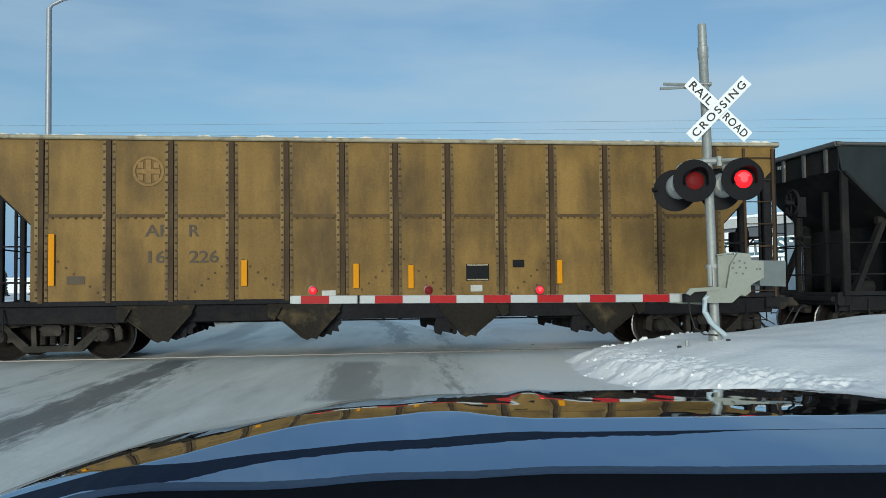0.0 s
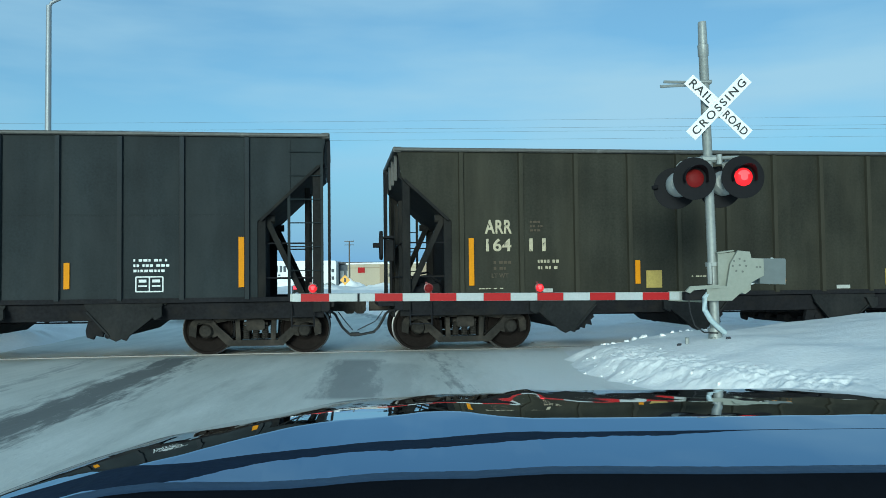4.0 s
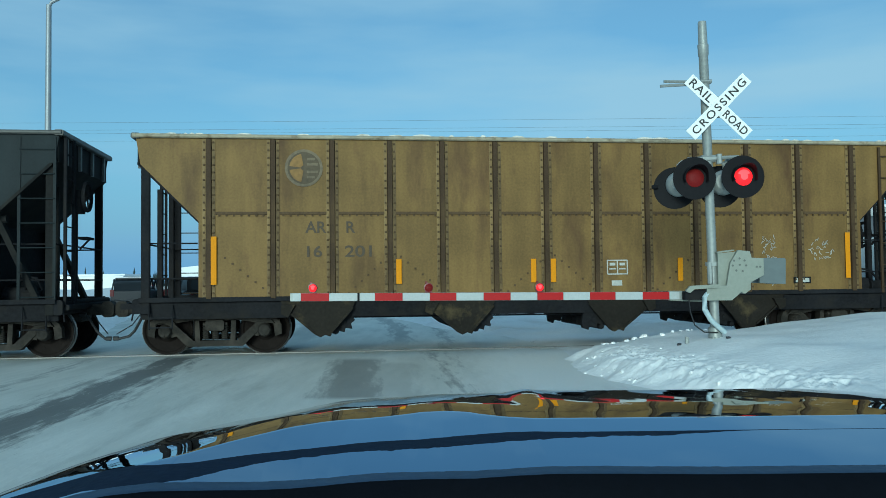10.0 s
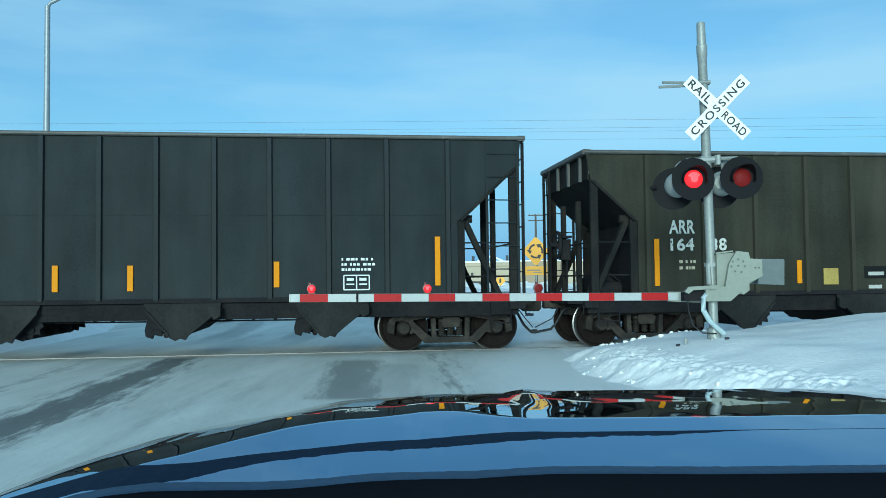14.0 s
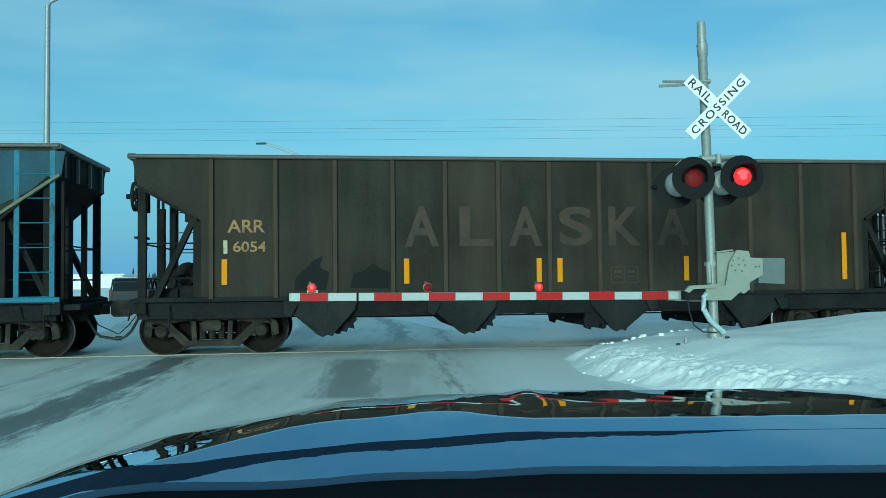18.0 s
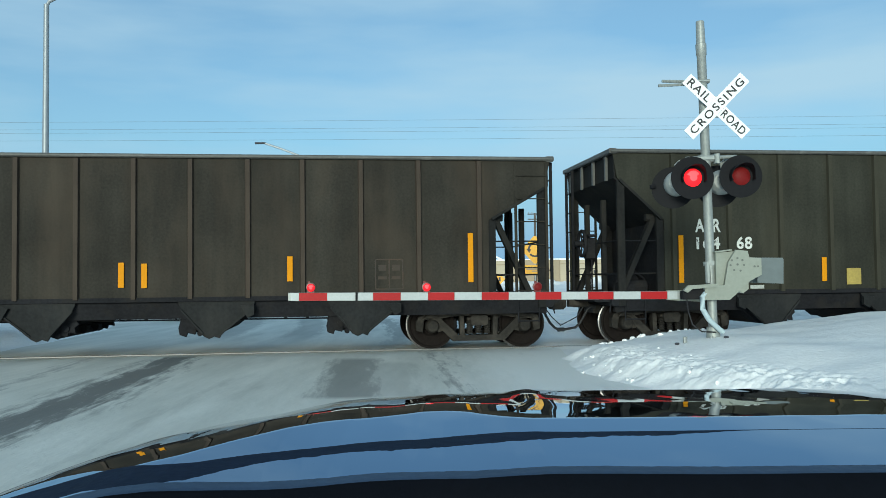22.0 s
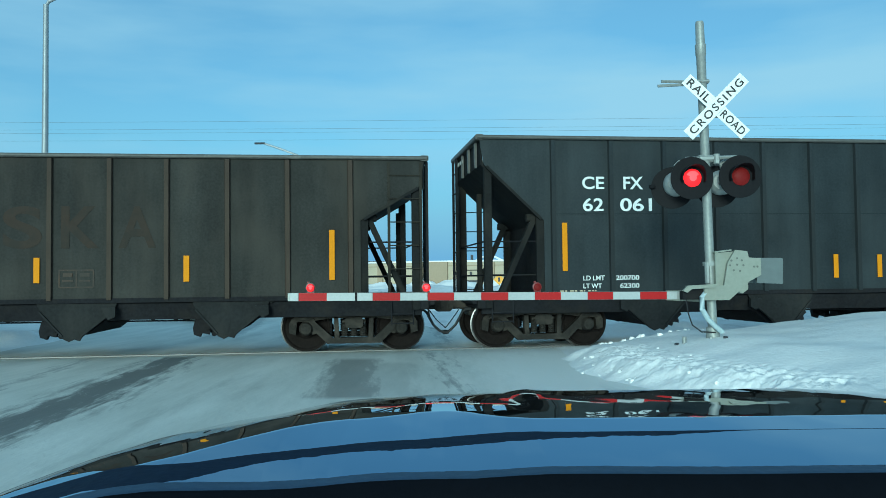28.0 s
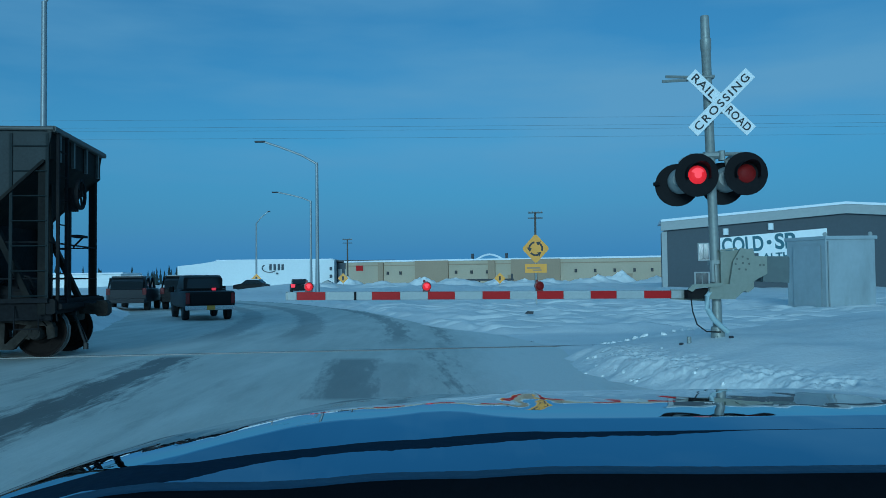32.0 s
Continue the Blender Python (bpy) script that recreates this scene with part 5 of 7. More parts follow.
        part("cabin", rounded([(0.5, 0.7, 0.9, 1.1), (1.0, 0.72, 0.9, 1.5), (2.6, 0.72, 0.9, 1.5), (3.3, 0.75, 0.9, 1.0)]), GLASS_DARK, c)
        part("roof_snow", Shape().box((0, 1.8, 1.53), (1.2, 1.7, 0.12), 0.03), ROOF_SNOW, c)
        if paint is CAR_DARK and x > -20:
            for k in (-1, 1):
                part("tail_lamp", Shape().box((k * 0.66, -0.02, 0.80), (0.42, 0.06, 0.34), 0.08), TAIL, c, "lit red tail lamp")
        for k in (-1, 1):
            for yy in (0.9, 3.5):
                wheel(c, k * 0.75, yy, 0.32)
    m = thing("flatbed_trailer", "dark flatbed trailer parked on the far lot", "trailer", pose(4.6, 150, 0, 0, 0, -3))
    part("deck", Shape().box((4, 0, 1.05), (8.6, 2.4, 0.35), 0.05), MACHINE, m)
    part("headboard", Shape().box((8.0, 0, 1.5), (0.3, 2.4, 1.2)), MACHINE, m)
    for x in (1.0, 2.2, 7.0):
        wheel(m, x, -1.1, 0.45)


def build_distance():
    rnd = random.Random(5)
    sh = Shape()
    # far spruce woods: many small ragged crowns
    for i in range(900):
        x = -420 + 900 * rnd.random()
        y = 330 + 60 * rnd.random() + (40 if x > -60 else 0)
        if x < -60 and rnd.random() < 0.55:
            y -= 70
        h = rnd.uniform(4.2, 7.0) * (1.0 if x < -60 else 0.8)
        r = h * rnd.uniform(0.14, 0.2)
        z = 0.0
        for k in range(4):
            a = rnd.random() * 6
            z0, z1, rr = h * (0.06 + 0.22 * k), h * (0.42 + 0.2 * k), r * (1 - 0.22 * k) * rnd.uniform(0.8, 1.2)
            vs = [(x + rr * rnd.uniform(0.7, 1.25) * math.cos(a + j * 1.047), y + rr * math.sin(a + j * 1.047), z0 + rnd.uniform(-0.3, 0.3)) for j in range(6)] + [(x, y, z1), (x, y, z0)]
            sh.add(vs, [(j, (j + 1) % 6, 6) for j in range(6)] + [((j + 1) % 6, j, 7) for j in range(6)])
    solid("far_woods", sh, SPRUCE, "distant dark spruce woods along the horizon", "trees", kind="stuff")
    for x, y, h in ((-75, 118, 4.6), (-72.5, 121, 3.8), (-69.5, 119, 4.9), (-66.8, 122, 3.6), (-78, 123, 4.4), (-63.5, 121, 4.1), (-60.8, 124, 3.4)):
        t = thing("spruce_tree", "slender dark spruce tree with ragged boughs", "tree", pose(x, y, 0), "spruces on the far lot")
        part("trunk", Shape().lathe([(0.16, -0.1), (0.02, h)], axis="z", n=7), WOOD, t)
        cr = Shape()
        rr = random.Random(int(x * 10))
        for k in range(70):
            q = k / 70
            z, ln = h * (0.10 + 0.88 * q), h * 0.17 * (1 - q) + 0.15
            a = k * 2.4 + rr.random()
            ln *= rr.uniform(0.6, 1.2)
            d = Vector((math.cos(a), math.sin(a), -0.35))
            s = Vector((-math.sin(a), math.cos(a), 0))
            o = Vector((0, 0, z))
            tip = o + d * ln
            cr.add([o + Vector((0, 0, 0.25)), tip, o + d * ln * 0.5 + s * ln * 0.3, o + d * ln * 0.5 - s * ln * 0.3, o + d * ln * 0.4 + Vector((0, 0, -0.3))], [(0, 2, 1), (0, 1, 3), (4, 1, 2), (4, 3, 1), (0, 4, 2), (0, 3, 4)])
        part("crown", cr, SPRUCE, t)
    # snow piles pushed up on the far lot
    for i, (x, y, w, h) in enumerate(((30.5, 145, 11, 2.0), (-3, 130, 9, 1.4), (9, 128, 10, 1.3), (-14, 128, 8, 1.5), (18, 135, 12, 1.1), (-21, 125, 7, 1.2), (-8, 119, 15, 1.0), (2, 121, 15, 1.2), (12, 118, 15, 0.95), (22, 121, 16, 1.3), (-17, 117, 10, 0.9), (31, 119, 15, 1.15))):
        vs, nn, mm = [], 36, 12
        for a in range(nn):
            for b in range(mm):
                k = b / (mm - 1)
                th = 2 * math.pi * a / nn
                r = w / 2 * (1 - k)
                px, py = r * math.cos(th), 0.6 * r * math.sin(th)
                z = h * smooth01(k) * (1 + 0.5 * noise.noise((px * 0.5 + i * 9, py * 0.5, 0.0)) + 0.35 * noise.noise((px * 1.4 + i * 9, py * 1.4, 2.0))) - 0.1 * (1 - k)
                vs.append((px * (1 + 0.12 * noise.noise((th * 2, i, k))), py, z))
        fs = [(a * mm + b, ((a + 1) % nn) * mm + b, ((a + 1) % nn) * mm + b + 1, a * mm + b + 1) for a in range(nn) for b in range(mm - 1)]
        solid("snow_mound", Shape().add(vs, fs), SNOW, "mound of ploughed snow on the far lot", "snow", pose(x, y, 0), "snow mounds on the far lot", smooth=True)


build_store()
build_halls()
build_cabinet()
build_poles()
build_signs()
build_vehicles()
build_distance()

# ---- the train: open-top hopper cars ----
RIBS = (-6.18, -5.05, -3.99, -2.94, -1.97, -0.97, 0.0, 0.97, 1.97, 2.94, 3.99, 5.05, 6.18)
SILL = 1.03          # lower edge of the side sheets
BEND = 2.44          # where the end slope meets the upright edge


def side_outline(half, top):
    return [(-half, top), (half, top), (half - 0.08, top - 0.48), (6.36, BEND), (6.36, SILL), (-6.36, SILL), (-6.36, BEND), (-half + 0.08, top - 0.48)]


def wheelset_mesh():
    sh = Shape()
    sh.lathe([(0.085, -0.98), (0.085, 0.98)], n=12)
    for k in (-1, 1):
        prof = [(0.10, 0.70), (0.16, 0.69), (0.20, 0.735), (0.36, 0.745), (0.40, 0.70), (0.482, 0.700), (0.482, 0.728), (0.46, 0.735), (0.452, 0.83), (0.42, 0.83), (0.39, 0.80), (0.22, 0.79), (0.17, 0.84), (0.10, 0.84)]
        sh.lathe([(r, h * k) for r, h in prof], n=32)
        for j in range(6):
            a = j * math.pi / 3
            sh.box((0.29 * math.cos(a), k * 0.79, 0.29 * math.sin(a)), (0.05, 0.025, 0.05))
    me = sh.mesh("wheelset", WHEEL, TREAD, smooth=True)
    for p in me.polygons:
        c = p.center
        r = math.hypot(c.x, c.z)
        if r > 0.435 and abs(c.y) > 0.7:
            p.material_index = 1
    return me


def side_frame_mesh():
    """Cast side frame: arched top chord, slanted struts round two open windows, hooded journal boxes."""
    sh = Shape()
    top = [(-1.20, 0.52), (-1.16, 0.63), (-1.05, 0.70), (-0.55, 0.755), (0.55, 0.755), (1.05, 0.70), (1.16, 0.63), (1.20, 0.52), (1.10, 0.50), (1.04, 0.58), (0.74, 0.60), (0.42, 0.645), (-0.42, 0.645), (-0.74, 0.60), (-1.04, 0.58), (-1.10, 0.50)]
    sh.prism(top, -0.09, 0.09)
    sh.prism([(-0.50, 0.17), (0.50, 0.17), (0.56, 0.28), (-0.56, 0.28)], -0.11, 0.11)
    for k in (-1, 1):
        sh.prism([(k * 0.50, 0.17), (k * 0.40, 0.29), (k * 0.76, 0.62), (k * 0.92, 0.60)], -0.10, 0.07)
        sh.prism([(k * 0.27, 0.27), (k * 0.36, 0.27), (k * 0.37, 0.66), (k * 0.29, 0.66)], -0.09, 0.09)
        sh.prism([(k * 1.08, 0.34), (k * 1.20, 0.38), (k * 1.20, 0.56), (k * 1.05, 0.60)], -0.08, 0.08)
        sh.prism([(k * 0.70, 0.36), (k * 0.78, 0.34), (k * 0.80, 0.58), (k * 0.72, 0.60)], -0.08, 0.08)
        sh.lathe([(0.05, -0.19), (0.10, -0.18), (0.125, -0.12), (0.135, -0.04), (0.135, 0.09)], (k * 0.89, 0, 0.457), n=16)
        sh.prism([(k * 0.70, 0.60), (k * 0.78, 0.68), (k * 1.00, 0.67), (k * 1.08, 0.58), (k * 0.98, 0.62), (k * 0.80, 0.62)], -0.14, 0.09)
        for j in range(3):
            a = 2.1 * j + 0.4
            sh.box((k * 0.89 + 0.07 * math.cos(a), -0.185, 0.457 + 0.07 * math.sin(a)), (0.03, 0.03, 0.03))
    sh.box((0, -0.06, 0.70), (0.30, 0.12, 0.09), 0.02)
    sh.box((0, -0.02, 0.58), (0.44, 0.20, 0.06), 0.02)
    return sh.mesh("side_frame", TRUCK)


def spring_mesh():
    prof = []
    for i in range(7):
        z = 0.30 + i * 0.036
        prof += [(0.055, z), (0.072, z + 0.012), (0.055, z + 0.024)]
    return Shape().lathe(prof, (0, 0, 0), "z", 8).mesh("spring", TRUCK)


WHEELSET, FRAME, SPRINGS = wheelset_mesh(), side_frame_mesh(), spring_mesh()
BOLSTER = Shape().box((0, 0, 0.56), (0.34, 2.3, 0.20), 0.04).box((0, 0, 0.72), (0.5, 0.7, 0.18), 0.04).mesh("bolster", TRUCK)
BRAKE_BEAM = Shape().bar((-0.42, -0.72, 0.42), (-0.42, 0.72, 0.42), 0.05, n=8).bar((0.42, -0.72, 0.42), (0.42, 0.72, 0.42), 0.05, n=8).box((-0.44, -0.76, 0.45), (0.07, 0.1, 0.26)).box((0.44, -0.76, 0.45), (0.07, 0.1, 0.26)).box((-0.44, 0.76, 0.45), (0.07, 0.1, 0.26)).box((0.44, 0.76, 0.45), (0.07, 0.1, 0.26)).mesh("brake_beam", UNDER)
WHEELSETS = []


def ladder_shape(y0, y1, x, z0, z1, step, along="x", wide=0.05):
    """A ladder in the plane of the side (along x) or of the end (along y)."""
    sh = Shape()
    if along == "x":
        for k in (y0, y1):
            sh.box((k, x, (z0 + z1) / 2), (wide, 0.035, z1 - z0))
        z = z0 + 0.12
        while z < z1:
            sh.bar((y0, x - 0.02, z), (y1, x - 0.02, z), 0.012, n=6)
            z += step
    else:
        for k in (y0, y1):
            sh.box((x, k, (z0 + z1) / 2), (0.05, 0.06, z1 - z0))
        z = z0 + 0.12
        while z < z1:
            sh.bar((x, y0, z), (x, y1, z), 0.013, n=6)
            z += step
    return sh


def chute_shape(x, lean):
    """One hopper pocket under the car: sloping sheets, the door on one side with its ragged latch gear."""
    sh = Shape()
    c = x + lean * 0.08
    sh.prism([(x - 0.66, 1.0), (x + 0.66, 1.0), (x + 0.62, 0.86), (c + 0.15, 0.43), (c - 0.15, 0.43), (x - 0.62, 0.86)], -1.20, 1.20)
    for y in (-1.30, 1.30):
        g = c + lean * 0.36
        sh.prism([(g - 0.20, 0.74), (g + 0.14, 0.76), (g + 0.22, 0.62), (g + 0.15, 0.56), (g + 0.17, 0.46), (g + 0.05, 0.48), (g + 0.03, 0.40), (g - 0.10, 0.43), (g - 0.13, 0.36), (g - 0.24, 0.40), (g - 0.26, 0.52)], y - 0.05, y + 0.05)
        sh.lathe([(0.03, -0.05), (0.07, -0.04), (0.07, 0.04), (0.03, 0.05)], (g, y * 1.03, 0.55), "y", 10)
    for k in (-0.8, 0.0, 0.8):
        sh.box((c + lean * 0.26, k, 0.48), (0.24, 0.30, 0.15), 0.03)
    sh.bar((c + lean * 0.24, -1.38, 0.42), (c + lean * 0.24, 1.38, 0.42), 0.05, n=8)
    return sh


def chute_plate(x, lean):
    """The side plate of a pocket, with a stiffener along its edges and a gusset at the sill."""
    c = x + lean * 0.08
    y = -HALF + 0.05
    sh = Shape().prism([(x - 0.68, 1.04), (x + 0.68, 1.04), (x + 0.66, 0.96), (x - 0.66, 0.96)], y - 0.02, y + 0.02).prism([(x - 0.66, 0.96), (x + 0.66, 0.96), (x + 0.60, 0.84), (c + 0.17, 0.41), (c + 0.13, 0.34), (c + 0.04, 0.37), (c - 0.05, 0.33), (c - 0.15, 0.38), (x - 0.60, 0.84)], y - 0.02, y + 0.02)
    for k in (-1, 1):
        sh.bar((x + k * 0.62, y - 0.03, 0.86), (c + k * 0.16, y - 0.03, 0.43), 0.03, 0.05, up=(0, 1, 0))
    sh.prism([(x - lean * 0.42, 0.92), (x - lean * 0.66, 0.92), (x - lean * 0.66, 0.76), (x - lean * 0.54, 0.70)], y - 0.10, y - 0.02)
    return sh


def hopper_car(label, s0, kind, paint, marks=(), half=7.58, top=3.97, brake=-1, brake_z=2.95, bars=(), extra=None, ochre=False, last=False):
    """A four-pocket hopper car, its middle s0 metres along the train."""
    car = thing("hopper_car", label, "train car", track_pose(s0), "cars of the train")
    rib_paint = {"ochre": YELLOW_RIB, "tall": BLACK_RIB, "olive": OLIVE_RIB, "brown": BROWN_RIB}[kind]
    for k, nm in ((-1, "near"), (1, "far")):
        sh = Shape().prism(side_outline(half, top), k * HALF - 0.02 * k, k * HALF - 0.045 * k)
        part("side_sheet", once(("side", paint.name, k), lambda: sh.mesh("side_sheet", paint)), paint, car)
        # upper edge, with frost lying on it
        sh = Shape().box((0, k * (HALF - 0.02), top + 0.03), (2 * half + 0.10, 0.16, 0.07), 0.02)
        part("top_chord", once(("chord", kind, k), lambda: sh.mesh("top_chord", SNOWY_CHORD if ochre else DARK_CHORD)), None, car)
        sh = Shape().prism([(k * (HALF + 0.012), SILL + 0.05), (k * (HALF + 0.012), SILL - 0.03), (k * (HALF - 0.10), SILL - 0.05), (k * (HALF - 0.20), SILL - 0.34), (k * (HALF - 0.30), SILL - 0.34), (k * (HALF - 0.16), SILL + 0.05)], -half + 0.05, half - 0.05, "x")
        part("side_sill", once(("sill", kind, k), lambda: sh.mesh("side_sill", UNDER)), None, car)
        for x in RIBS:
            wide = 0.16 if ochre else 0.105
            deep = 0.05 if ochre else 0.065
            a, b = (HALF - 0.02) * k, (HALF - 0.02 + deep) * k
            z1, z0 = top - 0.02, SILL + 0.02

            def rib():
                r = Shape()
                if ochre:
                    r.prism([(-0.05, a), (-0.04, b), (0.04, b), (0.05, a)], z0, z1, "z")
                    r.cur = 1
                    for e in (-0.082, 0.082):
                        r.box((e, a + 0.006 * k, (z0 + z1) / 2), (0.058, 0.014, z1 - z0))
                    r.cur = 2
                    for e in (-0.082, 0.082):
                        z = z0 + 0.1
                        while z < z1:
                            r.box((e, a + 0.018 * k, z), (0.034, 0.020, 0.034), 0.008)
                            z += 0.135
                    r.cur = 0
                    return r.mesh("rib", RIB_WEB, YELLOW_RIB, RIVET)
                else:
                    r.prism([(-wide / 2, a), (-wide / 2 + 0.015, b), (wide / 2 - 0.015, b), (wide / 2, a)], z0, z1, "z")
                return r.mesh("rib", rib_paint)

            part("rib", once(("rib", kind, k), rib), None, car, at=pose(x, 0, 0))
    if kind == "tall":
        sh = Shape()
        for j in range(9):
            if j != 4:
                sh.box((-half - 0.026, 1.02 - 0.085 * j, top - 0.16), (0.01, 0.05, 0.075))
        tagged(part("end_print", sh, PATCH_GREY, car), "row of small print on the end sheet", kind="stuff")
        for x0, x1 in zip(RIBS, RIBS[1:]):
            part("weld_seam", once(("seam", round(x1 - x0, 2)), lambda: Shape().box((0, 0, 0), (x1 - x0 - 0.11, 0.010, 0.012)).mesh("weld_seam", BLACK_CAR)), None, car, at=pose((x0 + x1) / 2, -HALF + 0.018, 2.56))
    if ochre:
        sh = Shape()
        for x0, x1 in zip(RIBS, RIBS[1:]):
            sh.box(((x0 + x1) / 2, -HALF + 0.012, 2.58), (x1 - x0 - 0.22, 0.03, 0.05))
            x = x0 + 0.18
            while x < x1 - 0.12:
                sh.box((x, -HALF - 0.004, 2.54), (0.032, 0.020, 0.032))
                x += 0.13
            # slanted rivet rows over the hopper slopes
        for x0, x1, d in ((-2.75, -1.95, -1), (-0.75, 0.0, 1), (0.15, 0.95, -1), (2.15, 2.9, 1), (-3.7, -3.0, 1), (-5.9, -5.1, -1)):
            for i in range(7):
                sh.box((x0 + (x1 - x0) * i / 6, -HALF + 0.016, (1.78 - 0.11 * i) if d < 0 else (1.12 + 0.11 * i)), (0.036, 0.022, 0.036))
        tagged(part("rivet_band", once(("band", kind), lambda: sh.mesh("rivet_band", RIVET)), None, car), "rows of dark rivet heads", kind="stuff")

        def frost():
            fr, rnd = Shape(), random.Random(77)
            x = -half + 0.2
            while x < half - 0.2:
                w = rnd.uniform(0.05, 0.30) * (1.6 if rnd.random() < 0.2 else 1.0)
                if rnd.random() < 0.62:
                    q, hh = rnd.uniform(0.05, 0.085), rnd.uniform(0.010, 0.035)
                    fr.prism([(x, top + 0.062), (x + w, top + 0.062), (x + w * 0.85, top + 0.062 + hh), (x + w * 0.4, top + 0.062 + hh * 1.3), (x + w * 0.12, top + 0.062 + hh * 0.7)], -HALF - 0.05 + 0.5 * q, -HALF + q)
                x += w * rnd.uniform(0.8, 1.8)
            return fr.mesh("frost", ROOF_FROST)
        tagged(part("frost", once(("frost", kind), frost), None, car), "patchy frost along the top edge", kind="stuff")

    for e in (-1, 1):
        # end sheet at the top, slope sheet below it down into the hoppers
        sh = Shape()
        xo = e * (half - 0.02)
        sh.box((e * (half - 0.04), 0, top - 0.22), (0.03, 2 * HALF - 0.10, 0.5))
        p = [(xo, top - 0.48), (e * 6.40, BEND), (e * 4.75, 0.95), (e * 4.70, 1.0), (e * 6.37, BEND + 0.05), (xo, top - 0.44)]
        sh.prism(p, -HALF + 0.05, HALF - 0.05)
        # near-black slope: the shade at the car's end is painted in
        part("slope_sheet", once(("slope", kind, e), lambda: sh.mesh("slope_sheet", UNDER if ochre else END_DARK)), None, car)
        sh = Shape().box((e * half, 0, top + 0.03), (0.16, 2 * HALF + 0.04, 0.10), 0.02)
        for y in (-1.2, -0.4, 0.4, 1.2):
            sh.box((e * (half + 0.01), y, top - 0.25), (0.05, 0.08, 0.5))
        part("end_chord", once(("endc", kind, e), lambda: sh.mesh("end_chord", DARK_CHORD)), None, car)
        # end platform
        sh = Shape().box((e * 7.05, 0, 0.93), (1.35, 2.9, 0.10), 0.02).box((e * (half - 0.02), 0, 0.93), (0.16, 3.1, 0.26), 0.03)
        part("end_platform", once(("plat", kind, e), lambda: sh.mesh("end_platform", UNDER)), None, car)
        for y in (-1, 1):
            sh = Shape().box((e * (half - 0.16), y * (HALF - 0.09), (top + 0.9) / 2 - 0.10), (0.15, 0.10, top - 0.9), 0.015)
            part("corner_post", once(("post", kind, e, y), lambda: sh.mesh("corner_post", END_DARK if not ochre else UNDER)), None, car)
            if not ochre:
                sh = Shape().bar((e * 7.20, y * 1.38, 1.0), (e * 6.50, y * 1.38, 2.52), 0.16, 0.10).box((e * 6.52, y * 1.38, 2.50), (0.28, 0.14, 0.14), 0.03)
                sl = Shape().bar((e * (half - 0.12), y * (HALF - 0.035), top - 0.52), (e * 6.42, y * (HALF - 0.035), BEND + 0.02), 0.05, 0.13, up=(0, 1, 0)).bar((e * 6.43, y * (HALF - 0.10), BEND + 0.06), (e * 6.43, y * (HALF - 0.10), 0.98), 0.14, 0.10)
                part("slope_edge", once(("sedge", kind, e, y), lambda: sl.mesh("slope_edge", END_DARK)), None, car, "stiffened edge of the end slope")
                part("end_brace", once(("brace", kind, e, y), lambda: sh.mesh("end_brace", END_DARK)), None, car)
        for y in (-0.55, 0.55):
            z1 = top - 0.5 - 0.32
            sh = Shape().box((e * 7.22, y, (z1 + 0.98) / 2), (0.10, 0.12, z1 - 0.98), 0.015)
            part("end_stanchion", once(("stan", kind, e, y), lambda: sh.mesh("end_stanchion", END_DARK if not ochre else UNDER)), None, car)
        # ladders: on the near side at the right end, on the far side at the left end, and across the ends
        yl = -HALF if e > 0 else HALF
        sh = ladder_shape(e * (half - 0.66), e * (half - 0.07), yl + (0.02 if yl < 0 else -0.02) * (-0.5 if ochre else 1), 1.0, top - 0.05, 0.43, "x", 0.085 if kind == "olive" and e > 0 else 0.05)
        part("side_ladder", once(("slad", kind, e), lambda: sh.mesh("side_ladder", BLUE_STEEL if kind == "olive" and e > 0 else (paint if not ochre else RIB_WEB))), None, car)
        sh = ladder_shape(0.95 * -e, 1.42 * -e, e * (half + 0.06), 0.95, top - 0.02, 0.43, "y")
        part("end_ladder", once(("elad", kind, e), lambda: sh.mesh("end_ladder", UNDER)), None, car)
        sh = Shape()
        for z in (1.42, 2.05):
            sh.bar((e * (half - 0.1), -1.5, z), (e * (half - 0.1), 1.5, z), 0.016, n=6)
            for y in (-1.42, 1.42):
                sh.bar((e * (half - 0.1), y, z), (e * 6.4, y, z), 0.016, n=6)
        part("handrail", once(("hrail", kind, e), lambda: sh.mesh("handrail", UNDER)), None, car)
        for y in (-1.52, 1.52):
            sh = Shape()
            for z in (0.55, 0.72):
                sh.bar((e * (half - 0.62), y, z), (e * (half - 0.22), y, z), 0.014, n=6)
            for x in (half - 0.62, half - 0.22):
                sh.bar((e * x, y, 0.52), (e * x, y, 0.95), 0.014, n=6)
            part("sill_step", once(("step", kind, e, y), lambda: sh.mesh("sill_step", UNDER)), None, car)
        # coupler, cut lever and air hose
        sh = Shape().box((e * (half + 0.10), 0, 0.85), (0.75, 0.18, 0.20), 0.03).box((e * 8.02, 0.03, 0.85), (0.24, 0.30, 0.30), 0.06).box((e * (half - 0.05), 0, 0.83), (0.16, 0.62, 0.42), 0.03)
        part("coupler", once(("coup", kind, e), lambda: sh.mesh("coupler", TRUCK)), None, car)
        if last and e > 0:
            sh = Shape().tube([(half + 0.02, -0.45, 0.76), (half + 0.10, -0.45, 0.66), (half + 0.17, -0.45, 0.44), (half + 0.25, -0.45, 0.22)], 0.026).box((half + 0.26, -0.45, 0.17), (0.09, 0.06, 0.12), 0.02)
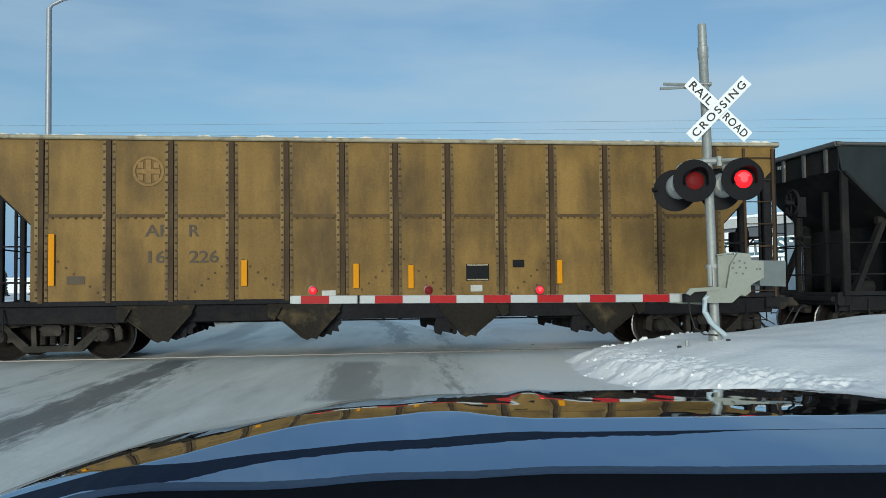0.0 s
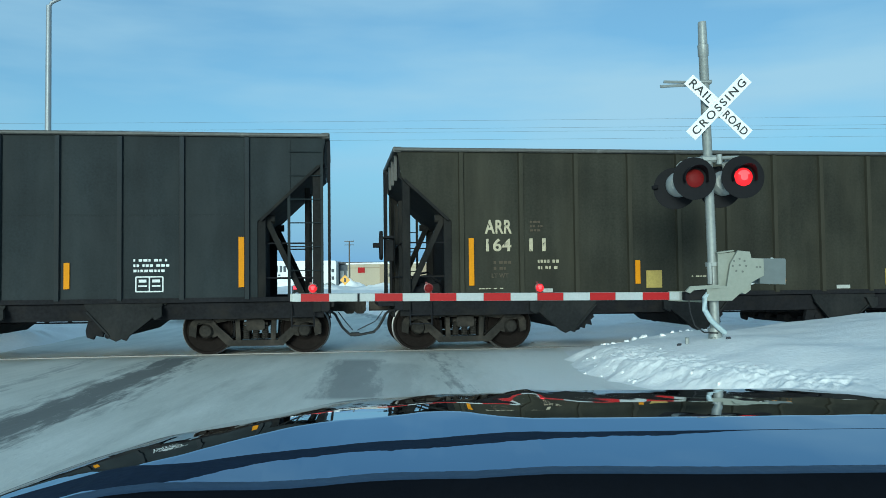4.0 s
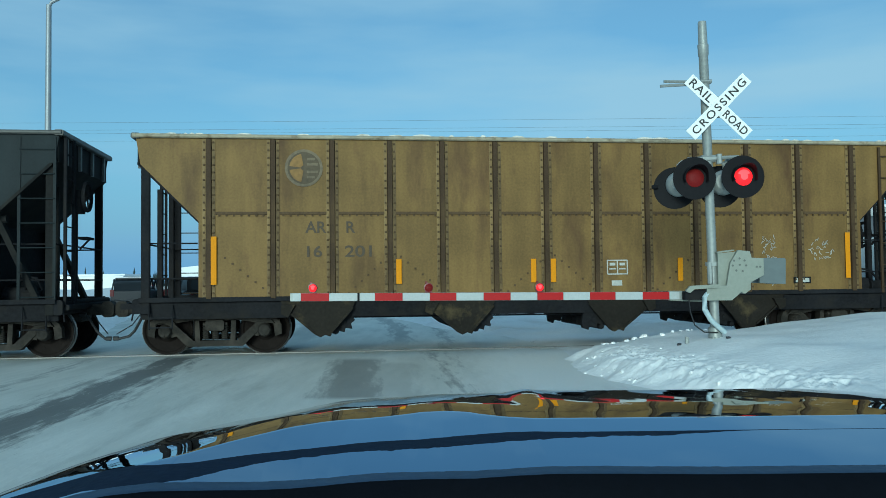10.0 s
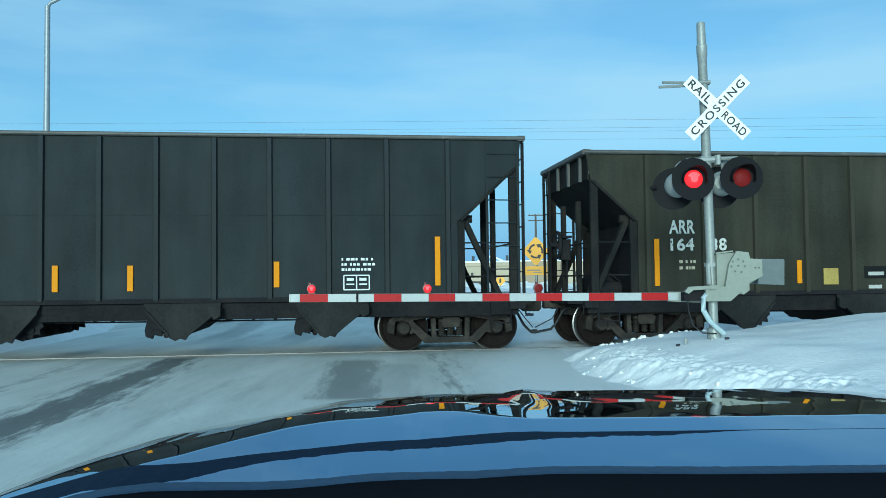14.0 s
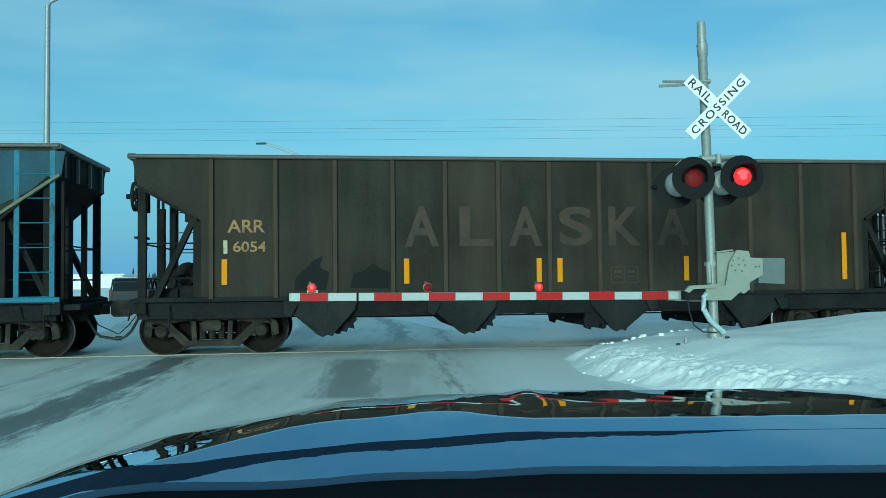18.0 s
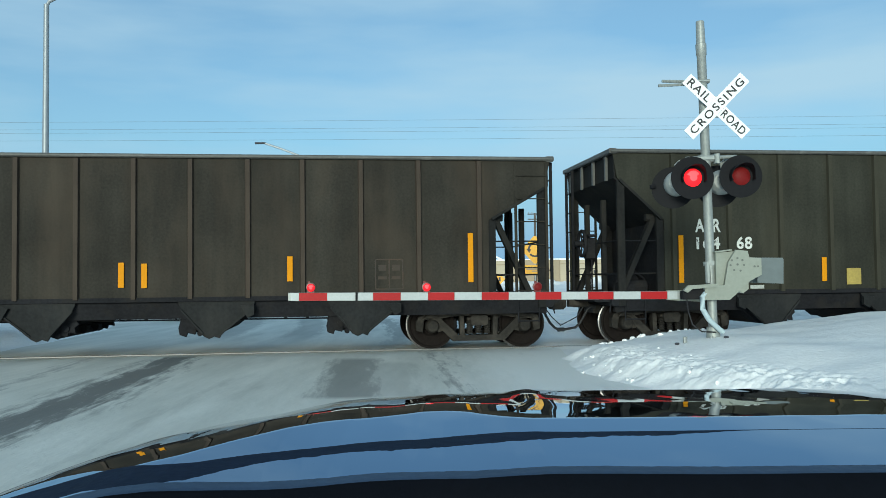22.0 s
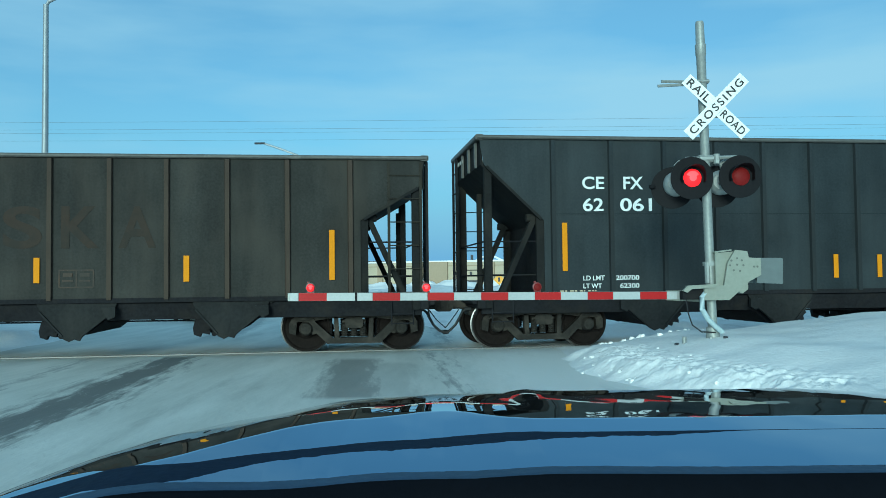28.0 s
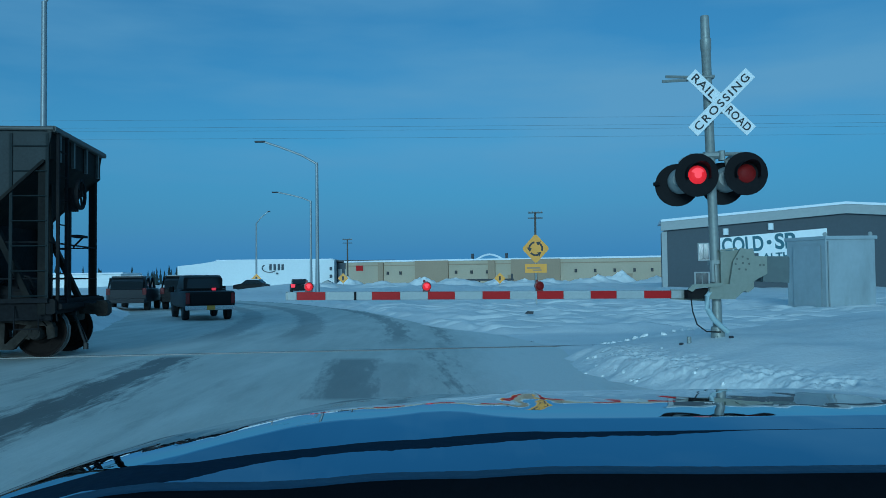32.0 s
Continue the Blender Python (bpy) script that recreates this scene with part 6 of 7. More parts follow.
            sh.tube([(half + 0.08, -0.40, 0.70), (half + 0.20, -0.40, 0.45), (half + 0.29, -0.42, 0.24)], 0.010, 5).box((half + 0.02, -0.45, 0.78), (0.14, 0.08, 0.08), 0.02)
        else:
            sh = Shape().tube([(e * (half + 0.08), -0.32, 0.76), (e * (half + 0.16), -0.32, 0.70), (e * (half + 0.22), -0.31, 0.58), (e * (half + 0.30), -0.30, 0.44), (e * (half + 0.40), -0.29, 0.34), (e * 8.04, -0.29, 0.29), (e * 8.13, -0.28, 0.28)], 0.026)
            sh.box((e * 8.09, -0.28, 0.30), (0.10, 0.06, 0.08), 0.02).box((e * (half + 0.05), -0.32, 0.76), (0.12, 0.09, 0.08), 0.02)
            sh.tube([(e * (half + 0.22), -0.22, 0.74), (e * (half + 0.36), -0.24, 0.55), (e * 8.08, -0.27, 0.38)], 0.011, 5)
        part("air_hose", once(("hose", kind, e, last), lambda: sh.mesh("air_hose", HOSE)), None, car)
        sh = Shape().tube([(e * (half + 0.03), -1.45, 0.98), (e * (half + 0.05), -0.5, 0.95), (e * (half + 0.18), -0.1, 1.02)], 0.014, 6).tube([(e * (half + 0.03), -1.45, 0.98), (e * (half + 0.06), -1.48, 0.80), (e * (half + 0.08), -1.5, 0.68)], 0.014, 6)
        part("cut_lever", once(("lever", kind, e), lambda: sh.mesh("cut_lever", UNDER)), None, car)

    # brake wheel and air gear on one end platform
    e = brake
    sh = Shape()
    sh.lathe([(0.23, -0.025), (0.28, -0.03), (0.29, 0.0), (0.28, 0.03), (0.23, 0.025)], axis="x", n=20, caps=False)
    for j in range(5):
        a = j * 2 * math.pi / 5
        sh.bar((0, 0, 0), (0, 0.25 * math.cos(a), 0.25 * math.sin(a)), 0.03, 0.02)
    sh.lathe([(0.05, -0.16), (0.05, 0.04)], axis="x", n=10)
    across = -0.75 if kind == "tall" and e > 0 else 0.30 * e
    part("brake_wheel", once(("bwheel", e), lambda: sh.mesh("brake_wheel", UNDER)), None, car, at=pose(e * (half + 0.24), across, brake_z))
    sh = Shape().box((e * (half + 0.08), across, brake_z - 0.1), (0.20, 0.26, 0.42), 0.03).bar((e * (half + 0.04), across, 1.0), (e * (half + 0.04), across, brake_z), 0.02, n=6)
    part("brake_gear", sh, UNDER, car)
    sh = Shape().box((e * (half + 0.10), -0.35, 2.20), (0.18, 0.5, 0.045)).bar((e * half, -0.35, 2.0), (e * (half + 0.17), -0.35, 2.18), 0.03)
    part("brake_step", sh, UNDER, car)
    tank = once("tank", lambda: Shape().lathe([(0.05, -0.60), (0.20, -0.55), (0.23, -0.42), (0.23, 0.42), (0.20, 0.55), (0.05, 0.60)], axis="y", n=16).mesh("air_tank", UNDER, smooth=True))
    part("air_tank", tank, None, car, at=pose(e * 6.75, -0.2, 1.22 if kind != "brown" else 1.5))
    sh = Shape().box((e * 7.0, -1.05, 1.12), (0.34, 0.30, 0.24), 0.05).lathe([(0.04, -0.25), (0.15, -0.22), (0.15, 0.16), (0.06, 0.22)], (e * 6.70, -0.98, 1.15), "x", 12)
    sh.tube([(e * 6.5, -0.9, 1.3), (e * 6.75, -0.85, 1.5), (e * 7.0, -0.9, 1.45), (e * 7.15, -1.0, 1.2), (e * 7.2, -1.0, 1.0)], 0.022, 6)
    part("brake_valve", sh, UNDER, car)

    # under the car: centre sill, four hopper pockets, pipes
    sh = Shape().box((0, 0, 0.88), (2 * half, 0.34, 0.32), 0.02)
    part("centre_sill", once(("csill", kind), lambda: sh.mesh("centre_sill", UNDER)), None, car)
    for x, lean in ((-4.25, 1), (-1.65, 1), (1.42, -1), (4.05, -1)):
        pocket = part("hopper_pocket", once(("chute", x), lambda: chute_shape(x, lean).mesh("hopper_pocket", UNDER)), None, car, "sooty steel discharge pocket")
        part("side_plate", once(("plate", x, kind), lambda: chute_plate(x, lean).mesh("side_plate", POCKET_TAN if ochre else POCKET)), None, pocket, "dusty sloping side plate")
    sh = Shape().bar((-6.2, -1.05, 0.72), (6.2, -1.05, 0.70), 0.022, n=6).bar((-4.0, -0.9, 0.66), (4.0, -0.9, 0.64), 0.016, n=6)
    for x in (-3.1, -2.6, -0.2, 0.1, 2.6, 3.0):
        sh.box((x, -1.05, 0.74), (0.06, 0.06, 0.16))
    part("brake_pipe", once(("pipe",), lambda: sh.mesh("brake_pipe", UNDER)), None, car)
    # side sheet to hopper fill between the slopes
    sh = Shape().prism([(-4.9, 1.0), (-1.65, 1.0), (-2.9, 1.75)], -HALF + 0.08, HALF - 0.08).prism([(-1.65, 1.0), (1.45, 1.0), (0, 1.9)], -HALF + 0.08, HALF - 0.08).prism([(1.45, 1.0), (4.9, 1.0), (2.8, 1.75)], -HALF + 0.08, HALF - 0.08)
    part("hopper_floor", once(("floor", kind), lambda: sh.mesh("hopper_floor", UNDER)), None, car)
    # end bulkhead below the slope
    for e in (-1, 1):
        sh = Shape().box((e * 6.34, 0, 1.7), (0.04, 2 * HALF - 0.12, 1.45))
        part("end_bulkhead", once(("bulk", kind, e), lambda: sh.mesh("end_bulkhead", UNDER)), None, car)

    # two trucks
    for e in (-1, 1):
        truck = part("truck", BOLSTER, None, car, "dusty cast steel truck", pose(e * (half - 1.30), 0, 0.0))
        for y in (-0.98, 0.98):
            part("side_frame", FRAME, None, truck, at=pose(0, y, 0))
            for x in (-0.17, 0.0, 0.17):
                part("spring", SPRINGS, None, truck, at=pose(x, y * 1.05, 0))
        part("brake_beam", BRAKE_BEAM, None, truck)
        for x in (-0.89, 0.89):
            WHEELSETS.append((part("wheelset", WHEELSET, None, truck, at=pose(x, 0, 0.468)), x))

    # markings of the near side: amber strips, plates and stencils
    for x, z0, z1 in bars:
        sh = once(("bar", round(z1 - z0, 2)), lambda: Shape().box((0, 0, 0), (0.10, 0.012, z1 - z0), 0.01).mesh("reflector_strip", REFLECT))
        part("reflector_strip", sh, None, car, "amber reflector strip", pose(x, -HALF - 0.026 if ochre else -HALF - 0.004, (z0 + z1) / 2))
    for body, x0, z0, x1, z1, m in marks:
        me = letters(body, z1 - z0, m, 0.004, x1 - x0, 0.008, 1.08, 0.022) if kind == "olive" and z1 - z0 > 0.2 else letters(body, z1 - z0, m, 0.004, x1 - x0, 0.016)
        part("stencil", me, None, car, "stencilled lettering " + body, pose((x0 + x1) / 2, -HALF + 0.012, (z0 + z1) / 2))
    if extra:
        extra(car)
    return car


def plate(car, name, x0, z0, x1, z1, m, out=0.012, label=""):
    return part(name, Shape().box(((x0 + x1) / 2, -HALF + out, (z0 + z1) / 2), (x1 - x0, 0.012, z1 - z0)), m, car, label)


def small_print(car, x0, x1, z0, z1, rows, m):
    """Rows of plain bars for print too small to read."""
    sh = Shape()
    h = (z1 - z0) / rows
    rnd = random.Random(int(x0 * 100) + 7)
    for i in range(rows):
        x = x0
        while x < x1 - 0.05:
            w = rnd.uniform(0.025, 0.07)
            sh.box((min(x + w / 2, x1), -HALF + 0.010, z0 + (i + 0.5) * h), (w, 0.010, h * 0.48))
            x += w + (0.02 if rnd.random() < 0.6 else 0.06)
    tagged(part("small_print", sh, m, car), "rows of small stencilled print", kind="stuff")


def consist_box(car, x0, z0, x1, z1, m=None):
    """The framed plate of service stencils."""
    m = m or LETTER
    sh = Shape()
    cx, cz, w, h = (x0 + x1) / 2, (z0 + z1) / 2, x1 - x0, z1 - z0
    for z in (z0, z1):
        sh.box((cx, -HALF + 0.012, z), (w, 0.012, 0.022))
    for x in (x0, x1, cx):
        sh.box((x, -HALF + 0.014, cz), (0.022, 0.012, h))
    for k in (0.25, 0.75):
        sh.box((x0 + w * k, -HALF + 0.012, z0 + h * 0.72), (w * 0.28, 0.010, h * 0.2))
        sh.box((x0 + w * k, -HALF + 0.012, z0 + h * 0.38), (w * 0.32, 0.010, h * 0.1))
    part("service_plate", sh, m, car, "framed stencil panel with small print")


def emblem(car, x, z, r, m):
    """A round emblem: ring and cross bars."""
    sh = Shape()
    n = 28
    for i in range(n):
        a, b = 2 * math.pi * i / n, 2 * math.pi * (i + 1) / n
        sh.prism([(x + r * math.cos(a), z + r * math.sin(a)), (x + r * math.cos(b), z + r * math.sin(b)), (x + 0.84 * r * math.cos(b), z + 0.84 * r * math.sin(b)), (x + 0.84 * r * math.cos(a), z + 0.84 * r * math.sin(a))], -HALF + 0.006, -HALF + 0.018)
    sh.box((x, -HALF + 0.013, z), (1.5 * r, 0.012, 0.30 * r))
    sh.box((x, -HALF + 0.015, z), (0.34 * r, 0.012, 1.5 * r))
    for k in (-1, 1):
        for j in (-1, 1):
            sh.box((x + k * 0.5 * r, -HALF + 0.012, z + j * 0.42 * r), (0.34 * r, 0.012, 0.4 * r))
    part("emblem", sh, m, car, "faded round emblem with a cross")


def round_emblem(car, x, z, r):
    """A faded round emblem: dark disc in a pale ring, orange quarters to one side, bars to the other."""
    def arc(sh, r0, r1, a0, a1, y, n=24):
        for i in range(n):
            a, b = radians(a0 + (a1 - a0) * i / n), radians(a0 + (a1 - a0) * (i + 1) / n)
            sh.prism([(x + r1 * math.cos(a), z + r1 * math.sin(a)), (x + r1 * math.cos(b), z + r1 * math.sin(b)), (x + r0 * math.cos(b), z + r0 * math.sin(b)), (x + r0 * math.cos(a), z + r0 * math.sin(a))], -HALF + y, -HALF + y + 0.012)
        return sh
    disc = part("emblem", Shape().lathe([(0.01, -HALF + 0.008), (0.86 * r, -HALF + 0.008), (0.86 * r, -HALF + 0.018), (0.01, -HALF + 0.018)], (x, 0, z), "y", 32), EMBLEM_DARK, car, "faded round emblem with a dark cross")
    part("emblem_ring", Shape().lathe([(0.86 * r, -HALF + 0.004), (r, -HALF + 0.004), (r, -HALF + 0.016), (0.86 * r, -HALF + 0.016)], (x, 0, z), "y", 36, caps=False), EMBLEM_DULL, disc, "pale worn ring")
    for a0, a1 in ((100, 172), (188, 260)):
        part("emblem_quarter", arc(Shape(), 0.14 * r, 0.76 * r, a0, a1, 0.001, 10), LOGO_ORANGE, disc, "dull orange quarter")
    for j, w in ((0.48, 0.42), (0.20, 0.58), (-0.20, 0.58), (-0.48, 0.42)):
        part("emblem_bar", Shape().box((x + r * (0.16 + w / 2), -HALF + 0.006, z + r * j), (r * w, 0.010, 0.13 * r)), EMBLEM_DULL, disc)


def pocket_placards(car):
    """A dull yellow placard below the sill at each discharge pocket."""
    for x in (-4.26, -1.36, 1.55, 4.45):
        part("yellow_placard", Shape().box((x, -HALF + 0.045, 0.84), (0.18, 0.012, 0.25)).box((x, -HALF + 0.11, 0.95), (0.04, 0.13, 0.04)), PLACARD, car, "dull yellow placard")


def tall_marks(car, x=-5.6):
    small_print(car, 4.22, 4.86, 1.52, 1.80, 3, LETTER)
    consist_box(car, 4.26, 1.20, 4.72, 1.46)
    small_print(car, -6.07, -5.33, 1.08, 1.13, 1, LETTER_OLD)




def blue_end(top, blue=None, gold=None):
    """Repainted end of the dark cars: a blue sheet with an ochre lower part and blue posts."""
    blue, gold = blue or BLUE_PANEL, gold or OCHRE_PANEL

    def make(car):
        z1 = top - 0.06
        sh = Shape().prism([(5.14, 2.47), (6.14, 2.47), (6.14, z1), (5.14, z1)], -HALF + 0.004, -HALF + 0.016)
        part("blue_panel", sh, blue, car, "faded light blue repainted panel")
        sh = Shape().prism([(5.14, 1.30), (6.14, 1.30), (6.14, 2.466), (5.14, 2.466)], -HALF + 0.004, -HALF + 0.016)
        part("ochre_panel", sh, gold, car, "faded ochre repainted panel")
        sh = Shape().prism([(5.14, 1.06), (6.14, 1.06), (6.14, 1.296), (5.14, 1.296)], -HALF + 0.004, -HALF + 0.016)
        part("blue_panel", sh, blue, car)
        sh = Shape().bar((5.16, -HALF + 0.008, 1.42), (6.10, -HALF + 0.008, 2.20), 0.03, 0.02)
        part("weld_scar", sh, OLIVE_CAR, car, "dark diagonal weld line")
        sh = Shape().prism([(6.24, 2.62), (7.44, z1 - 0.43), (7.5, z1), (6.24, z1)], -HALF + 0.004, -HALF + 0.016)
        part("blue_panel", sh, blue, car, "faded blue end sheet")
        sh = Shape().bar((6.22, -HALF - 0.005, 2.42), (7.42, -HALF - 0.005, z1 - 0.42), 0.10, 0.05)
        part("slope_edge", sh, gold, car, "ochre edge strip of the end slope")
        sh = Shape().box((6.18, -HALF - 0.02, (z1 + 1.05) / 2), (0.13, 0.10, z1 - 1.05), 0.02)
        z = 1.2
        while z < z1:
            sh.box((6.29, -HALF + 0.0, z), (0.03, 0.03, 0.05))
            z += 0.3
        part("end_post", sh, BLUE_STEEL, car, "light blue end post")
        sh = Shape().box((6.8, -HALF - 0.0, 1.07), (1.25, 0.06, 0.09), 0.01)
        part("end_sill_bar", sh, BLUE_STEEL, car, "light blue sill bar")
    return make


def numbers(a, b, c, d, m, z=2.33):
    """Two lines of stencilled mark and number, split by a rib."""
    out = []
    if a:
        out.append((a, -5.74, z - 0.13, -5.22, z + 0.13, m))
    if b:
        out.append((b, -4.90, z - 0.13, -4.64, z + 0.13, m))
    out.append((c, -5.72, z - 0.46, -5.24, z - 0.22, m))
    out.append((d, -4.90, z - 0.46, -4.58, z - 0.22, m))
    return out


def build_train():
    w, o = LETTER, LETTER_OLD
    ld = lambda a, b: [("LD LMT", -5.62, 1.30, -5.20, 1.39, w), (a, -4.98, 1.30, -4.52, 1.39, w), ("LT WT", -5.62, 1.15, -5.26, 1.24, w), (b, -4.90, 1.15, -4.52, 1.24, w)]

    def yellow_a(car):
        emblem(car, -4.38, 3.37, 0.27, LOGO_ORANGE)
        plate(car, "builder_plate", 1.30, 1.37, 1.73, 1.68, PATCH_DARK, 0.012)
        consist_box(car, 1.32, 1.39, 1.71, 1.66, LETTER_OLD)
        plate(car, "dark_plate", 2.18, 1.61, 2.40, 1.75, PATCH_DARK)
        plate(car, "grey_tag", 1.38, 1.17, 1.60, 1.29, PATCH_GREY)
        plate(car, "grey_tag", -1.35, 1.10, -1.10, 1.22, PATCH_GREY)
        plate(car, "grey_tag", -5.75, 1.38, -5.45, 1.52, LETTER_DARK)
        pocket_placards(car)

    def yellow_e(car):
        round_emblem(car, -4.50, 3.40, 0.34)
        consist_box(car, 1.17, 1.42, 1.56, 1.68, PATCH_GREY)
        pocket_placards(car)
        plate(car, "grey_tag", 1.25, 1.20, 1.45, 1.30, PATCH_GREY)
        plate(car, "grey_tag", 4.92, 1.20, 5.28, 1.33, PATCH_DARK)
        plate(car, "grey_tag", 4.96, 1.225, 5.24, 1.305, PATCH_GREY, 0.004)
        sh, rnd = Shape(), random.Random(21)
        for cx, cz, wx, wz, n in ((4.42, 1.62, 0.13, 0.46, 34), (5.52, 1.86, 0.20, 0.22, 22)):
            for _ in range(n):
                x, z = cx + rnd.uniform(-wx, wx), cz + rnd.uniform(-wz, wz)
                pts = []
                for j in range(4):
                    pts.append((x, -HALF + 0.010, z))
                    x, z = x + rnd.uniform(-0.05, 0.05), z + rnd.uniform(-0.05, 0.06)
                sh.tube(pts, 0.007, 4)
        tagged(part("scrawl", sh, PATCH_GREY, car), "faint chalk scrawl", kind="stuff")

    tall_bars = ((-5.82, 1.26, 2.18), (-3.14, 1.25, 1.72), (-0.72, 1.22, 1.68), (0.46, 1.22, 1.67), (3.02, 1.26, 1.72), (5.98, 1.26, 2.16))
    hopper_car("weathered ochre riveted hopper car with dark soot stains", -0.87, "ochre", YELLOW_CAR,
               [("AR", -4.44, 2.21, -3.97, 2.42, LETTER_DARK), ("R", -3.68, 2.21, -3.50, 2.42, LETTER_DARK), ("16", -4.38, 1.74, -4.08, 1.96, LETTER_DARK), ("226", -3.68, 1.74, -3.17, 1.96, LETTER_DARK)],
               half=7.44, top=3.93, brake=1, brake_z=2.25, ochre=True, extra=yellow_a,
               bars=((-6.0, 1.36, 2.26), (-2.72, 1.32, 1.78), (-0.73, 1.26, 1.70), (0.27, 1.24, 1.67), (3.07, 1.30, 1.74), (6.05, 1.38, 2.28)))

    def dark_patch(car):
        tall_marks(car)
        plate(car, "repaint_patch", -3.88, 1.16, -0.5, 2.44, REPAINT, 0.022, "darker repainted rectangle")
        plate(car, "repaint_patch", -0.42, 1.16, 0.05, 1.9, REPAINT, 0.022)

    bars_b, bars_d, bars_f = ([(x, z0, z1) for x, (_, z0, z1) in zip(xs, tall_bars)] for xs in (
        (-6.0, -3.03, -0.74, 0.81, 3.10, 6.08), (-5.73, -3.13, -0.69, 0.43, 3.12, 5.99), (-5.79, -3.16, -0.73, 0.53, 3.06, 5.98)))
    hopper_car("black painted hopper car with a darker repainted patch", 15.47, "tall", BLACK_CAR,
               [("CE", -5.63, 3.01, -5.20, 3.26, w), ("FX", -4.79, 3.01, -4.40, 3.26, w), ("62", -5.62, 2.61, -5.22, 2.86, w), ("036", -4.90, 2.61, -4.26, 2.86, w)] + ld("200400", "62600"),
               bars=bars_b, brake=-1, extra=dark_patch)

    def graffiti(car):
        blue_end(3.73)(car)
        small_print(car, -4.88, -4.62, 2.22, 2.46, 3, LETTER_DARK)
        small_print(car, -5.58, -5.25, 1.50, 1.72, 2, LETTER_DARK)
        small_print(car, -4.74, -4.32, 1.50, 1.74, 2, LETTER_OLD)
        small_print(car, -5.86, -5.36, 1.16, 1.20, 1, LETTER_OLD)
        small_print(car, -1.72, -1.30, 1.34, 1.40, 1, LETTER_OLD)
        sh = Shape()
        y = -HALF - 0.006
        for pts in (((-0.97, 1.22), (-0.95, 1.36), (-0.84, 1.48), (-0.70, 1.47), (-0.63, 1.38)), ((-0.87, 1.22), (-0.85, 1.33), (-0.77, 1.40), (-0.70, 1.38)),
                    ((-0.72, 1.20), (-0.71, 1.34), (-0.62, 1.45), (-0.50, 1.46), (-0.44, 1.34), (-0.47, 1.22), (-0.57, 1.22), (-0.60, 1.32), (-0.55, 1.44)),
                    ((-0.48, 1.22), (-0.38, 1.35), (-0.25, 1.41), (-0.16, 1.40)), ((-0.40, 1.22), (-0.28, 1.32), (-0.18, 1.35)), ((-0.17, 1.20), (-0.18, 1.45), (-0.17, 1.62), (-0.10, 1.70), (-0.04, 1.68))):
            fine = []
            for i in range(len(pts) - 1):
                a, b, c, d = pts[max(i - 1, 0)], pts[i], pts[i + 1], pts[min(i + 2, len(pts) - 1)]
                for k in range(5):
                    u = k / 5
                    fine.append(tuple(0.5 * (2 * b[q] + (c[q] - a[q]) * u + (2 * a[q] - 5 * b[q] + 4 * c[q] - d[q]) * u * u + (3 * b[q] - a[q] - 3 * c[q] + d[q]) * u ** 3) for q in (0, 1)))
            sh.tube([(p, y, q) for p, q in fine + [pts[-1]]], 0.013, 5)
        part("graffiti", sh, LETTER, car, "white spray-painted scribble")
        plate(car, "yellow_placard", -2.63, 1.16, -2.32, 1.49, PATCH_YEL)
        plate(car, "yellow_placard", 2.30, 1.16, 2.61, 1.48, PATCH_YEL)
        consist_box(car, 3.28, 1.34, 3.73, 1.67)
        for x in (-4.6, -1.6, 1.4, 4.5):
            plate(car, "grey_tag", x - 0.14, 1.10, x + 0.14, 1.17, PATCH_GREY)

    olive_bars = ((-6.0, 1.24, 2.12), (-2.80, 1.24, 1.69), (-0.16, 1.22, 1.67), (0.14, 1.22, 1.65), (2.77, 1.26, 1.70), (5.98, 1.23, 2.17))
    hopper_car("grimy olive hopper car with a blue end and white scribble", 31.72, "olive", OLIVE_CAR,
               numbers("ARR", "", "164", "11", o) + [("LT WT", -5.62, 1.38, -5.30, 1.46, LETTER_DARK)],
               half=7.36, top=3.73, brake=-1, brake_z=2.05, bars=olive_bars, extra=graffiti)

    def ghost(car):
        tall_marks(car)
        part("red_tag", Shape().box((-6.24, -1.16, 0.30), (0.20, 0.02, 0.10), 0.008), RED_TAG, car, "small orange-red tag on the truck")
        plate(car, "repaint_patch", -5.6, 2.52, -5.14, 2.80, REPAINT, 0.010)
        plate(car, "repaint_patch", -4.95, 2.52, -4.3, 2.80, REPAINT, 0.010)

    hopper_car("black painted hopper car with white reporting marks", 47.99, "tall", BLACK_CAR,
               [("ARR", -5.95, 3.03, -5.30, 3.28, w), ("1633", -4.97, 3.03, -4.26, 3.28, w), ("8", -3.92, 3.03, -3.73, 3.28, w)] + ld("200500", "62500"),
               bars=bars_d, brake=1, extra=ghost)
    hopper_car("weathered ochre riveted hopper car with a faded round emblem", 64.30, "ochre", GOLD_CAR,
               [("AR", -4.48, 2.22, -4.10, 2.43, LETTER_DARK), ("R", -3.74, 2.22, -3.58, 2.43, LETTER_DARK), ("16", -4.45, 1.78, -4.18, 1.99, LETTER_DARK), ("201", -3.77, 1.78, -3.28, 1.99, LETTER_DARK)],
               half=7.44, top=3.93, brake=1, brake_z=2.25, ochre=True, extra=yellow_e,
               bars=((-6.09, 1.30, 2.16), (-2.79, 1.28, 1.73), (-0.27, 1.28, 1.72), (0.11, 1.28, 1.72), (2.60, 1.28, 1.72), (6.05, 1.30, 2.19)))
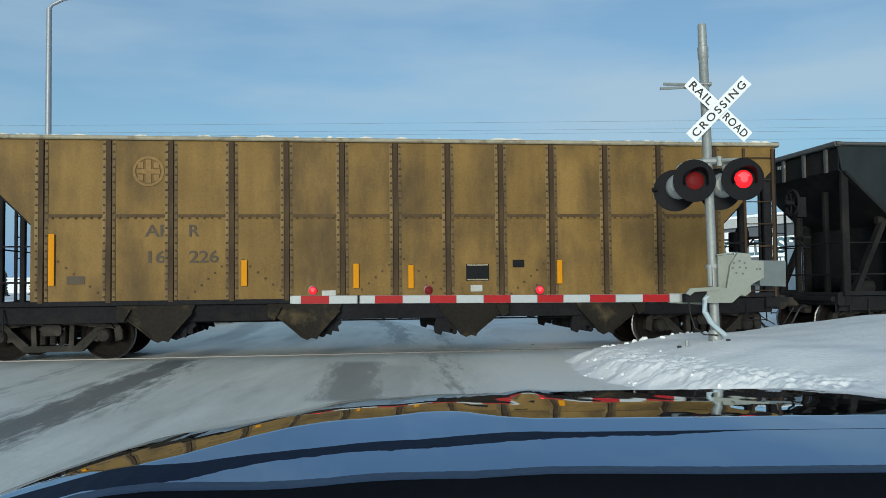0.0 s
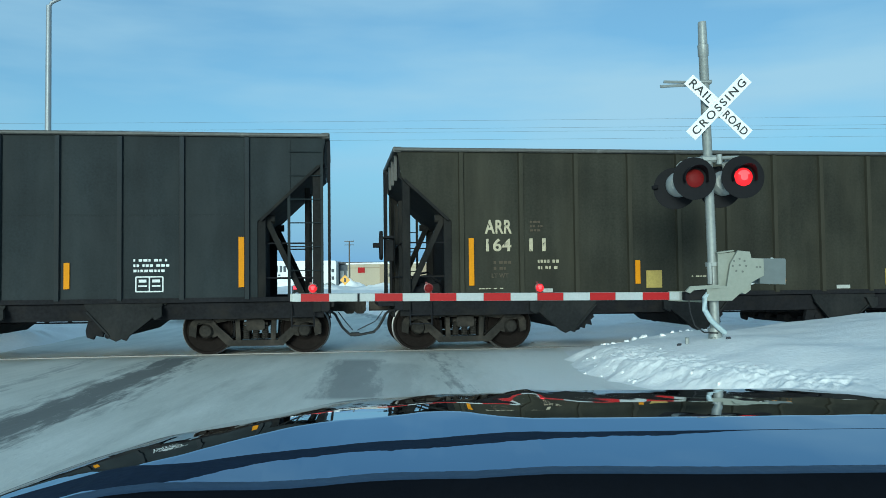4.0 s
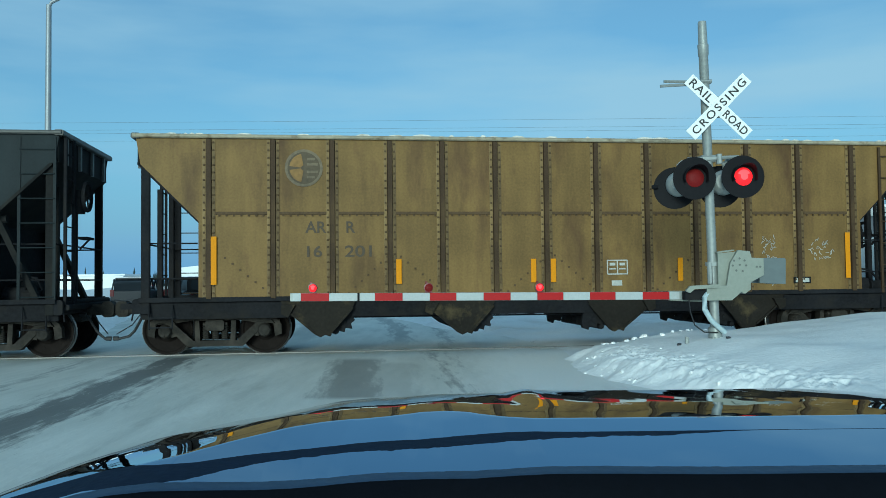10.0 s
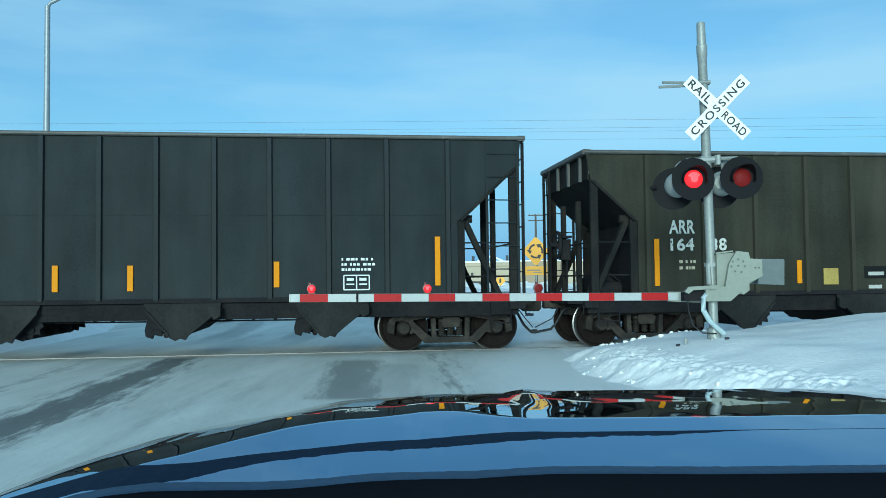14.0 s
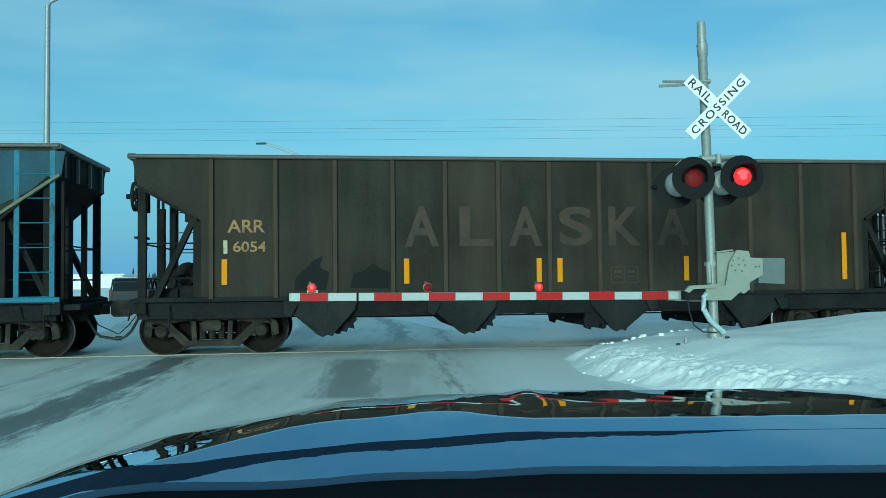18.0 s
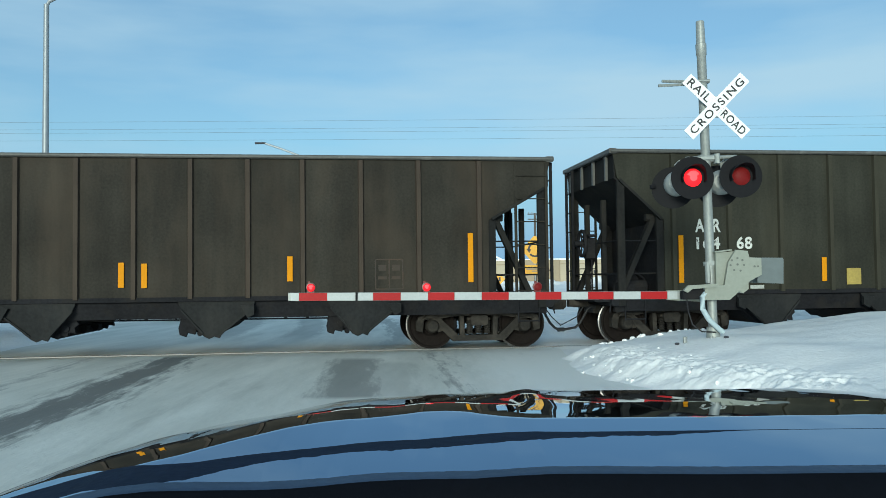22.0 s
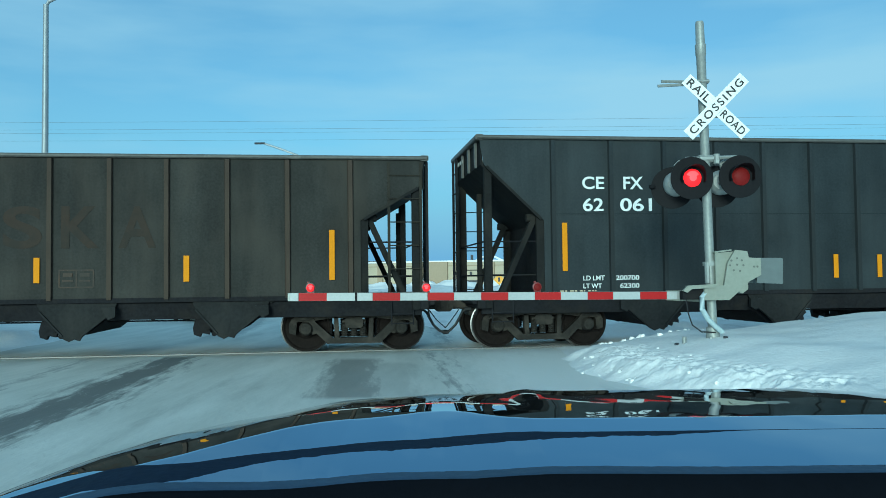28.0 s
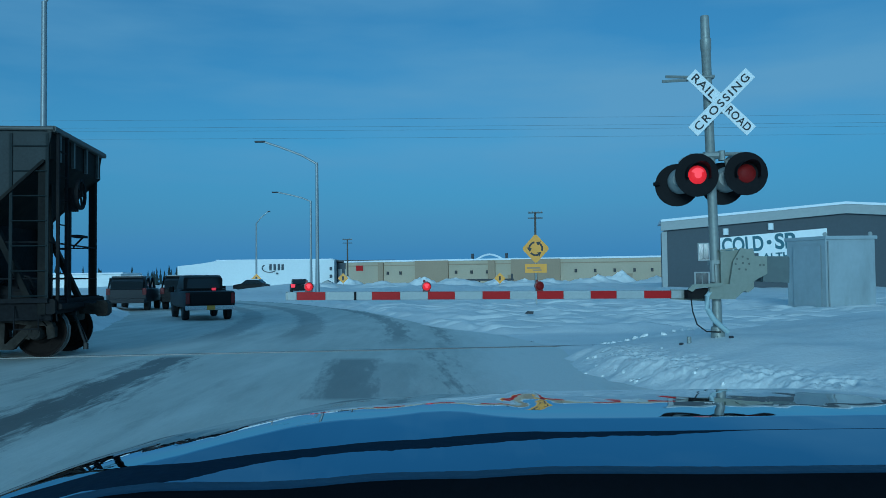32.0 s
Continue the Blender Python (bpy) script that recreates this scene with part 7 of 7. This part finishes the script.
    hopper_car("black painted hopper car with white stencilled load limits", 80.70, "tall", BLACK_CAR,
               [("A", -5.46, 3.08, -5.22, 3.33, w), ("RR", -4.96, 3.08, -4.55, 3.33, w), ("16", -5.57, 2.60, -5.22, 2.85, w), ("325", -4.96, 2.60, -4.28, 2.85, w)] + ld("200700", "62300"),
               bars=bars_f, brake=-1, extra=lambda car: (tall_marks(car), plate(car, "repaint_patch", -5.68, 3.08, -5.50, 3.32, REPAINT, 0.008), plate(car, "repaint_patch", -5.68, 2.60, -5.58, 2.84, REPAINT, 0.008)))

    def olive_g(car):
        blue_end(3.73, BLUE_DEEP, OCHRE_DULL)(car)
        plate(car, "yellow_placard", -2.59, 1.19, -2.28, 1.51, PATCH_YEL)
        plate(car, "yellow_placard", 2.26, 1.18, 2.55, 1.50, PATCH_YEL)
        plate(car, "repaint_patch", -1.72, 1.30, -1.24, 1.54, PATCH_DARK, 0.008)
        plate(car, "grey_tag", -1.65, 1.36, -1.32, 1.43, PATCH_GREY, 0.002)
        for x in (-4.5, -1.5, 1.3, 4.4):
            plate(car, "grey_tag", x - 0.14, 1.10, x + 0.14, 1.17, PATCH_GREY)
        consist_box(car, 3.19, 1.37, 3.62, 1.68)
        small_print(car, -5.55, -5.2, 1.48, 1.72, 2, LETTER_OLD)
        small_print(car, -4.85, -4.3, 1.48, 1.72, 2, LETTER_OLD)

    hopper_car("grimy dark olive hopper car with a blue repainted end", 96.90, "olive", OLIVE_CAR, numbers("ARR", "", "164", "38", LETTER_WORN),
               half=7.36, top=3.73, brake=-1, brake_z=2.05, bars=((-6.0, 1.2, 2.10), (-3.10, 1.22, 1.67), (-0.83, 1.22, 1.66), (0.70, 1.22, 1.66), (3.03, 1.22, 1.67), (5.98, 1.23, 2.17)), extra=olive_g)

    def ghost_word(car, paint=None):
        for ch, x0 in zip("ALASKA", (-2.72, -1.70, -0.77, 0.20, 1.16, 2.12)):
            part("ghost_letter", letters(ch, 0.74, paint or LETTER_GHOST, 0.002, 0.64), None, car, "faded rust-coloured letter " + ch, pose(x0 + 0.32, -HALF + 0.014, 2.33))
        plate(car, "grey_tag", -4.5, 1.12, -4.3, 1.18, PATCH_GREY)

    def brown_h(car):
        ghost_word(car)
        for outline in ([(-4.72, 1.18), (-4.16, 1.18), (-4.10, 1.50), (-4.28, 1.60), (-4.22, 1.80), (-4.40, 1.70), (-4.58, 1.52), (-4.70, 1.40)],
                        [(-3.72, 1.22), (-3.02, 1.20), (-3.0, 1.50), (-3.18, 1.56), (-3.30, 1.66), (-3.48, 1.52), (-3.66, 1.48)]):
            part("faded_scrawl", Shape().prism(outline, -HALF + 0.004, -HALF + 0.016), REPAINT, car, "blurred dark scrawl")
        consist_box(car, 1.2, 1.25, 1.72, 1.55, LETTER_GHOST)

    brown_bars = ((-5.95, 1.29, 1.75), (-2.69, 1.28, 1.74), (-0.20, 1.28, 1.73), (0.20, 1.28, 1.73), (2.69, 1.28, 1.75), (5.95, 1.27, 2.19))
    hopper_car("sooty brown hopper car with ghosted rust lettering", 113.07, "brown", BROWN_CAR,
               [("ARR", -5.90, 2.23, -5.24, 2.46, LETTER_RUST), ("1", -5.97, 1.85, -5.90, 2.09, LETTER_OLD), ("6054", -5.80, 1.88, -5.22, 2.07, LETTER_RUST)], half=7.54, top=3.56, brake=-1, brake_z=3.0, bars=brown_bars, extra=brown_h)
    hopper_car("sooty brown hopper car with small white numbers", 129.21, "brown", BROWN_CAR,
               [("ARR", -4.72, 2.26, -4.22, 2.45, PATCH_GREY), ("16002", -4.88, 1.86, -4.12, 2.05, PATCH_GREY)], half=7.54, top=3.56, brake=-1, brake_z=3.0,
               bars=((-5.97, 1.50, 2.43), (-2.69, 1.30, 1.74), (-0.21, 1.26, 1.70), (0.18, 1.25, 1.68), (2.71, 1.34, 1.79), (6.01, 1.29, 2.20)),
               extra=lambda car: consist_box(car, 4.25, 1.18, 4.75, 1.72, LETTER_GHOST))

    def olive_j(car):
        blue_end(3.73, BLUE_DULL, OCHRE_DULL)(car)
        plate(car, "faded_strip", -0.50, 1.20, -0.40, 1.60, LETTER_RUST, 0.012, "reflector strip gone dull and rusty")
        plate(car, "yellow_placard", -2.62, 1.16, -2.32, 1.48, PATCH_YEL)
        plate(car, "yellow_placard", 2.30, 1.13, 2.63, 1.46, PATCH_YEL)
        consist_box(car, 3.28, 1.32, 3.74, 1.64)
        small_print(car, -5.55, -5.2, 1.48, 1.72, 2, LETTER_GHOST)
        small_print(car, -4.85, -4.4, 1.48, 1.72, 2, LETTER_GHOST)
        for x in (-4.5, -1.6, 1.3, 4.5):
            plate(car, "grey_tag", x - 0.14, 1.10, x + 0.14, 1.17, PATCH_GREY)

    hopper_car("grimy dark olive hopper car with a blue end and yellow placards", 145.35, "olive", OLIVE_CAR, numbers("ARR", "", "164", "68", LETTER_WORN),
               half=7.36, top=3.73, brake=-1, brake_z=2.05, bars=((-6.04, 1.23, 2.14), (-3.10, 1.23, 1.70), (0.54, 1.20, 1.66), (3.14, 1.23, 1.68), (5.98, 1.23, 2.17)), extra=olive_j)

    def brown_k(car):
        ghost_word(car, LETTER_FAINT)
        consist_box(car, -1.55, 1.41, -1.30, 1.54, PATCH_GREY)
        consist_box(car, 1.13, 1.28, 1.70, 1.58, LETTER_GHOST)

    hopper_car("sooty brown hopper car with cream numbers and ghosted lettering", 161.43, "brown", SOOT_CAR,
               [("ARR", -5.83, 2.22, -5.20, 2.45, LETTER_RUST), ("16029", -5.93, 1.88, -5.14, 2.06, LETTER_RUST)], half=7.54, top=3.56, brake=-1, brake_z=3.0,
               bars=((-5.95, 1.16, 1.85), (-3.05, 1.36, 1.81), (-0.74, 1.36, 1.81), (0.76, 1.36, 1.80), (3.28, 1.36, 1.82), (5.84, 1.36, 2.27)), extra=brown_k)
    hopper_car("faded black painted hopper car, the last of the train", 177.59, "tall", FADED_CAR,
               [("CE", -5.61, 3.03, -5.18, 3.27, w), ("FX", -4.80, 3.03, -4.41, 3.27, w), ("62", -5.60, 2.61, -5.20, 2.86, w), ("061", -4.87, 2.61, -4.24, 2.86, w)] + ld("200700", "62300"),
               bars=((-5.97, 1.48, 2.39), (-3.07, 1.29, 1.73), (-0.49, 1.30, 1.76), (0.44, 1.30, 1.75), (3.02, 1.28, 1.72), (6.05, 1.40, 2.31)), brake=1, extra=tall_marks, last=True)


build_train()

# ---- what moves: the train rolls past from right to left, its wheels turn ----
ROLLED = (0, 6.29, 12.63, 18.94, 25.19, 31.42, 37.62, 43.84, 50.04, 56.19, 62.33, 68.47, 74.63, 80.76, 86.76, 92.79, 98.9, 105.02,
          111.04, 116.95, 122.88, 128.8, 134.67, 140.49, 146.29, 152.06, 157.81, 163.55, 169.26, 174.9, 180.56, 186.22, 191.93)


def rolled(t):
    i = min(int(t), 31)
    return ROLLED[i] + (ROLLED[i + 1] - ROLLED[i]) * (t - i)


def motions():
    # the car rocks and creeps with the eye that it carries
    start = EYES[0][1].inverted()
    walk(OWN_CAR, [(t, eye @ start) for t, eye in EYES])
    for ob in [o for o in scene.objects if o.name.startswith("hopper_car")]:
        s0 = (ob.matrix_basis.translation - MID0).dot(ALONG)
        walk(ob, [(t, track_pose(s0 - ROLLED[t])) for t in range(33)])
    for ob, x in WHEELSETS:
        walk(ob, [(i / 10, pose(x, 0, 0.468, 0, -math.degrees(rolled(i / 10) / 0.457), 0)) for i in range(321)])
    # the flasher discs turn over in turn, 0.6 s each way; the lamp at the arm's tip burns steadily
    for ob, side, at in FLASHERS:
        if side == 2:
            continue
        turn, rows, first = (180 if side == 0 else 0), [], -0.117
        lit_right = True
        rows.append((0.0, pose(*at, 0, 0, turn)))
        n = 1
        while first + n * 0.59525 < 31.9:
            t = first + n * 0.59525
            f0, n30 = math.floor(t * FPS), round(t) * FPS
            if f0 < n30 < f0 + 3:      # over or not begun at the full second
                f0 = n30 - 3 if t * FPS < n30 else n30
            for j in range(4):
                rows.append(((f0 + j) / FPS, pose(*at, 0, 0, turn + 60 * j)))
            turn += 180
            n += 1
        rows.append((32.0, pose(*at, 0, 0, turn)))
        walk(ob, rows)


motions()
